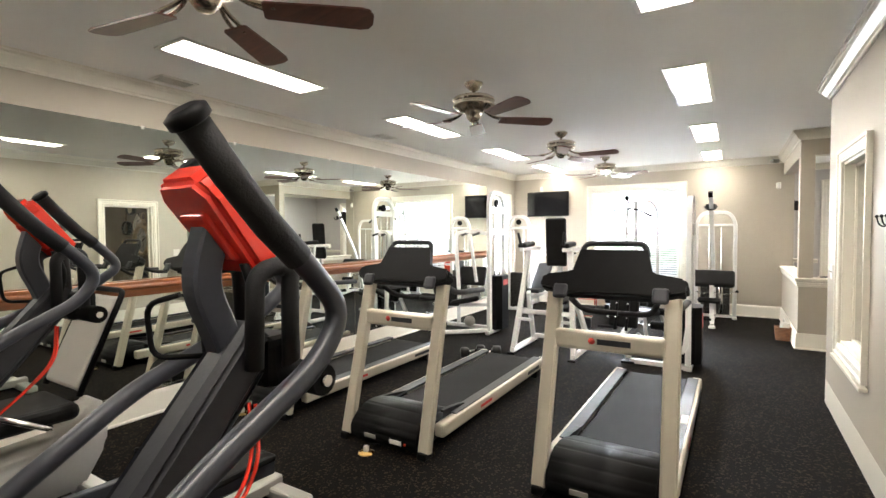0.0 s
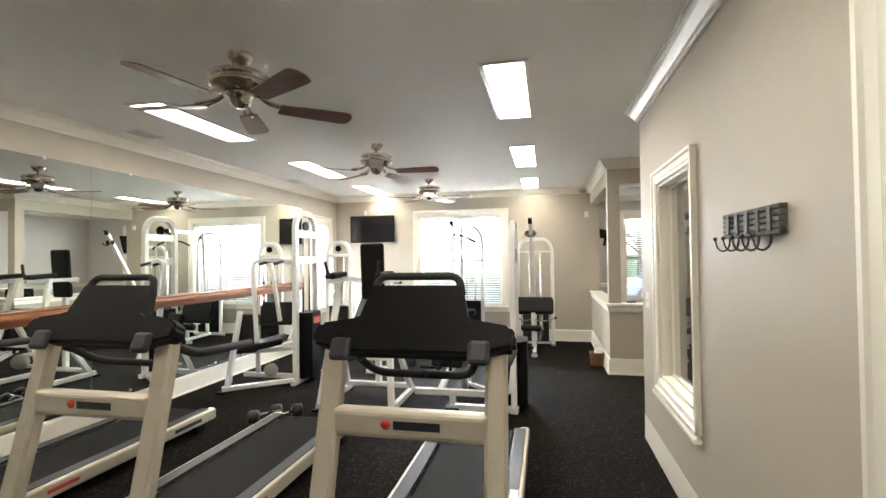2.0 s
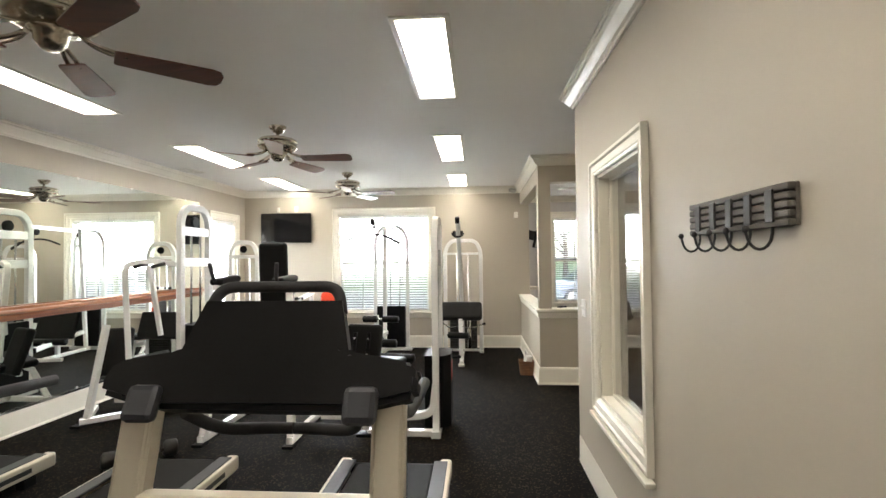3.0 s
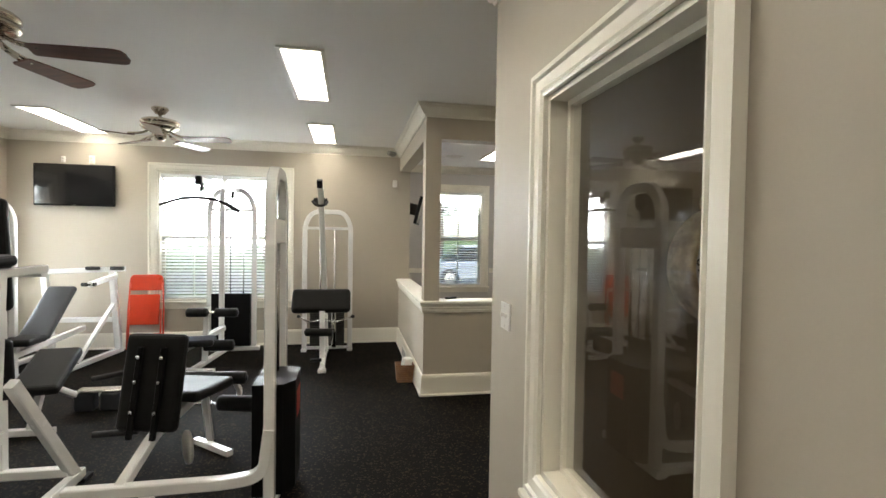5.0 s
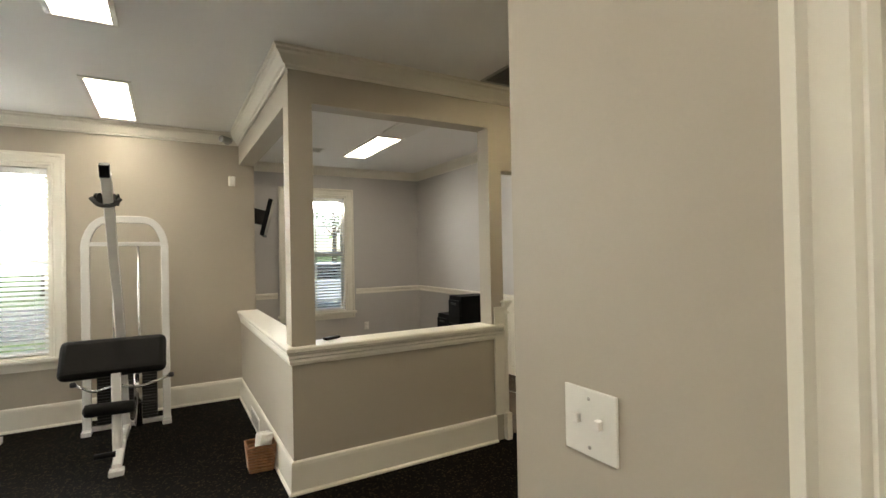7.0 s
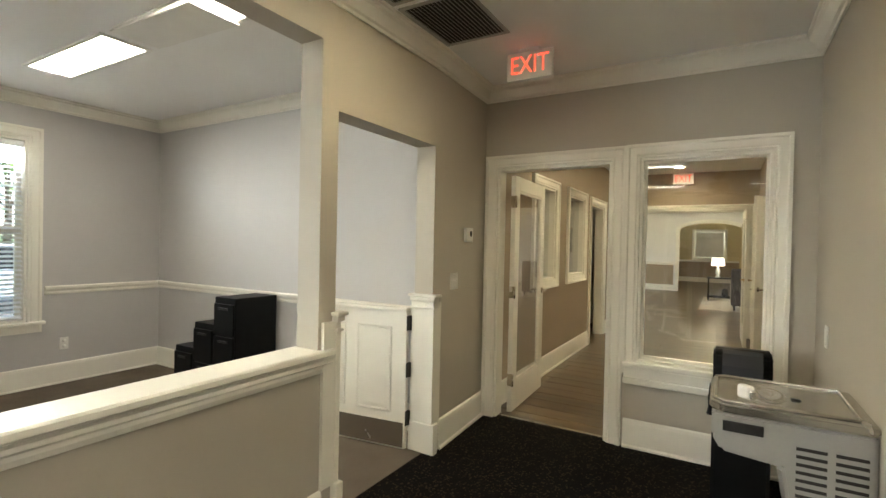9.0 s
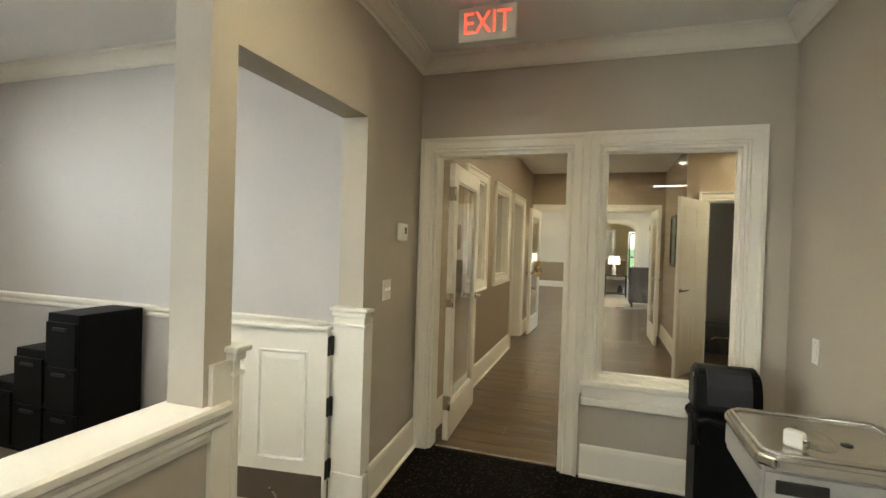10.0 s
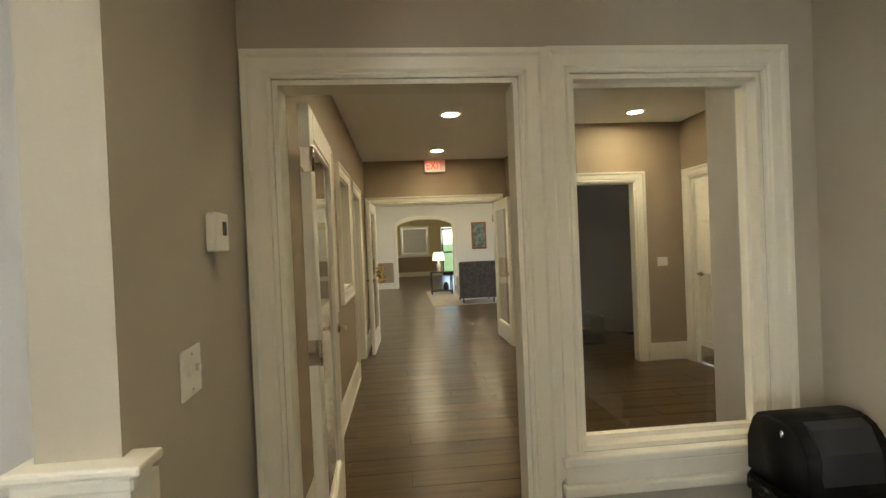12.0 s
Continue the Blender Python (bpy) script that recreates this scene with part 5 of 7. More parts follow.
bars(lt, "boom", WHITE_METAL, [(-1.40, 9.36, 2.02), (-1.52, 8.22, 2.03)], w=0.022, h=0.03)
pad(lt, "boom_cap", pose(-1.525, 8.2, 2.02), 0.06, 0.05, 0.09, 0.008, BLACK_PLASTIC)
pulley(lt, (-1.52, 8.30, 1.96), (1, 0, 0), 0.05)
pulley(lt, (-1.42, 9.2, 1.96), (1, 0, 0), 0.05)
rod(lt, (-1.52, 8.26, 1.96), (-1.53, 8.26, 1.87), 0.004, "cable", BLACK_PLASTIC, 6)
rod(lt, (-1.47, 9.3, 1.96), (-1.47, 9.3, 0.72), 0.004, "cable", BLACK_PLASTIC, 6)
bm = bmesh.new()
tube(bm, curve_pts([(-1.92, 8.28, 1.765), (-1.70, 8.28, 1.85), (-1.38, 8.28, 1.845), (-1.16, 8.28, 1.715)], 6, 0.12), 0.014, 10)
part("pull_bar", bm, BLACK_PLASTIC, lt)
bm = bmesh.new()
tube(bm, [(-1.29, 8.28, 1.80), (-1.15, 8.28, 1.71)], 0.02, 10)
part("bar_grip", bm, FOAM, lt)
stack(lt, -1.69, -1.24, 9.34, 9.46, 0.06, 27)
for x in (-1.60, -1.34):
    rod(lt, (x, 9.40, 0.06), (x, 9.40, 1.78), 0.011, "guide_rod", CHROME)
pad(lt, "seat_shroud", pose(-1.47, 9.32, 0.40), 0.46, 0.03, 0.66, 0.01, BLACK_PLASTIC)
bars(lt, "seat_post", WHITE_METAL, [(-1.58, 8.62, 0.05), (-1.56, 8.64, 0.66)], w=0.028, h=0.028)
pad(lt, "seat", pose(-1.60, 8.40, 0.33, 0, 0, 8), 0.36, 0.30, 0.07, 0.028)
roller(lt, (-1.90, 8.42, 0.30), (-1.66, 8.40, 0.30), 0.06)
roller(lt, (-1.52, 8.38, 0.29), (-1.22, 8.36, 0.29), 0.06)
roller(lt, (-1.76, 8.60, 0.61), (-1.54, 8.58, 0.61), 0.05)
roller(lt, (-1.46, 8.57, 0.61), (-1.22, 8.55, 0.61), 0.05)
rod(lt, (-1.56, 8.58, 0.61), (-1.44, 8.57, 0.61), 0.016, "axle", CHROME)
bars(lt, "seat_beam", WHITE_METAL, [(-1.78, 8.02, 0.24), (-1.52, 9.15, 0.33)], w=0.035, h=0.03)
pad(lt, "beam_cap", pose(-1.785, 8.0, 0.24, 0, 0, -12), 0.075, 0.03, 0.07, 0.006, BLACK_PLASTIC)

# preacher curl unit
pc = thing("preacher_curl", "white preacher curl machine with a black arm pad", "gym machine")
bars(pc, "arch_post", WHITE_METAL, [(-0.57, 9.24, 0.03), (-0.57, 9.24, 1.62), (-0.48, 9.24, 1.78), (-0.09, 9.24, 1.78), (0.0, 9.24, 1.62), (0.0, 9.24, 0.03)], w=0.024, h=0.03, r=0.14)
bars(pc, "cross_brace", WHITE_METAL, [(-0.57, 9.24, 1.57), (0.0, 9.24, 1.57)], [(-0.60, 9.24, 0.035), (0.03, 9.24, 0.035)], w=0.018, h=0.018)
for x in (-0.57, 0.0):
    pad(pc, "foot", pose(x, 9.22, 0.02), 0.07, 0.14, 0.04, 0.008, WHITE_METAL)
for x in (-0.38, -0.20):
    rod(pc, (x, 9.26, 0.06), (x, 9.26, 1.57), 0.011, "guide_rod", CHROME)
stack(pc, -0.50, -0.07, 9.20, 9.32, 0.07, 24)
bars(pc, "column", WHITE_METAL, [(-0.29, 9.05, 0.05), (-0.30, 8.78, 0.95), (-0.32, 8.14, 2.0)], w=0.026, h=0.03, r=0.2)
pad(pc, "column_cap", pose(-0.325, 8.11, 2.02, 30), 0.06, 0.05, 0.09, 0.008, BLACK_PLASTIC)
for s in (-1, 1):
    pulley(pc, (-0.32 + s * 0.05, 8.2, 1.84), (1, 0.3 * s, 0), 0.042)
bm = bmesh.new()
tube(bm, curve_pts([(-0.40, 8.12, 1.84), (-0.36, 8.10, 1.79), (-0.28, 8.10, 1.79), (-0.24, 8.12, 1.84)], 4, 0.03), 0.014, 10)
part("rope_handle", bm, FOAM, pc)
rod(pc, (-0.29, 8.35, 1.7), (-0.30, 8.85, 0.75), 0.004, "cable", BLACK_PLASTIC, 6)
pad(pc, "arm_pad", pose(-0.325, 8.62, 0.72, -38), 0.66, 0.10, 0.30, 0.045)
bars(pc, "nose_beam", WHITE_METAL, [(-0.29, 9.2, 0.05), (-0.29, 8.62, 0.10), (-0.29, 8.22, 0.04)], [(-0.30, 8.45, 0.06), (-0.31, 8.52, 0.62)], w=0.028, h=0.03)
pad(pc, "nose_foot", pose(-0.29, 8.21, 0.02), 0.09, 0.08, 0.04, 0.01, WHITE_METAL)
roller(pc, (-0.49, 8.42, 0.40), (-0.19, 8.42, 0.39), 0.045)
bm = bmesh.new()
tube(bm, curve_pts([(-0.58, 8.70, 0.53), (-0.46, 8.68, 0.46), (-0.31, 8.66, 0.50), (-0.16, 8.68, 0.46), (0.03, 8.70, 0.52)], 4, 0.05), 0.011, 8)
part("curl_bar", bm, CHROME, pc)
for x, z in ((-0.585, 0.532), (0.035, 0.522)):
    bm = bmesh.new()
    lathe(bm, [(0.012, -0.02), (0.02, -0.012), (0.02, 0.012), (0.012, 0.02)], 10, pose(x, 8.70, z, 0, 90))
    part("knob", bm, FOAM, pc)
rod(pc, (-0.19, 8.75, 0.15), (-0.19, 8.75, 0.62), 0.028, "spring", STEEL)
rod(pc, (-0.42, 8.28, 0.12), (-0.30, 8.28, 0.12), 0.02, "adjuster", BLACK_PLASTIC)

# bench press frame and bench left of the window
bp = thing("bench_press", "white bench press frame with a raised grey bench pad", "gym machine")
for x in (-3.50, -2.78):
    bars(bp, "upright", WHITE_METAL, [(x, 9.42, 0.04), (x - 0.02, 9.30, 1.02)], w=0.03, h=0.035)
    bars(bp, "base_rail", WHITE_METAL, [(x, 9.5, 0.03), (x - 0.12, 8.55, 0.03)], w=0.028, h=0.028)
    bars(bp, "diagonal", WHITE_METAL, [(x - 0.10, 8.70, 0.06), (x - 0.02, 9.34, 0.62)], w=0.022, h=0.022)
bars(bp, "top_beam", WHITE_METAL, [(-3.62, 9.30, 1.0), (-2.66, 9.30, 1.04)], [(-3.5, 9.38, 0.42), (-2.78, 9.38, 0.42)], [(-2.76, 9.30, 0.96), (-2.80, 8.80, 0.90)], w=0.024, h=0.03)
for x, y in ((-2.98, 9.24), (-2.72, 9.24), (-2.82, 8.82)):
    rod(bp, (x - 0.07, y, 1.05 if y > 9 else 0.9), (x + 0.07, y, 1.05 if y > 9 else 0.9), 0.022, "handle", FOAM)
pad(bp, "bench_pad", pose(-3.15, 8.72, 0.62, 42), 0.28, 0.70, 0.07, 0.028, GREY_PLASTIC)
pad(bp, "seat", pose(-3.15, 8.30, 0.40), 0.28, 0.32, 0.07, 0.028)
bars(bp, "bench_beam", WHITE_METAL, [(-3.15, 8.05, 0.28), (-3.15, 9.38, 0.32)], w=0.028, h=0.03)
bars(bp, "bench_leg", WHITE_METAL, [(-3.15, 8.12, 0.03), (-3.15, 8.20, 0.36)], [(-3.35, 8.12, 0.03), (-2.95, 8.12, 0.03)], w=0.026, h=0.026)

# abdominal bench with foot rest
ab = thing("crunch_bench", "black padded crunch bench with chrome foot pegs on the rubber floor", "gym machine")
pad(ab, "seat", pose(-2.25, 7.05, 0.42, 22, 0, 8), 0.30, 0.52, 0.08, 0.03)
bars(ab, "frame_tube", WHITE_METAL, [(-2.25, 6.95, 0.36), (-2.20, 7.40, 0.10), (-2.05, 7.50, 0.10)], [(-2.4, 6.85, 0.03), (-2.1, 6.85, 0.03)], [(-2.25, 6.85, 0.05), (-2.25, 7.0, 0.36)], w=0.024, h=0.024)
rod(ab, (-2.02, 7.20, 0.30), (-1.78, 7.22, 0.34), 0.022, "handle", FOAM)
for x in (-2.14, -1.95):
    pad(ab, "foot_block", pose(x, 7.36, 0.075), 0.15, 0.10, 0.15, 0.02, GREY_PLASTIC)
pad(ab, "foot_plate", pose(-2.04, 7.38, 0.16), 0.34, 0.12, 0.02, 0.006, STEEL)


def folding_chair(m):
    """A steel chair folded flat, leaning on the wall behind it."""
    c = thing("folding_chair", "red enamelled steel folding chair folded flat against the wall", "chair", m)
    q = pose(0, 0, 0, -5)
    for s in (-1, 1):
        bm = bmesh.new()
        tube(bm, [q @ Vector(p) for p in ((s * 0.205, 0.0, 0.012), (s * 0.20, 0.0, 0.5), (s * 0.185, 0, 0.86))], 0.011, 8)
        part("front_leg", bm, RED_METAL, c)
        bm = bmesh.new()
        tube(bm, [q @ Vector(p) for p in ((s * 0.18, -0.03, 0.03), (s * 0.178, -0.03, 0.52))], 0.010, 8)
        part("rear_leg", bm, RED_METAL, c)
    bm = bmesh.new()
    tube(bm, [q @ p for p in curve_pts([(-0.185, 0, 0.85), (-0.17, 0, 0.94), (0.17, 0, 0.94), (0.185, 0, 0.85)], 5, 0.06)], 0.011, 8)
    part("top_rail", bm, RED_METAL, c)
    bm = bmesh.new()
    rbox(bm, -0.175, 0.175, -0.012, 0.004, 0.75, 0.93, 0.006, 2, q)
    part("backrest", bm, RED_METAL, c)
    bm = bmesh.new()
    rbox(bm, -0.168, 0.168, -0.055, -0.035, 0.32, 0.70, 0.008, 2, q)
    part("seat", bm, RED_METAL, c)
    for z in (0.13, 0.20):
        bm = bmesh.new()
        tube(bm, [q @ Vector((-0.2, 0, z)), q @ Vector((0.2, 0, z))], 0.008, 8)
        part("cross_rod", bm, RED_METAL, c)
    return c


folding_chair(pose(-2.53, 9.52, 0, 0, 0, 3))


def dumbbell(m):
    d = thing("dumbbell", "black hexagonal dumbbell with a chrome handle on the rubber floor", "dumbbell", m, "dumbbells")
    bm = bmesh.new()
    cyl(bm, (-0.075, 0, 0.062), (0.075, 0, 0.062), 0.014, 12)
    part("handle", bm, CHROME, d)
    for s in (-1, 1):
        bm = bmesh.new()
        lathe(bm, [(0.045, -0.05), (0.066, -0.035), (0.066, 0.035), (0.045, 0.05)], 6, pose(s * 0.115, 0, 0.058, 30, 90, 0))
        part("head", bm, IRON, d)


dumbbell(pose(-2.67, 4.98, 0, 0, 0, 62))
dumbbell(pose(-2.48, 5.03, 0, 0, 0, 66))


# ---- ceiling fans ----
def ceiling_fan(m, phase):
    f = thing("ceiling_fan", "brushed nickel ceiling fan with five dark wooden blades at rest", "ceiling fan", m, "ceiling fans")
    bm = bmesh.new()
    lathe(bm, [(0.075, -0.001), (0.078, -0.012), (0.066, -0.03), (0.04, -0.06), (0.02, -0.066)], 24)
    part("canopy", bm, NICKEL, f)
    bm = bmesh.new()
    cyl(bm, (0, 0, -0.06), (0, 0, -0.12), 0.014, 14)
    part("down_rod", bm, NICKEL, f)
    bm = bmesh.new()
    lathe(bm, [(0.03, -0.095), (0.09, -0.105), (0.155, -0.12), (0.172, -0.135), (0.172, -0.15), (0.160, -0.156), (0.160, -0.172), (0.172, -0.178), (0.172, -0.192), (0.15, -0.21), (0.10, -0.228)], 32)
    part("motor_housing", bm, NICKEL, f)
    bm = bmesh.new()
    lathe(bm, [(0.08, -0.226), (0.085, -0.24), (0.062, -0.255), (0.06, -0.285), (0.035, -0.315), (0.012, -0.32)], 24)
    part("switch_housing", bm, NICKEL, f)
    for k in range(5):
        q = pose(0, 0, 0, 0, 0, phase + 72 * k)
        bm = bmesh.new()
        tube(bm, [q @ Vector(p) for p in curve_pts([(0.09, 0.0, -0.225), (0.15, 0.012, -0.262), (0.21, 0.02, -0.275), (0.27, 0.02, -0.285)], 4, 0.04)], 0.01, 8)
        tube(bm, [q @ Vector(p) for p in curve_pts([(0.09, 0.0, -0.225), (0.15, -0.012, -0.262), (0.21, -0.02, -0.275), (0.27, -0.02, -0.285)], 4, 0.04)], 0.01, 8)
        part("blade_arm", bm, NICKEL, f)
        bm = bmesh.new()
        outline = [(0.22, -0.045), (0.23, -0.054), (0.45, -0.066), (0.62, -0.072), (0.655, -0.062), (0.672, -0.03), (0.672, 0.03), (0.655, 0.062), (0.62, 0.072), (0.45, 0.066), (0.23, 0.054), (0.22, 0.045)]
        prism(bm, outline, -0.004, 0.004, "z", q @ pose(0, 0, -0.292, -11))
        part("blade", bm, BLADE_WOOD, f)


for y, a in ((1.14, 44), (3.46, -30), (5.76, 2), (8.09, -5), (-1.2, 20)):
    ceiling_fan(pose(-1.845, y, H), a)


# ---- doors ----
def glass_door(label, w, h=2.0, handle_side=1, brass=False, m=None):
    """A leaf with one tall pane; hinge edge at x = 0, leaf along +x, centred on y = 0."""
    d = thing("glazed_door", label, "door", m)
    bm = bmesh.new()
    for q in ((0, 0.11, 0.01, h), (w - 0.11, w, 0.01, h), (0.11, w - 0.11, 0.01, 0.25), (0.11, w - 0.11, h - 0.12, h)):
        rbox(bm, q[0], q[1], -0.021, 0.021, q[2], q[3], 0.003, 1)
    leaf = part("leaf", bm, TRIM, d)
    bm = bmesh.new()
    for q in ((0.105, 0.125, 0.245, h - 0.115), (w - 0.125, w - 0.105, 0.245, h - 0.115), (0.125, w - 0.125, 0.245, 0.265), (0.125, w - 0.125, h - 0.135, h - 0.115)):
        box(bm, q[0], q[1], -0.014, 0.014, q[2], q[3])
    part("glazing_bead", bm, TRIM, leaf)
    ob = part("pane", made(box, 0.115, w - 0.115, -0.003, 0.003, 0.25, h - 0.12), GLASS, d)
    ob.visible_shadow = False
    for s in (-1, 1):
        bm = bmesh.new()
        q = pose(w - 0.055, s * 0.021, 0.98, -90 * s)
        lathe(bm, [(0.027, 0), (0.027, 0.006), (0.011, 0.012), (0.011, 0.045)], 16, q)
        tube(bm, curve_pts([(w - 0.055, s * 0.062, 0.98), (w - 0.075, s * 0.066, 0.98), (w - 0.165, s * 0.062, 0.985)], 4, 0.02), 0.009, 8)
        part("lever_handle", bm, BRASS if brass else NICKEL, d)
    for z in (0.28, 1.02, 1.78):
        bm = bmesh.new()
        cyl(bm, (-0.006, -0.026, z - 0.05), (-0.006, -0.026, z + 0.05), 0.009, 10)
        rbox(bm, -0.006, 0.002, -0.024, 0.02, z - 0.05, z + 0.05, 0.002, 1)
        part("hinge", bm, NICKEL, d)
    return d


def panel_door(name, label, w, h, rows, material, m, kick=False, handle=True, hinges=(0.25, 1.02, 1.80), wood_edge=False):
    """A leaf with raised panels on both faces; hinge edge at x = 0, leaf along +x."""
    d = thing(name, label, "door", m)
    bm = bmesh.new()
    rbox(bm, 0, w, -0.017, 0.017, 0.012, h, 0.003, 1)
    leaf = part("leaf", bm, material, d)
    for z0, z1 in rows:
        for x0, x1 in ((0.11, w / 2 - 0.045), (w / 2 + 0.045, w - 0.11)):
            for s in (-1, 1):
                bm = bmesh.new()
                y0, y1 = s * 0.017, s * 0.022
                k = [(x0, z0), (x1, z0), (x1, z1), (x0, z1)]
                outer = [bm.verts.new((x, s * 0.0175, z)) for x, z in k]
                rim = [bm.verts.new((x + (0.008 if x == x0 else -0.008), s * 0.0235, z + (0.008 if z == z0 else -0.008))) for x, z in k]
                dip = [bm.verts.new((x + (0.02 if x == x0 else -0.02), s * 0.0185, z + (0.02 if z == z0 else -0.02))) for x, z in k]
                top = [bm.verts.new((x + (0.05 if x == x0 else -0.05), s * 0.0225, z + (0.05 if z == z0 else -0.05))) for x, z in k]
                for a, b in ((outer, rim), (rim, dip), (dip, top)):
                    for i in range(4):
                        bm.faces.new((a[i], a[(i + 1) % 4], b[(i + 1) % 4], b[i]))
                bm.faces.new(top)
                part("panel", bm, material, leaf)
    if kick:
        for s in (-1, 1):
            bm = bmesh.new()
            rbox(bm, 0.015, w - 0.015, min(s * 0.0178, s * 0.0195), max(s * 0.0178, s * 0.0195), 0.02, 0.19, 0.0007, 1)
            part("kick_plate", bm, STEEL, d)
    if handle:
        for s in (-1, 1):
            bm = bmesh.new()
            lathe(bm, [(0.027, 0), (0.027, 0.006), (0.011, 0.012), (0.011, 0.045)], 16, pose(w - 0.06, s * 0.0178, 0.98, -90 * s))
            tube(bm, curve_pts([(w - 0.06, s * 0.06, 0.98), (w - 0.08, s * 0.064, 0.98), (w - 0.17, s * 0.06, 0.985)], 4, 0.02), 0.009, 8)
            part("lever_handle", bm, NICKEL, d)
    for z in hinges:
        bm = bmesh.new()
        cyl(bm, (-0.008, -0.022, z - 0.05), (-0.008, -0.022, z + 0.05), 0.010, 10)
        rbox(bm, -0.006, 0.004, -0.02, 0.016, z - 0.05, z + 0.05, 0.002, 1)
        part("hinge", bm, IRON, d)
    return d


SIX = ((0.24, 0.80), (0.98, 1.56), (1.70, 1.92))
glass_door("white-framed full glass door standing open into the hall", 0.86, 2.0, m=pose(4.225, 7.165, 0, 0, 0, 2.5))
glass_door("white-framed glass double door leaf standing open", 0.90, 2.02, brass=True, m=pose(9.50, 7.19, 0, 0, 0, 178))
glass_door("white-framed glass double door leaf standing open", 0.90, 2.02, brass=True, m=pose(9.50, 5.37, 0, 0, 0, 181))
panel_door("panelled_door", "cream six-panel door standing open before a dark room", 0.80, 2.02, SIX, TRIM, pose(7.46, 4.955, 0, 0, 0, 150.5))
panel_door("panelled_door", "closed cream six-panel door with a steel kick plate", 0.77, 2.0, SIX, TRIM, pose(6.545, 3.545, 0), True)
panel_door("panelled_door", "closed white six-panel door in the gym wall", 0.79, 2.0, SIX, TRIM, pose(XR + 0.06, 1.405, 0, 0, 0, 90))
panel_door("panelled_door", "white six-panel door ajar on the hall", 0.78, 2.0, SIX, TRIM, pose(7.66, 7.47, 0, 0, 0, 82))
hd = panel_door("half_door", "white panelled half door with kick plate, swung open inward", 0.88, 0.97, ((0.25, 0.84),), TRIM, pose(3.155, 7.475, 0, 0, 0, 97.5), True, False, (0.22, 0.55, 0.87))
bm = bmesh.new()
rbox(bm, -0.004, 0.884, -0.034, 0.034, 0.95, 0.975, 0.008)
part("ledge", bm, TRIM, hd)
bm = bmesh.new()
lathe(bm, [(0.012, 0), (0.012, 0.02), (0.022, 0.03), (0.022, 0.042), (0.008, 0.05)], 14, pose(2.292, 7.40, 1.03, 0, 90))
lk = thing("gate_latch", "small nickel latch knob on the gateway post", "latch")
part("knob", bm, NICKEL, lk)
wr = thing("brass_wreath", "brass leaf ornament hung on the glazed hall door", "ornament")
bm = bmesh.new()
random.seed(4)
for k in range(26):
    a = 2 * math.pi * k / 26
    c = Vector((8.72 + 0.10 * math.cos(a), 7.10 + random.uniform(-0.03, 0.02), 1.05 + 0.10 * math.sin(a)))
    lathe(bm, [(0.004, -0.045), (0.018, 0), (0.003, 0.05)], 6, Matrix.Translation(c) @ Euler((random.uniform(0, 3), random.uniform(0, 3), a)).to_matrix().to_4x4())
part("leaves", bm, BRASS, wr)


# ---- wall fixtures ----
def text_mesh(s, size, material, parent, m, name="lettering", depth=0.001):
    cu = bpy.data.curves.new("lettering", "FONT")
    cu.body, cu.size, cu.extrude, cu.align_x, cu.align_y = s, size, depth, "CENTER", "CENTER"
    tmp = bpy.data.objects.new("lettering_source", cu)
    scene.collection.objects.link(tmp)
    bpy.context.view_layer.update()
    me = bpy.data.meshes.new_from_object(tmp.evaluated_get(bpy.context.evaluated_depsgraph_get()))
    bpy.data.objects.remove(tmp)
    me.transform(m)
    me.materials.clear()
    me.materials.append(material)
    ob = new(name, me)
    ob.parent = parent
    return ob


def television(label, w, h, m, arm=False):
    t = thing("television", label, "television", m)
    bm = bmesh.new()
    rbox(bm, -w / 2, w / 2, -0.022, 0.022, -h / 2, h / 2, 0.008, 2)
    body = part("casing", bm, BLACK_PLASTIC, t)
    part("screen", made(box, -w / 2 + 0.014, w / 2 - 0.014, -0.0235, -0.0225, -h / 2 + 0.02, h / 2 - 0.014), SCREEN, t)
    bm = bmesh.new()
    rbox(bm, -0.10, 0.10, 0.022, 0.06 if not arm else 0.20, -0.08, 0.08, 0.01)
    part("bracket", bm, IRON, t)
    part("emblem", made(box, -0.02, 0.02, -0.0228, -0.0222, -h / 2 + 0.006, -h / 2 + 0.012), GREY_METAL, t)


television("black flat television switched off on the wall", 0.88, 0.51, pose(-3.335, YF - 0.062, 2.05))
television("black flat television on a wall arm, switched off", 0.62, 0.40, pose(0.995, 9.95, 1.86, 14, 0, 78), True)


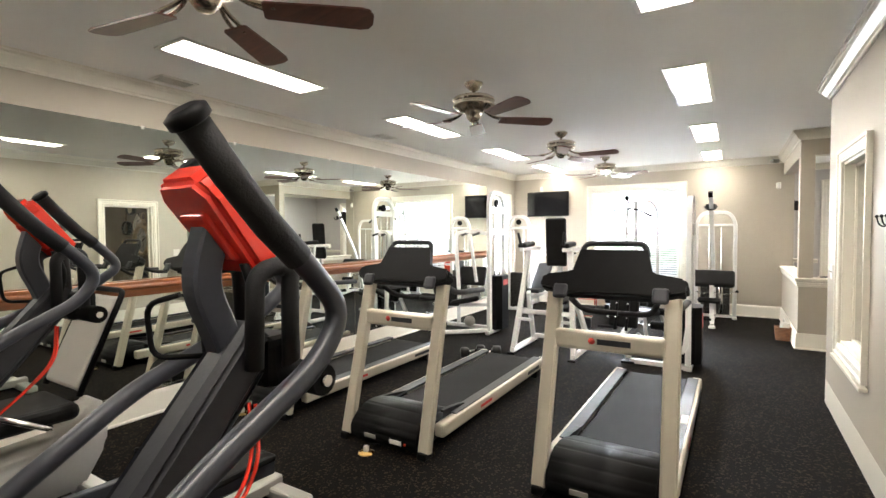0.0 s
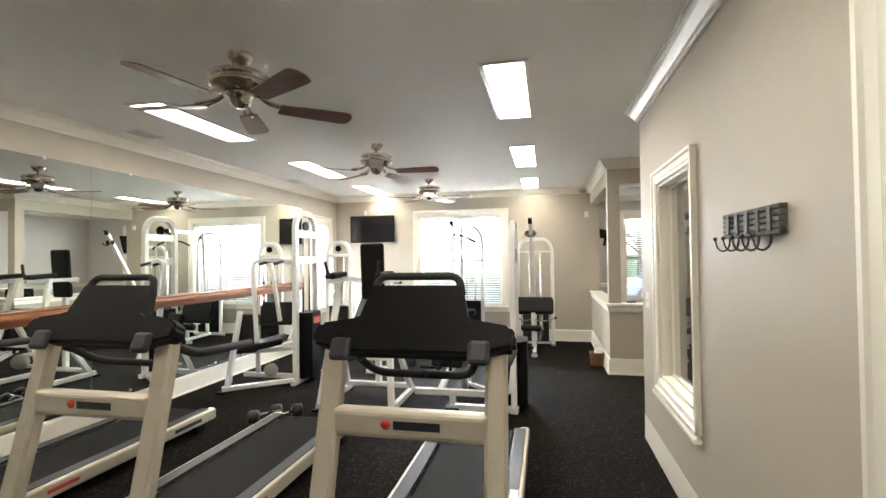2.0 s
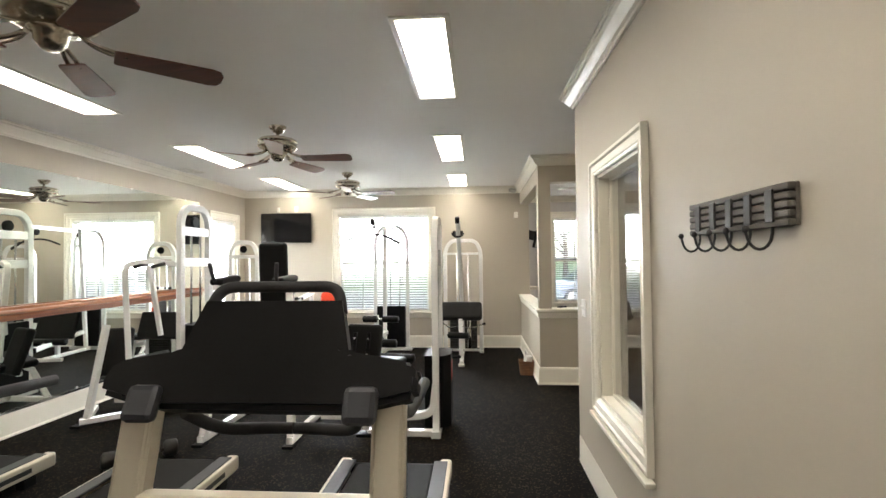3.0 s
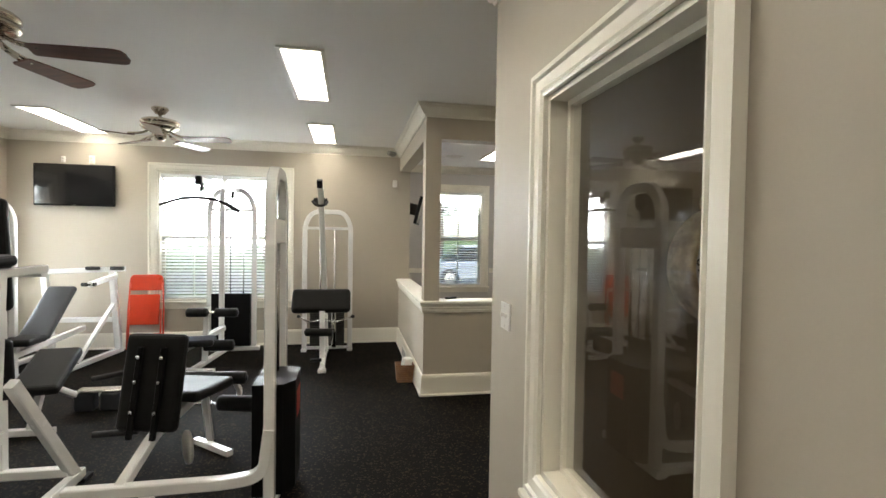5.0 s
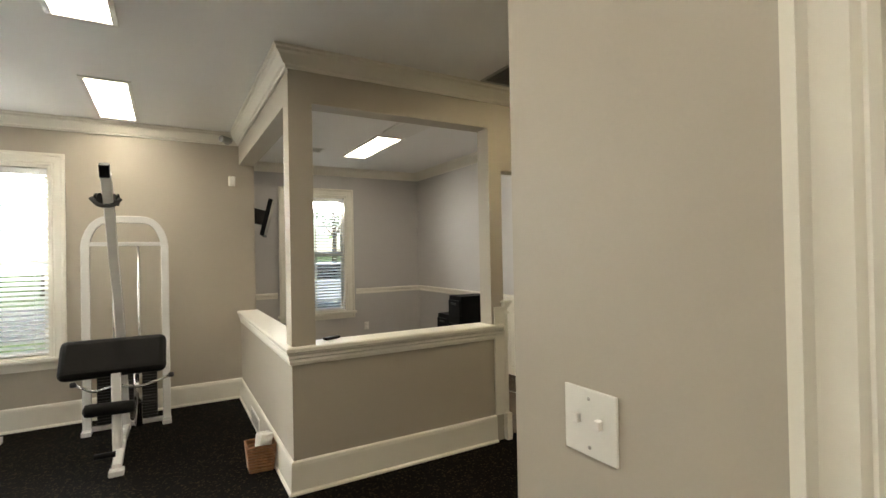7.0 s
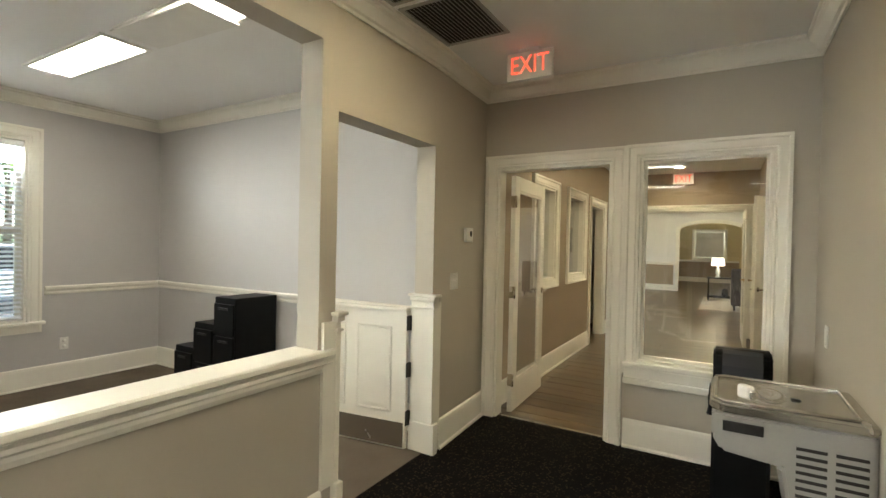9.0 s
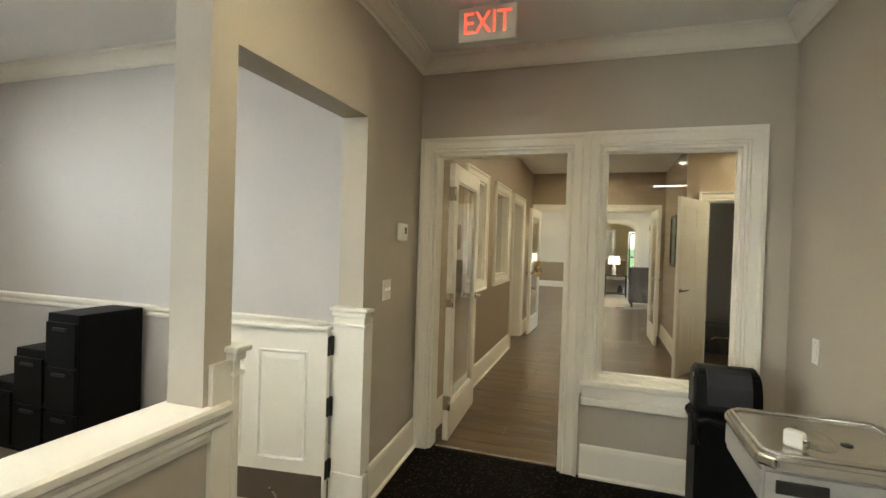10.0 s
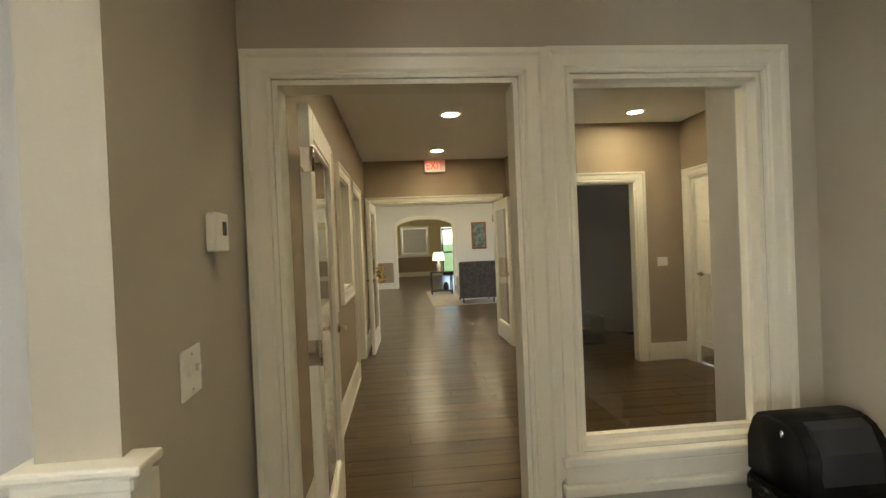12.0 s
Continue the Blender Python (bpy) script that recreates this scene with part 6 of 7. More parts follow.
def plate(name, label, m, w, h, kind, group=""):
    """A switch or socket plate; it faces -y before m."""
    p = thing(name, label, "switch" if kind == "switch" else "outlet", m, group)
    bm = bmesh.new()
    rbox(bm, -w / 2, w / 2, -0.007, -0.0005, -h / 2, h / 2, 0.0025, 2)
    part("plate", bm, WHITE_PLASTIC, p)
    n = 2 if kind in ("switch", "outlet") else 1
    for i in range(n):
        bm = bmesh.new()
        if kind == "switch":
            x = (i - 0.5) * w * 0.42
            rbox(bm, x - 0.006, x + 0.006, -0.018, -0.006, -0.004, 0.013, 0.002, 1)
            part("toggle", bm, WHITE_PLASTIC, p)
        elif kind == "outlet":
            z = (i - 0.5) * h * 0.45
            lathe(bm, [(0.016, 0), (0.016, 0.003), (0.001, 0.003)], 16, pose(0, -0.0065, z, 90))
            part("socket", bm, WHITE_PLASTIC, p)
        else:
            rbox(bm, -w * 0.28, w * 0.28, -0.010, -0.006, -h * 0.33, h * 0.33, 0.001, 1)
            part("rocker", bm, WHITE_PLASTIC, p)
    for z in (-h * 0.36, h * 0.36):
        bm = bmesh.new()
        lathe(bm, [(0.0035, 0), (0.0035, 0.001), (0.001, 0.0012)], 8, pose(0, -0.007, z, 90))
        part("screw", bm, GREY_METAL, p)


plate("light_switch", "white double toggle switch plate on the gym wall", pose(XR, 4.938, 1.14, 0, 0, -90), 0.118, 0.118, "switch")
plate("light_switch", "white double toggle switch plate beside the gateway", pose(3.515, PY0 + 0.0172, 1.145, 0, 0, 3.12), 0.118, 0.118, "switch")
plate("wall_plate", "white blank rocker plate above the fountain", pose(3.70, 5.15, 0.965, 0, 0, 180), 0.075, 0.118, "rocker")
plate("wall_outlet", "white wall outlet low on the gym wall", pose(XR, 3.10, 0.40, 0, 0, -90), 0.072, 0.115, "outlet")
plate("wall_outlet", "cream wall outlet low in the side room", pose(2.58, SY1, 0.38), 0.072, 0.115, "outlet")
plate("wall_plate", "white switch plate beside the restroom door", pose(7.50, 3.86, 1.12, 0, 0, -90), 0.12, 0.10, "switch")
plate("wall_outlet", "white wall outlet above the television", pose(-3.49, YF, 2.37), 0.05, 0.08, "outlet")
plate("wall_outlet", "white wall outlet above the television", pose(-3.176, YF, 2.38), 0.065, 0.10, "outlet")
th = thing("thermostat", "white wall thermostat with a small dark display", "thermostat", pose(3.725, PY0 + 0.0286, 1.487, 0, 0, 3.12))
bm = bmesh.new()
rbox(bm, -0.06, 0.06, -0.028, -0.001, -0.055, 0.055, 0.006)
part("housing", bm, WHITE_PLASTIC, th)
part("display", made(box, 0.0, 0.035, -0.0295, -0.0285, -0.01, 0.03), SCREEN, th)
ms = thing("motion_sensor", "small white wall sensor box beside the corner", "sensor", pose(0.60, YF, 2.215))
bm = bmesh.new()
rbox(bm, -0.032, 0.032, -0.045, -0.001, -0.05, 0.05, 0.012, 3)
part("housing", bm, WHITE_PLASTIC, ms)
bm = bmesh.new()
rbox(bm, -0.022, 0.022, -0.050, -0.044, -0.035, 0.005, 0.003)
part("lens", bm, PAPER, ms)
sc = thing("security_camera", "grey bullet security camera fixed under the crown", "camera", pose(0.56, YF - 0.10, 2.615))
bm = bmesh.new()
cyl(bm, (0.0, 0.085, 0.0), (0.0, 0.05, -0.0), 0.03, 16)
cyl(bm, (0.0, 0.06, 0.0), (-0.01, 0.0, 0.0), 0.012, 10)
part("mount", bm, GREY_METAL, sc)
bm = bmesh.new()
lathe(bm, [(0.02, -0.06), (0.032, -0.055), (0.034, 0.05), (0.026, 0.065)], 18, pose(-0.02, -0.01, 0.0, 90, 0, -50))
part("body", bm, GREY_METAL, sc)

# hook rack
hr = thing("hook_rack", "weathered grey wooden hook rack with five iron hooks", "coat rack")
bm = bmesh.new()
for i, z in enumerate((1.562, 1.583, 1.604, 1.625, 1.646)):
    rbox(bm, XR - 0.028, XR - 0.010, 2.722, 3.228, z - 0.009, z + 0.0085, 0.003, 1)
part("slat", bm, RUST_WOOD, hr)
bm = bmesh.new()
for y in (2.74, 2.97, 3.20):
    rbox(bm, XR - 0.011, XR - 0.001, y - 0.018, y + 0.018, 1.555, 1.655, 0.002, 1)
part("back_batten", bm, RUST_WOOD, hr)
for k in range(5):
    y = 2.79 + k * 0.093
    bm = bmesh.new()
    rbox(bm, XR - 0.033, XR - 0.027, y - 0.016, y + 0.016, 1.565, 1.645, 0.002, 1)
    part("metal_plate", bm, IRON, hr)
    bm = bmesh.new()
    pts = [(XR - 0.024, y, 1.57), (XR - 0.024, y, 1.54)] + [(XR - 0.024 - 0.021 * (1 - math.cos(math.pi * i / 8)), y + 0.004 * i, 1.535 - 0.034 * math.sin(math.pi * i / 8)) for i in range(1, 9)]
    pts.append((XR - 0.068, y + 0.035, 1.547))
    tube(bm, pts, 0.0038, 8)
    hk = part("hook", bm, IRON, hr)
    bm = bmesh.new()
    lathe(bm, [(0.001, -0.009), (0.006, -0.007), (0.009, 0), (0.006, 0.007), (0.001, 0.009)], 12, pose(XR - 0.068, y + 0.035, 1.552))
    part("ball", bm, IRON, hk)


def grille(label, x0, x1, y0, y1, z, n, material, along="x"):
    v = thing("ceiling_vent", label, "vent")
    bm = bmesh.new()
    for q in ((x0, x1, y0, y0 + 0.025), (x0, x1, y1 - 0.025, y1), (x0, x0 + 0.025, y0 + 0.025, y1 - 0.025), (x1 - 0.025, x1, y0 + 0.025, y1 - 0.025)):
        rbox(bm, *q, z - 0.010, z - 0.001, 0.003, 1)
    part("frame", bm, material, v)
    # flat dark sheet stands in for the shaded duct behind the slats
    part("duct_shade", made(box, x0 + 0.02, x1 - 0.02, y0 + 0.02, y1 - 0.02, z - 0.003, z - 0.0015), DARK, v)
    me = None
    for i in range(n):
        t = (i + 0.5) / n
        if me is None:
            bm = bmesh.new()
            if along == "x":
                rbox(bm, x0 + 0.025, x1 - 0.025, -0.006, 0.006, -0.001, 0.001, 0.0006, 1, pose(0, 0, 0, 35))
            else:
                rbox(bm, -0.006, 0.006, y0 + 0.025, y1 - 0.025, -0.001, 0.001, 0.0006, 1, pose(0, 0, 0, 0, 35))
            ob = part("slat", bm, material, v)
            me = ob.data
        else:
            ob = new("slat", me)
            ob.parent = v
        ob.location = (0, y0 + 0.025 + (y1 - y0 - 0.05) * t, z - 0.009) if along == "x" else (x0 + 0.025 + (x1 - x0 - 0.05) * t, 0, z - 0.009)


for y in (2.13, 4.80, 7.66, 0.0):
    grille("white slatted ceiling vent", -3.93, -3.73, y - 0.15, y + 0.15, H, 9, WHITE_PLASTIC, "y")
grille("white slatted ceiling vent in the side room", 1.35, 1.65, 9.9, 10.1, H, 9, WHITE_PLASTIC)
grille("dark slatted return air grille in the ceiling", 2.02, 2.56, 6.77, 7.205, H, 16, GREY_METAL)
grille("dark slatted return air grille in the ceiling", 2.60, 3.15, 6.77, 7.205, H, 16, GREY_METAL)
ap = thing("ceiling_hatch", "white ceiling access panel hanging slightly open", "hatch")
part("panel", made(box, -0.15, 0.15, -0.42, 0.42, -0.012, -0.002, pose(2.12, 8.52, H - 0.012, 1.5)), WHITE_PLASTIC, ap)
fv = thing("floor_register", "white slotted wall register in the skirting", "vent")
part("frame", made(box, XR - 0.04, XR - 0.033, 8.35, 8.75, 0.03, 0.15), WHITE_PLASTIC, fv)
for k in range(9):
    part("slot", made(box, XR - 0.0415, XR - 0.0402, 8.37 + k * 0.041, 8.395 + k * 0.041, 0.045, 0.135), GREY_METAL, fv)


RED_GLOW = glow("exit_letters", (1.0, 0.085, 0.04), 0.24)


def exit_sign(label, m):
    x = thing("exit_sign", label, "exit sign", m)
    bm = bmesh.new()
    rbox(bm, -0.155, 0.155, -0.022, 0.022, -0.20, -0.018, 0.006)
    part("housing", bm, WHITE_PLASTIC, x)
    bm = bmesh.new()
    rbox(bm, -0.07, 0.07, -0.03, 0.03, -0.018, -0.001, 0.004)
    part("canopy", bm, WHITE_PLASTIC, x)
    for s, a in ((-1, 0), (1, 180)):
        text_mesh("EXIT", 0.165, RED_GLOW, x, pose(0, s * 0.0232, -0.109, 90, 0, a) @ Matrix.Diagonal((0.78, 1, 1, 1)))


exit_sign("white exit sign with lit red letters on the ceiling", pose(3.45, 6.752, H, 0, 0, -90))
exit_sign("white exit sign with lit red letters over double doors", pose(9.45, 6.26, H, 0, 0, -90))


# ---- vestibule things ----
df = thing("drinking_fountain", "stainless and grey wall drinking fountain with a white spout", "drinking fountain", Matrix(((1, 0, 0, 0.24), (0, 0.96, 0, 5.152 * 0.04), (0, 0, 1, -0.065), (0, 0, 0, 1))))
bm = bmesh.new()
prism(bm, [(2.40, 5.152), (2.40, 5.645), (2.435, 5.69), (2.835, 5.69), (2.87, 5.645), (2.87, 5.152)], 0.845, 0.885, "z")
bmesh.ops.recalc_face_normals(bm, faces=bm.faces)
bmesh.ops.bevel(bm, geom=bm.edges[:], offset=0.010, segments=3, affect="EDGES")
top = part("basin_top", bm, STEEL, df)
bm = bmesh.new()
outer = [(2.425, 5.20), (2.425, 5.635), (2.455, 5.668), (2.815, 5.668), (2.845, 5.635), (2.845, 5.20)]
tube(bm, [(x, y, 0.888) for x, y in outer], 0.008, 8, closed=True)
part("raised_rim", bm, STEEL, top)
bm = bmesh.new()
lathe(bm, [(0.075, 0.0), (0.070, 0.004), (0.05, 0.0065), (0.02, 0.0015), (0.001, 0.001)], 24, pose(2.62, 5.47, 0.8855) @ Matrix.Diagonal((1.5, 0.8, 1, 1)), False)
part("bowl", bm, STEEL, top)
bm = bmesh.new()
lathe(bm, [(0.018, 0.0), (0.018, 0.003), (0.002, 0.004)], 14, pose(2.60, 5.38, 0.886))
part("drain", bm, IRON, top)
bm = bmesh.new()
rbox(bm, -0.018, 0.018, -0.03, 0.03, 0.0, 0.055, 0.012, 3, pose(2.51, 5.56, 0.886, 0, 0, -40))
part("spout_guard", bm, WHITE_PLASTIC, df)
bm = bmesh.new()
rbox(bm, -0.014, 0.014, -0.040, -0.022, 0.005, 0.04, 0.006, 2, pose(2.51, 5.56, 0.886, 0, 0, -40))
part("spout", bm, CHROME, df)
bm = bmesh.new()
prism(bm, [(5.153, 0.845), (5.68, 0.845), (5.68, 0.745), (5.645, 0.69), (5.44, 0.67), (5.40, 0.40), (5.153, 0.36)], 2.415, 2.855, "x")
bmesh.ops.recalc_face_normals(bm, faces=bm.faces)
bmesh.ops.bevel(bm, geom=bm.edges[:], offset=0.012, segments=2, affect="EDGES")
cabf = part("cabinet", bm, GREY_METAL, df)
for x0 in (2.413,):
    bm = bmesh.new()
    rbox(bm, 2.404, 2.4145, 5.50, 5.64, 0.775, 0.815, 0.003)
    part("push_bar", bm, IRON, df)
# dark strips on the cabinet face imitate shade inside the vent slots
for r in range(11):
    for y0 in (5.18, 5.30):
        part("louvre_shade", made(box, 2.4125, 2.4148, y0, y0 + 0.095, 0.46 + r * 0.029, 0.472 + r * 0.029), DARK, cabf)

bn = thing("waste_bin", "black domed waste bin with a liner, in the corner", "waste bin", pose(3.71, 5.53, 0) @ Matrix.Diagonal((0.62, 0.64, 1.03, 1)))
bm = bmesh.new()
prism(bm, [(-0.20, -0.19), (-0.17, -0.22), (0.17, -0.22), (0.20, -0.19), (0.20, 0.19), (0.17, 0.22), (-0.17, 0.22), (-0.20, 0.19)], 0.0, 0.60, "z")
part("bin_body", bm, BLACK_PLASTIC, bn)
bm = bmesh.new()
dome = [(-0.205, 0.60), (-0.205, 0.66), (-0.19, 0.74), (-0.14, 0.80), (-0.06, 0.825), (0.06, 0.825), (0.15, 0.80), (0.20, 0.73), (0.205, 0.60)]
prism(bm, dome, -0.22, 0.22, "y")
bmesh.ops.recalc_face_normals(bm, faces=bm.faces)
bmesh.ops.bevel(bm, geom=bm.edges[:], offset=0.016, segments=3, affect="EDGES")
lid = part("lid", bm, BLACK_PLASTIC, bn, smooth=True)
bm = bmesh.new()
prism(bm, [(-0.21, 0.66), (-0.197, 0.745), (-0.147, 0.806), (-0.10, 0.822), (-0.11, 0.80), (-0.19, 0.70)], -0.15, 0.15, "y")
part("flap", bm, GREY_PLASTIC, lid)
for s in (-1, 1):
    bm = bmesh.new()
    lathe(bm, [(0.012, 0), (0.012, 0.006), (0.004, 0.008)], 10, pose(-0.06, s * 0.222, 0.78, -90 * s))
    part("rivet", bm, CHROME, bn)
bm = bmesh.new()
random.seed(7)
ring = []
for k in range(40):
    a = 2 * math.pi * k / 40
    ring.append((0.218 * max(-1, min(1, 1.25 * math.cos(a))), 0.235 * max(-1, min(1, 1.25 * math.sin(a))), 0.585 + random.uniform(-0.02, 0.015)))
tube(bm, ring, 0.016, 6, closed=True)
lathe(bm, [(0.006, 0), (0.026, -0.03), (0.02, -0.09), (0.035, -0.13)], 8, pose(-0.21, 0.23, 0.60))
part("liner", bm, VINYL, bn)

for k, (y0, h, drawers) in enumerate(((9.115, 0.92, 3), (9.405, 0.675, 2), (9.695, 0.436, 1))):
    fc = thing("file_cabinet", ("tall", "medium", "low")[k] + " black steel file cabinet against the side room wall", "cabinet", group="stepped file cabinets")
    bm = bmesh.new()
    rbox(bm, 3.015, SX1 - 0.035, y0, y0 + 0.28, 0.004, h, 0.006)
    part("body", bm, BLACK_PLASTIC, fc)
    for i in range(drawers):
        z0 = 0.04 + (h - 0.08) * i / drawers
        z1 = 0.04 + (h - 0.08) * (i + 1) / drawers - 0.012
        bm = bmesh.new()
        rbox(bm, 2.997, 3.014, y0 + 0.010, y0 + 0.270, z0, z1, 0.004)
        dr = part("drawer", bm, BLACK_PLASTIC, fc)
        bm = bmesh.new()
        rbox(bm, 2.985, 2.998, y0 + 0.08, y0 + 0.20, z1 - 0.05, z1 - 0.03, 0.004)
        part("pull", bm, IRON, dr)

wb = thing("wicker_basket", "square brown wicker basket on the floor by the half wall", "basket", pose(0.555, 7.80, 0))
bm = bmesh.new()
for i in range(9):
    z = 0.008 + i * 0.02
    k = 0.072 + 0.0018 * i
    tube(bm, curve_pts([(-k, -k, z), (k, -k, z), (k, k, z), (-k, k, z)], 3, 0.02)[1:] + [(-k, -k + 0.02, z)], 0.0105, 6, closed=True)
part("weave", bm, WICKER, wb)
part("base", made(box, -0.07, 0.07, -0.07, 0.07, 0.002, 0.012), WICKER, wb)
wp = thing("wipes_packet", "crumpled white packet of wipes standing in the basket", "packet", pose(0.555, 7.80, 0.013))
bm = bmesh.new()
rbox(bm, -0.05, 0.05, -0.035, 0.035, 0.0, 0.23, 0.016, 3, pose(0, 0, 0, 5, 6, 20))
random.seed(9)
for v in bm.verts:
    v.co += Vector((random.uniform(-1, 1), random.uniform(-1, 1), random.uniform(-1, 1))) * 0.005
part("bag", bm, PAPER, wp)
rm = thing("remote_control", "small black remote control lying on the counter cap", "remote control", pose(0.955, 7.44, 0.8885, 0, 0, 25))
bm = bmesh.new()
rbox(bm, -0.06, 0.06, -0.02, 0.02, 0, 0.018, 0.006)
part("body", bm, BLACK_PLASTIC, rm)


# ---- clocks ----
CREAM = surface("aged_cream_dial", (0.60, 0.54, 0.42), 0.6, scale=9, vary=0.18, fine=40, bump=0.1)
GREY_DIAL = surface("grey_dial", (0.42, 0.41, 0.40), 0.6, scale=9, vary=0.1, fine=40, bump=0.05)
RUSTY = surface("rusty_cream_rim", (0.42, 0.33, 0.20), 0.6, scale=14, vary=0.5, fine=60, bump=0.4)
BRONZE = surface("dark_bronze", (0.10, 0.065, 0.035), 0.35, metal=0.7, scale=9, vary=0.3, fine=70, bump=0.2)
DARK_TEAL = surface("dark_teal_wood", (0.03, 0.042, 0.042), 0.5, scale=9, vary=0.3, fine=70, bump=0.2)


def clock(label, x, z, r, depth, rim, dial, numerals, sides=40, squash=1.0, hour=300, minute=180, ring=None, small=False):
    """A wall clock on the vestibule's back wall, facing -y."""
    c = thing("wall_clock", label, "clock", pose(x, 5.017, z) @ Matrix.Diagonal((squash, 1, 1, 1)), "clocks on the brown wall")
    q = pose(0, 0, 0, 90)
    bm = bmesh.new()
    lathe(bm, [(r * 0.98, 0.001), (r, depth * 0.2), (r, depth * 0.8), (r * 0.95, depth), (r * 0.86, depth), (r * 0.83, depth * 0.72), (r * 0.83, 0.001), (r * 0.98, 0.001)], sides, q, False)
    part("rim", bm, rim, c)
    bm = bmesh.new()
    lathe(bm, [(r * 0.835, 0.004), (r * 0.835, depth * 0.6), (0.001, depth * 0.6)], 40, q)
    part("dial", bm, dial, c)
    y = -depth * 0.6 - 0.0015
    n = ["12", "1", "2", "3", "4", "5", "6", "7", "8", "9", "10", "11"]
    rom = ["XII", "I", "II", "III", "IIII", "V", "VI", "VII", "VIII", "IX", "X", "XI"]
    for i in range(12):
        a = radians(90 - 30 * i)
        px, pz = 0.62 * r * math.cos(a), 0.62 * r * math.sin(a)
        if numerals == "arabic":
            text_mesh(n[i], r * 0.30, INK, c, pose(px, y, pz, 90), "numeral", 0.0006)
        elif numerals == "roman":
            text_mesh(rom[i], r * 0.24, INK, c, pose(px, y, pz, 90) @ pose(0, 0, 0, 0, 0, -30 * i), "numeral", 0.0006)
        else:
            bm = bmesh.new()
            box(bm, -r * 0.02, r * 0.02, y - 0.0006, y, r * 0.62, r * 0.74, pose(0, 0, 0, 0, 30 * i))
            part("hour_mark", bm, INK, c)
    if numerals == "arabic":
        bm = bmesh.new()
        for i in range(60):
            if i % 5:
                box(bm, -r * 0.012, r * 0.012, y - 0.0006, y, r * 0.755, r * 0.80, pose(0, 0, 0, 0, 6 * i))
        part("minute_track", bm, INK, c)
        part("marking", made(box, -r * 0.2, r * 0.2, y - 0.0006, y, r * 0.20, r * 0.25), INK, c)
    for ang, ln, w, nm in ((hour, 0.40, 0.05, "hour_hand"), (minute, 0.52, 0.035, "minute_hand")):
        bm = bmesh.new()
        box(bm, -r * w, r * w, y - 0.006, y - 0.004, -r * 0.1, r * ln * 0.75, pose(0, 0, 0, 0, ang))
        box(bm, -r * w * 1.8, r * w * 1.8, y - 0.006, y - 0.004, r * ln * 0.72, r * ln * 0.84, pose(0, 0, 0, 0, ang))
        box(bm, -r * w * 0.6, r * w * 0.6, y - 0.006, y - 0.004, r * ln * 0.84, r * ln, pose(0, 0, 0, 0, ang))
        part(nm, bm, INK, c)
    if ring:
        rr, mat = ring
        bm = bmesh.new()
        rbox(bm, -r * 0.42, r * 0.42, -depth, -0.002, r * 0.92, r * 1.12, 0.006)
        lathe(bm, [(rr * 0.55, 0), (rr * 0.4, rr * 0.35), (rr * 0.2, rr * 0.5), (rr * 0.3, rr * 0.7), (rr * 0.08, rr * 0.95)], 14, pose(0, -depth / 2, r * 1.12))
        part("crown_piece", bm, rim, c)
        bm = bmesh.new()
        cz = r * 1.12 + rr * 1.15
        tube(bm, [(rr * 0.85 * math.cos(2 * math.pi * i / 24), -depth / 2, cz + rr * math.sin(2 * math.pi * i / 24)) for i in range(24)], rr * 0.08, 8, closed=True)
        part("hanging_ring", bm, mat, c)
    return c


clock("large round clock with a rusty cream rim and black numerals", 1.80, 1.365, 0.295, 0.16, RUSTY, GREY_DIAL, "arabic", ring=(0.10, RUSTY))
clock("oval bronze wall clock with a cream dial", 1.845, 2.105, 0.135, 0.06, BRONZE, CREAM, "marks", squash=0.9, hour=300, minute=60)
clock("cream pocket-watch style clock with roman numerals", 2.165, 1.655, 0.165, 0.03, CREAM, CREAM, "roman", hour=30, minute=0, ring=(0.055, IRON))
clock("octagonal dark teal wall clock", 2.375, 2.02, 0.155, 0.07, DARK_TEAL, CREAM, "marks", sides=8, hour=60, minute=300)
clock("round black wall clock with a bronze dial", 2.53, 1.61, 0.14, 0.09, BLACK_PLASTIC, BRONZE, "marks", hour=100, minute=20)
sb = thing("sunburst_mirror", "gilt sunburst ornament of thin rods on the brown wall", "ornament", pose(2.72, 5.017, 1.21))
for k in range(36):
    a = 2 * math.pi * k / 36
    bm = bmesh.new()
    L = 0.17 if k % 2 else 0.15
    cyl(bm, (0.06 * math.cos(a), -0.015, 0.06 * math.sin(a)), (L * math.cos(a), -0.015, L * math.sin(a)), 0.004, 6)
    part("ray", bm, BRASS, sb)
bm = bmesh.new()
lathe(bm, [(0.065, 0.001), (0.065, 0.02), (0.055, 0.024), (0.001, 0.022)], 24, pose(0, 0, 0, 90))
part("disc", bm, BRASS, sb)
sg = thing("wall_sign", "dark framed tall sign with cream scrolled strokes", "sign", pose(2.70, 5.017, 1.93))
bm = bmesh.new()
rbox(bm, -0.09, 0.09, -0.02, -0.001, -0.17, 0.17, 0.004)
part("board", bm, BRONZE, sg)
for i in range(5):
    bm = bmesh.new()
    tube(bm, [(0.05 * math.cos(k * 0.7), -0.022, -0.13 + i * 0.065 + 0.02 * math.sin(k * 0.7)) for k in range(8)], 0.004, 6)
    part("stroke", bm, CREAM, sg)


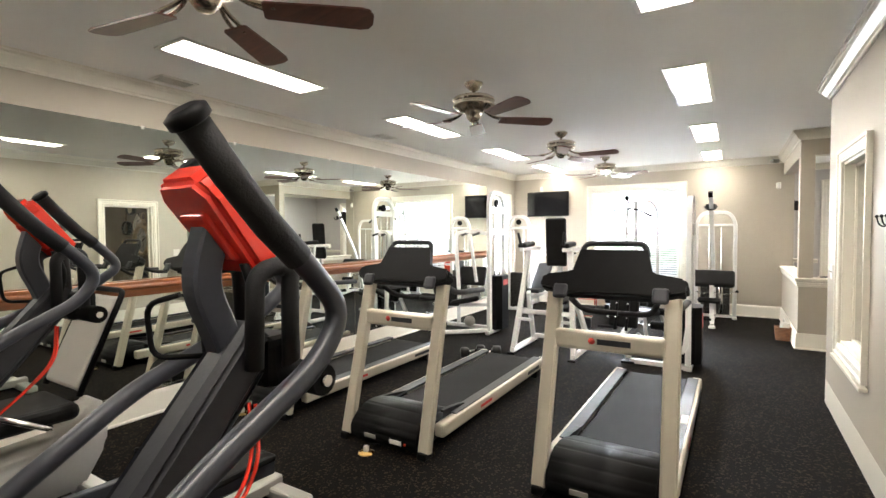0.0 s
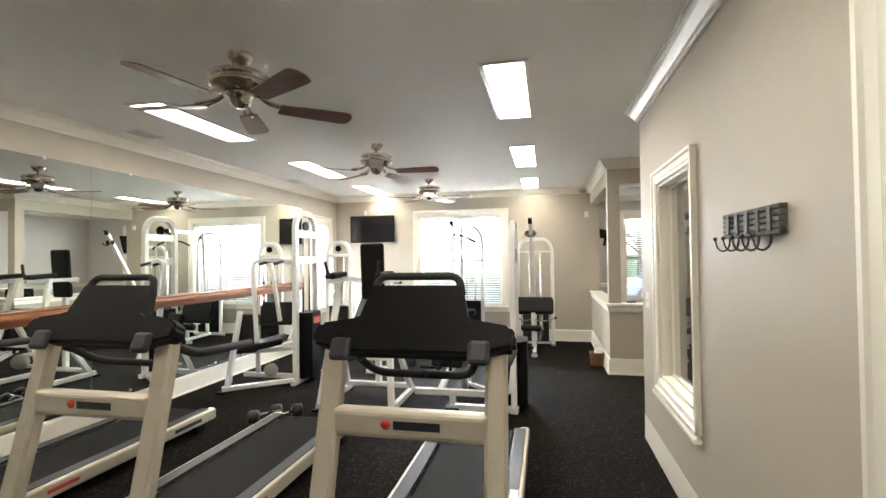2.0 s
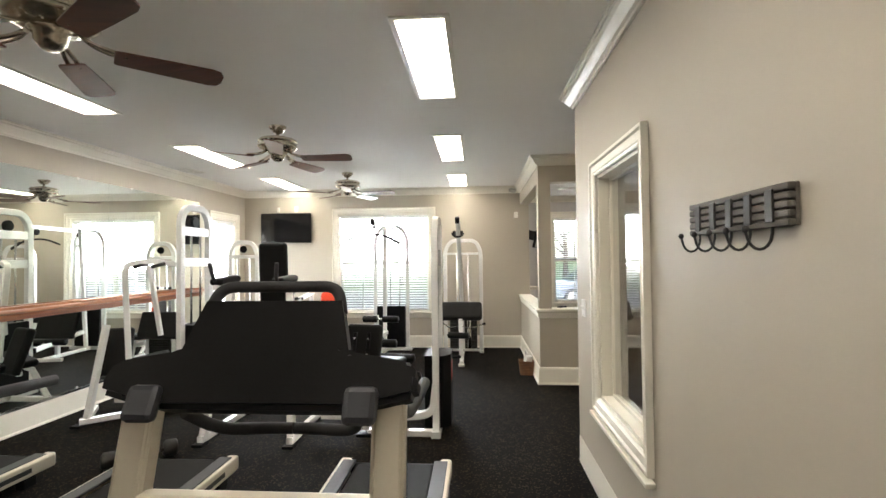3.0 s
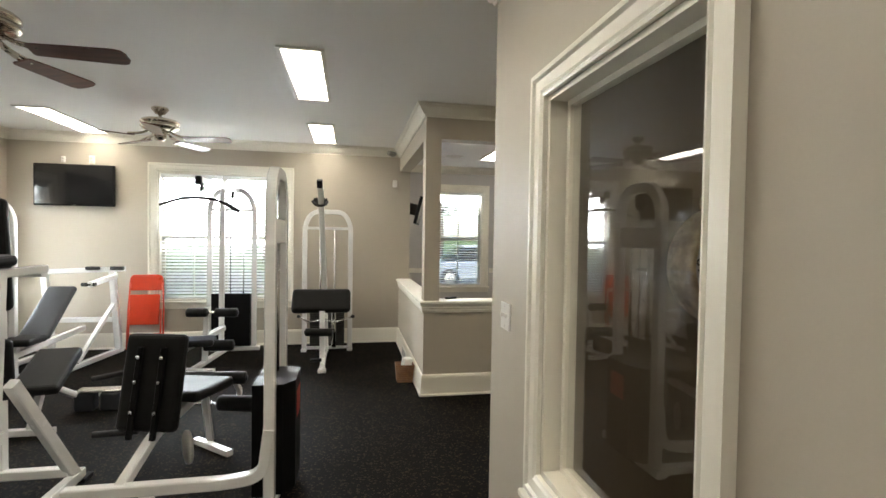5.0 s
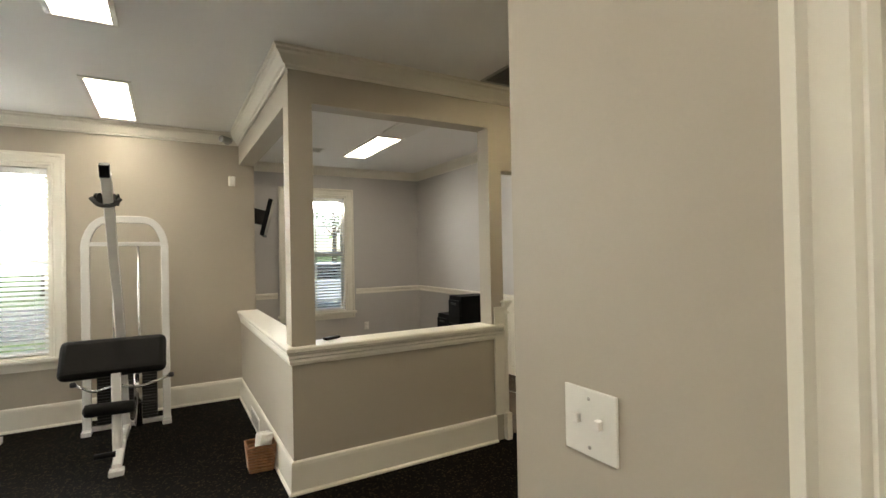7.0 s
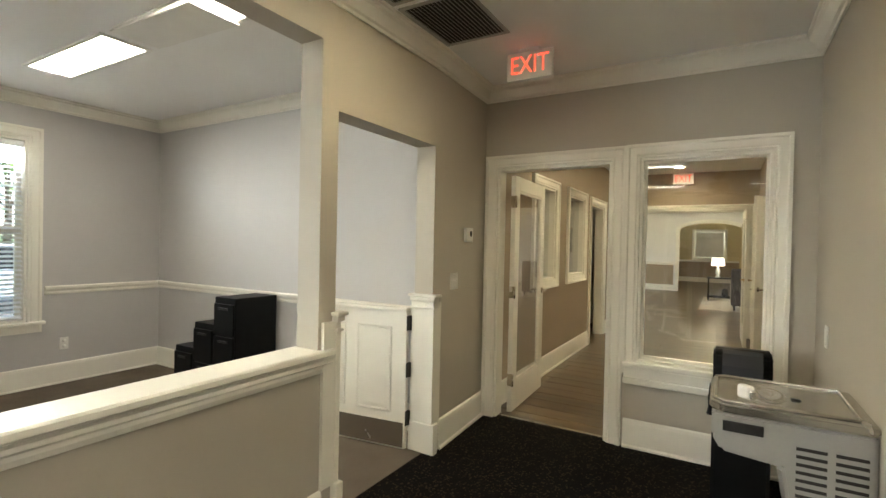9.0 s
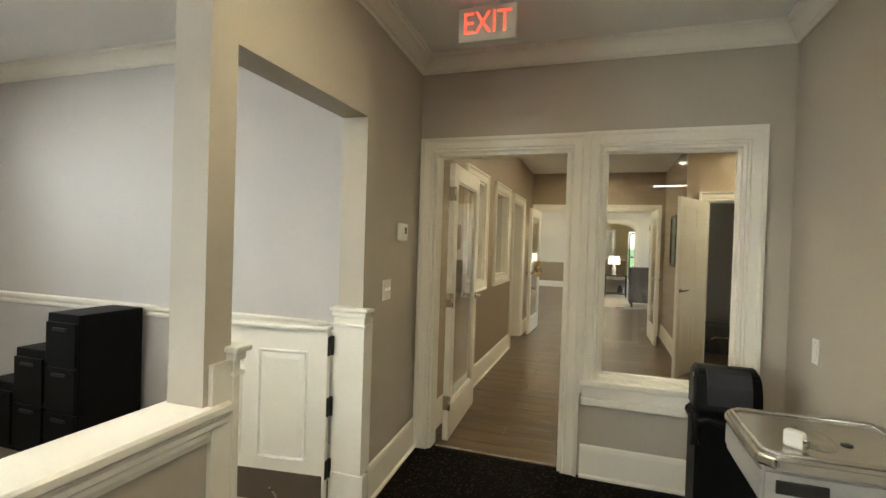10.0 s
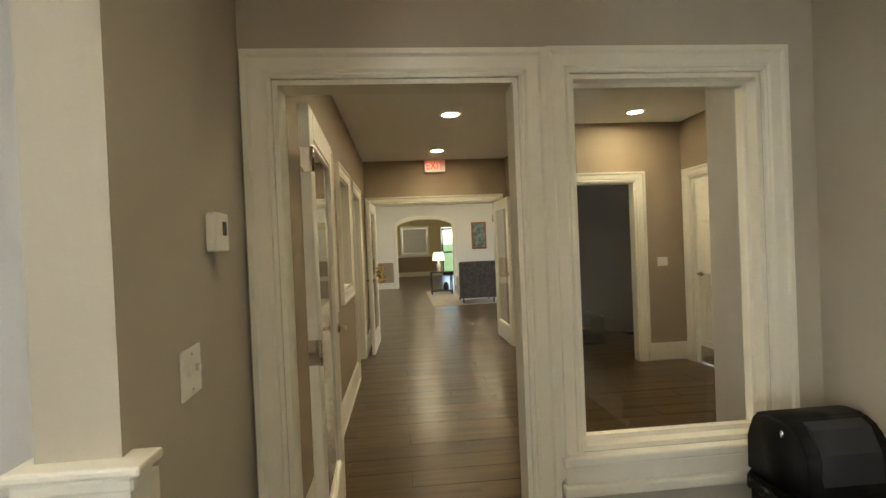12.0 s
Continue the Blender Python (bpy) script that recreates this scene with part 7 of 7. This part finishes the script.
# ---- hall and lounge things ----
pic = thing("framed_picture", "dark framed picture of pale flowers on the hall wall", "picture", pose(8.35, 5.17, 1.55, 0, 0, 180))
bm = bmesh.new()
for q in ((-0.27, 0.27, -0.36, -0.32), (-0.27, 0.27, 0.32, 0.36), (-0.27, -0.23, -0.32, 0.32), (0.23, 0.27, -0.32, 0.32)):
    rbox(bm, q[0], q[1], -0.03, -0.001, q[2], q[3], 0.004)
part("frame", bm, IRON, pic)
PAINTING = surface("painted_canvas", (0.16, 0.20, 0.18), 0.6, scale=7, vary=0.9, fine=25, bump=0.3)
part("canvas", made(box, -0.23, 0.23, -0.012, -0.002, -0.32, 0.32), PAINTING, pic)
FABRIC = surface("grey_fabric", (0.115, 0.105, 0.11), 0.9, scale=16, vary=0.35, fine=120, bump=0.5, spec=0.2)
CREAM_FABRIC = surface("cream_fabric", (0.52, 0.47, 0.40), 0.9, scale=6, vary=0.12, fine=150, bump=0.4, spec=0.2)
ac = thing("armchair", "grey patterned upholstered armchair with a pale seat, seen from behind", "armchair", pose(13.7, 5.05, 0, 0, 0, -90))
bm = bmesh.new()
rbox(bm, -0.44, 0.44, -0.40, -0.24, 0.12, 0.98, 0.05, 3)
part("backrest", bm, FABRIC, ac)
for s in (-1, 1):
    bm = bmesh.new()
    rbox(bm, s * 0.37 - 0.07, s * 0.37 + 0.07, -0.25, 0.40, 0.12, 0.62, 0.05, 3)
    part("armrest", bm, CREAM_FABRIC, ac)
    for y in (-0.34, 0.34):
        bm = bmesh.new()
        cyl(bm, (s * 0.36, y, 0.008), (s * 0.36, y, 0.13), 0.02, 10)
        part("leg", bm, DARK, ac)
bm = bmesh.new()
rbox(bm, -0.31, 0.31, -0.25, 0.40, 0.14, 0.46, 0.05, 3)
part("seat", bm, CREAM_FABRIC, ac)
rg = thing("area_rug", "pale cream area rug under the lounge chairs", "rug")
part("pile", made(box, 13.2, 16.6, 3.6, 6.13, -0.006, 0.008), CREAM_FABRIC, rg)
st = thing("side_table", "black metal side table with a lower shelf", "table", pose(15.75, 5.72, 0.008))
for x in (-0.2, 0.2):
    for y in (-0.28, 0.28):
        bm = bmesh.new()
        sq(bm, [(x, y, 0), (x, y, 0.60)], 0.015, 0.015)
        part("leg", bm, IRON, st)
for z, nm in ((0.60, "tabletop"), (0.08, "shelf")):
    bm = bmesh.new()
    rbox(bm, -0.23, 0.23, -0.31, 0.31, z, z + 0.03, 0.005)
    part(nm, bm, DARK, st)
tl = thing("table_lamp", "white table lamp with a drum shade, lit", "lamp", pose(15.75, 5.78, 0.639))
bm = bmesh.new()
lathe(bm, [(0.07, 0), (0.07, 0.02), (0.03, 0.05), (0.06, 0.12), (0.065, 0.18), (0.03, 0.26), (0.02, 0.34)], 20)
part("base", bm, WHITE_PLASTIC, tl)
bm = bmesh.new()
lathe(bm, [(0.17, 0.32), (0.14, 0.54)], 24, None, False)
part("shade", bm, glow("lamp_shade", (1.0, 0.80, 0.60), 0.5), tl)
ot = thing("lantern", "dark glass lantern on the lower table shelf", "lantern", pose(15.7, 5.6, 0.12))
bm = bmesh.new()
lathe(bm, [(0.06, 0), (0.08, 0.06), (0.07, 0.16), (0.03, 0.22)], 16)
part("body", bm, DARK, ot)
pic2 = thing("framed_picture", "narrow brown framed picture on the lounge wall", "picture", pose(LX, 4.2, 1.65, 0, 0, -90))
bm = bmesh.new()
rbox(bm, -0.25, 0.25, -0.03, -0.001, -0.45, 0.45, 0.006)
part("frame", bm, RAIL_WOOD, pic2)
part("canvas", made(box, -0.2, 0.2, -0.034, -0.031, -0.4, 0.4), PAINTING, pic2)
gd = thing("glazed_door", "dark framed glazed outer door full of daylight", "door", pose(23.86, 4.3, 0, 0, 0, 90))
bm = bmesh.new()
for q in ((0.02, 0.08, 0, 2.12), (0.62, 0.68, 0, 2.12), (0.08, 0.62, 2.04, 2.12), (0.08, 0.62, 0, 0.15), (0.08, 0.62, 1.0, 1.06)):
    box(bm, q[0], q[1], -0.02, 0.02, q[2], q[3])
part("leaf", bm, DARK, gd)
tb = thing("storage_trunk", "low dark trunk on the restroom floor", "trunk")
bm = bmesh.new()
rbox(bm, 8.45, 8.95, 4.15, 4.85, 0.0, 0.38, 0.02)
part("body", bm, DARK, tb)
bm = bmesh.new()
tube(bm, curve_pts([(8.44, 4.35, 0.20), (8.40, 4.37, 0.24), (8.40, 4.63, 0.24), (8.44, 4.65, 0.20)], 3, 0.03), 0.008, 8)
part("handle", bm, BRASS, tb)
dr = thing("door_sign", "small dark sign plate on the alcove door", "sign")
part("plate", made(box, 6.84, 6.98, 3.566, 3.570, 1.50, 1.56), IRON, dr)
part("marking", made(box, 6.86, 6.96, 3.570, 3.5712, 1.52, 1.54), PAPER, dr)


# ---- outdoors ----
GRASS = surface("grass", (0.055, 0.085, 0.025), 0.9, scale=0.6, vary=0.35, fine=40, bump=0.6, depth=0.03, spec=0.2)
ASPHALT = surface("asphalt", (0.055, 0.055, 0.056), 0.85, scale=1.0, vary=0.15, fine=90, bump=0.4)
BARK = surface("bark", (0.10, 0.075, 0.055), 0.9, scale=8, vary=0.3, fine=40, bump=0.8, depth=0.02)
LEAF = surface("leaves", (0.075, 0.125, 0.03), 0.6, scale=2, vary=0.45, fine=12, bump=0.1)
bm = bmesh.new()
ringv = [bm.verts.new((900 * math.cos(2 * math.pi * i / 48), 900 * math.sin(2 * math.pi * i / 48), -0.25)) for i in range(48)]
bm.faces.new(ringv)
structure("ground", bm, GRASS, "mown green lawn reaching to the horizon", "ground")
structure("car_park", made(box, -30, 40, 17.5, 27, -0.26, -0.235), ASPHALT, "grey asphalt car park beyond the lawn", "road")


def tree(x, y, h, seed):
    t = thing("tree", "leafy green tree with a brown trunk beyond the car park", "tree", pose(x, y, -0.25), "trees outside")
    rnd = random.Random(seed)
    bm = bmesh.new()
    tube(bm, [(0, 0, 0), (0.08, 0.05, h * 0.3), (0.0, 0.1, h * 0.62)], 0.18, 8, taper=0.5)
    limbs = []
    for k in range(9):
        a = rnd.uniform(0, 6.28)
        z0 = h * rnd.uniform(0.25, 0.55)
        r = h * rnd.uniform(0.16, 0.30)
        tip = (r * math.cos(a), r * math.sin(a), z0 + h * rnd.uniform(0.12, 0.3))
        limbs.append(tip)
        tube(bm, [(0, 0, z0), (tip[0] * 0.5, tip[1] * 0.5, (z0 + tip[2]) / 2 + 0.1), tip], 0.06, 6, taper=0.35)
    part("trunk", bm, BARK, t)
    verts, faces = [], []
    limbs += [(0, 0, h * 0.72), (0.3, -0.2, h * 0.85)]
    for tip in limbs:
        for j in range(150):
            d = Vector((rnd.gauss(0, 1), rnd.gauss(0, 1), rnd.gauss(0, 0.75))) * h * 0.085
            c = Vector(tip) + d
            u = Vector((rnd.gauss(0, 1), rnd.gauss(0, 1), rnd.gauss(0, 1))).normalized()
            v = u.orthogonal().normalized()
            s = rnd.uniform(0.09, 0.2)
            i = len(verts)
            verts += [c - u * s, c + v * s * 0.55, c + u * s, c - v * s * 0.55]
            faces.append((i, i + 1, i + 2, i + 3))
    me = bpy.data.meshes.new("crown")
    me.from_pydata(verts, [], faces)
    me.materials.append(LEAF)
    ob = new("crown", me)
    ob.parent = t
    tagged(ob, "loose crown of many small green leaves", kind="stuff")


for i, (x, y, h) in enumerate(((0.5, 31, 8), (5.0, 29.5, 7), (8.5, 32, 9), (-5, 33, 8), (-11, 30, 7.5), (13, 31, 8), (18, 33, 9), (2.8, 36, 10), (-17, 20, 8), (-15, 12, 7), (-19, 5, 9))):
    tree(x, y, h, 20 + i)

CAR_PAINT = surface("silver_blue_car_paint", (0.42, 0.46, 0.52), 0.2, metal=0.4, scale=3, vary=0.05, fine=60, bump=0.02, coat=0.8)
car = thing("parked_car", "silver-blue saloon car parked outside the window", "car", pose(4.7, 19.5, -0.235))
bm = bmesh.new()
prism(bm, [(-2.2, 0.28), (-2.25, 0.62), (-1.95, 0.85), (-1.25, 0.92), (1.15, 0.92), (2.0, 0.80), (2.2, 0.60), (2.2, 0.28)], -0.86, 0.86, "y")
bmesh.ops.recalc_face_normals(bm, faces=bm.faces)
bmesh.ops.bevel(bm, geom=bm.edges[:], offset=0.07, segments=3, affect="EDGES")
part("body", bm, CAR_PAINT, car)
bm = bmesh.new()
prism(bm, [(-1.5, 0.9), (-0.85, 1.38), (0.45, 1.40), (1.15, 0.9)], -0.70, 0.70, "y")
bmesh.ops.recalc_face_normals(bm, faces=bm.faces)
bmesh.ops.bevel(bm, geom=bm.edges[:], offset=0.06, segments=3, affect="EDGES")
part("cabin", bm, SCREEN, car)
bm = bmesh.new()
rbox(bm, -0.9, 0.5, -0.66, 0.66, 1.37, 1.43, 0.025)
part("roof", bm, CAR_PAINT, car)
for x in (-1.4, 1.4):
    for y in (-0.80, 0.80):
        bm = bmesh.new()
        lathe(bm, [(0.2, -0.1), (0.32, -0.1), (0.33, 0), (0.32, 0.1), (0.2, 0.1)], 24, pose(x, y, 0.33, 90))
        wheel = part("wheel", bm, BLACK_PLASTIC, car)
        bm = bmesh.new()
        lathe(bm, [(0.02, -0.105), (0.2, -0.102), (0.2, 0.102), (0.02, 0.105)], 20, pose(x, y, 0.33, 90))
        part("rim", bm, GREY_METAL, wheel)


# ---- hall floor planks, nearest as single pieces ----
PW, PL = 0.20, 1.20
floor_hall = thing("floor_hall", "dark brown wood-look plank tile floor with thin joints", "floor", kind="structure")
bm = bmesh.new()
rbox(bm, -PL / 2 + 0.002, PL / 2 - 0.002, -PW / 2 + 0.002, PW / 2 - 0.002, -0.010, 0.0, 0.0015, 1)
first = None
rest_v, rest_f = [], []
random.seed(12)
for i in range(int((24.4 - 4.12) / PW)):
    x = 4.12 + PW / 2 + i * PW
    off = (i % 3) * PL / 3
    for j in range(-1, 10):
        y = 0.6 + off + j * PL
        if y < 0.2 or y > 12.2:
            continue
        if x < 9.8 and not 3.0 < y < 8.1:
            continue
        if x < 13.5 and 3.2 < y < 8.0:
            m = pose(x, y, random.uniform(-0.0006, 0.0006), 0, 0, 90)
            if first is None:
                first = part("plank", bm, FLOOR_WOOD, floor_hall)
                ob = first
            else:
                ob = new("plank", first.data)
                ob.parent = floor_hall
            ob.matrix_basis = m
        else:
            k = len(rest_v)
            a, b = PW / 2 - 0.002, PL / 2 - 0.002
            rest_v += [(x - a, y - b, 0.0), (x + a, y - b, 0.0), (x + a, y + b, 0.0), (x - a, y + b, 0.0)]
            rest_f.append((k, k + 1, k + 2, k + 3))
me = bpy.data.meshes.new("far_planks")
me.from_pydata(rest_v, [], rest_f)
me.materials.append(FLOOR_WOOD)
ob = new("far_planks", me)
ob.parent = floor_hall
tagged(ob, "far plank tiles", kind="stuff")
structure("threshold", made(box, DX0 + 0.045, DX0 + 0.075, 6.36, 7.20, -0.01, 0.006), STEEL, "thin metal strip between rubber and plank floor", "trim")
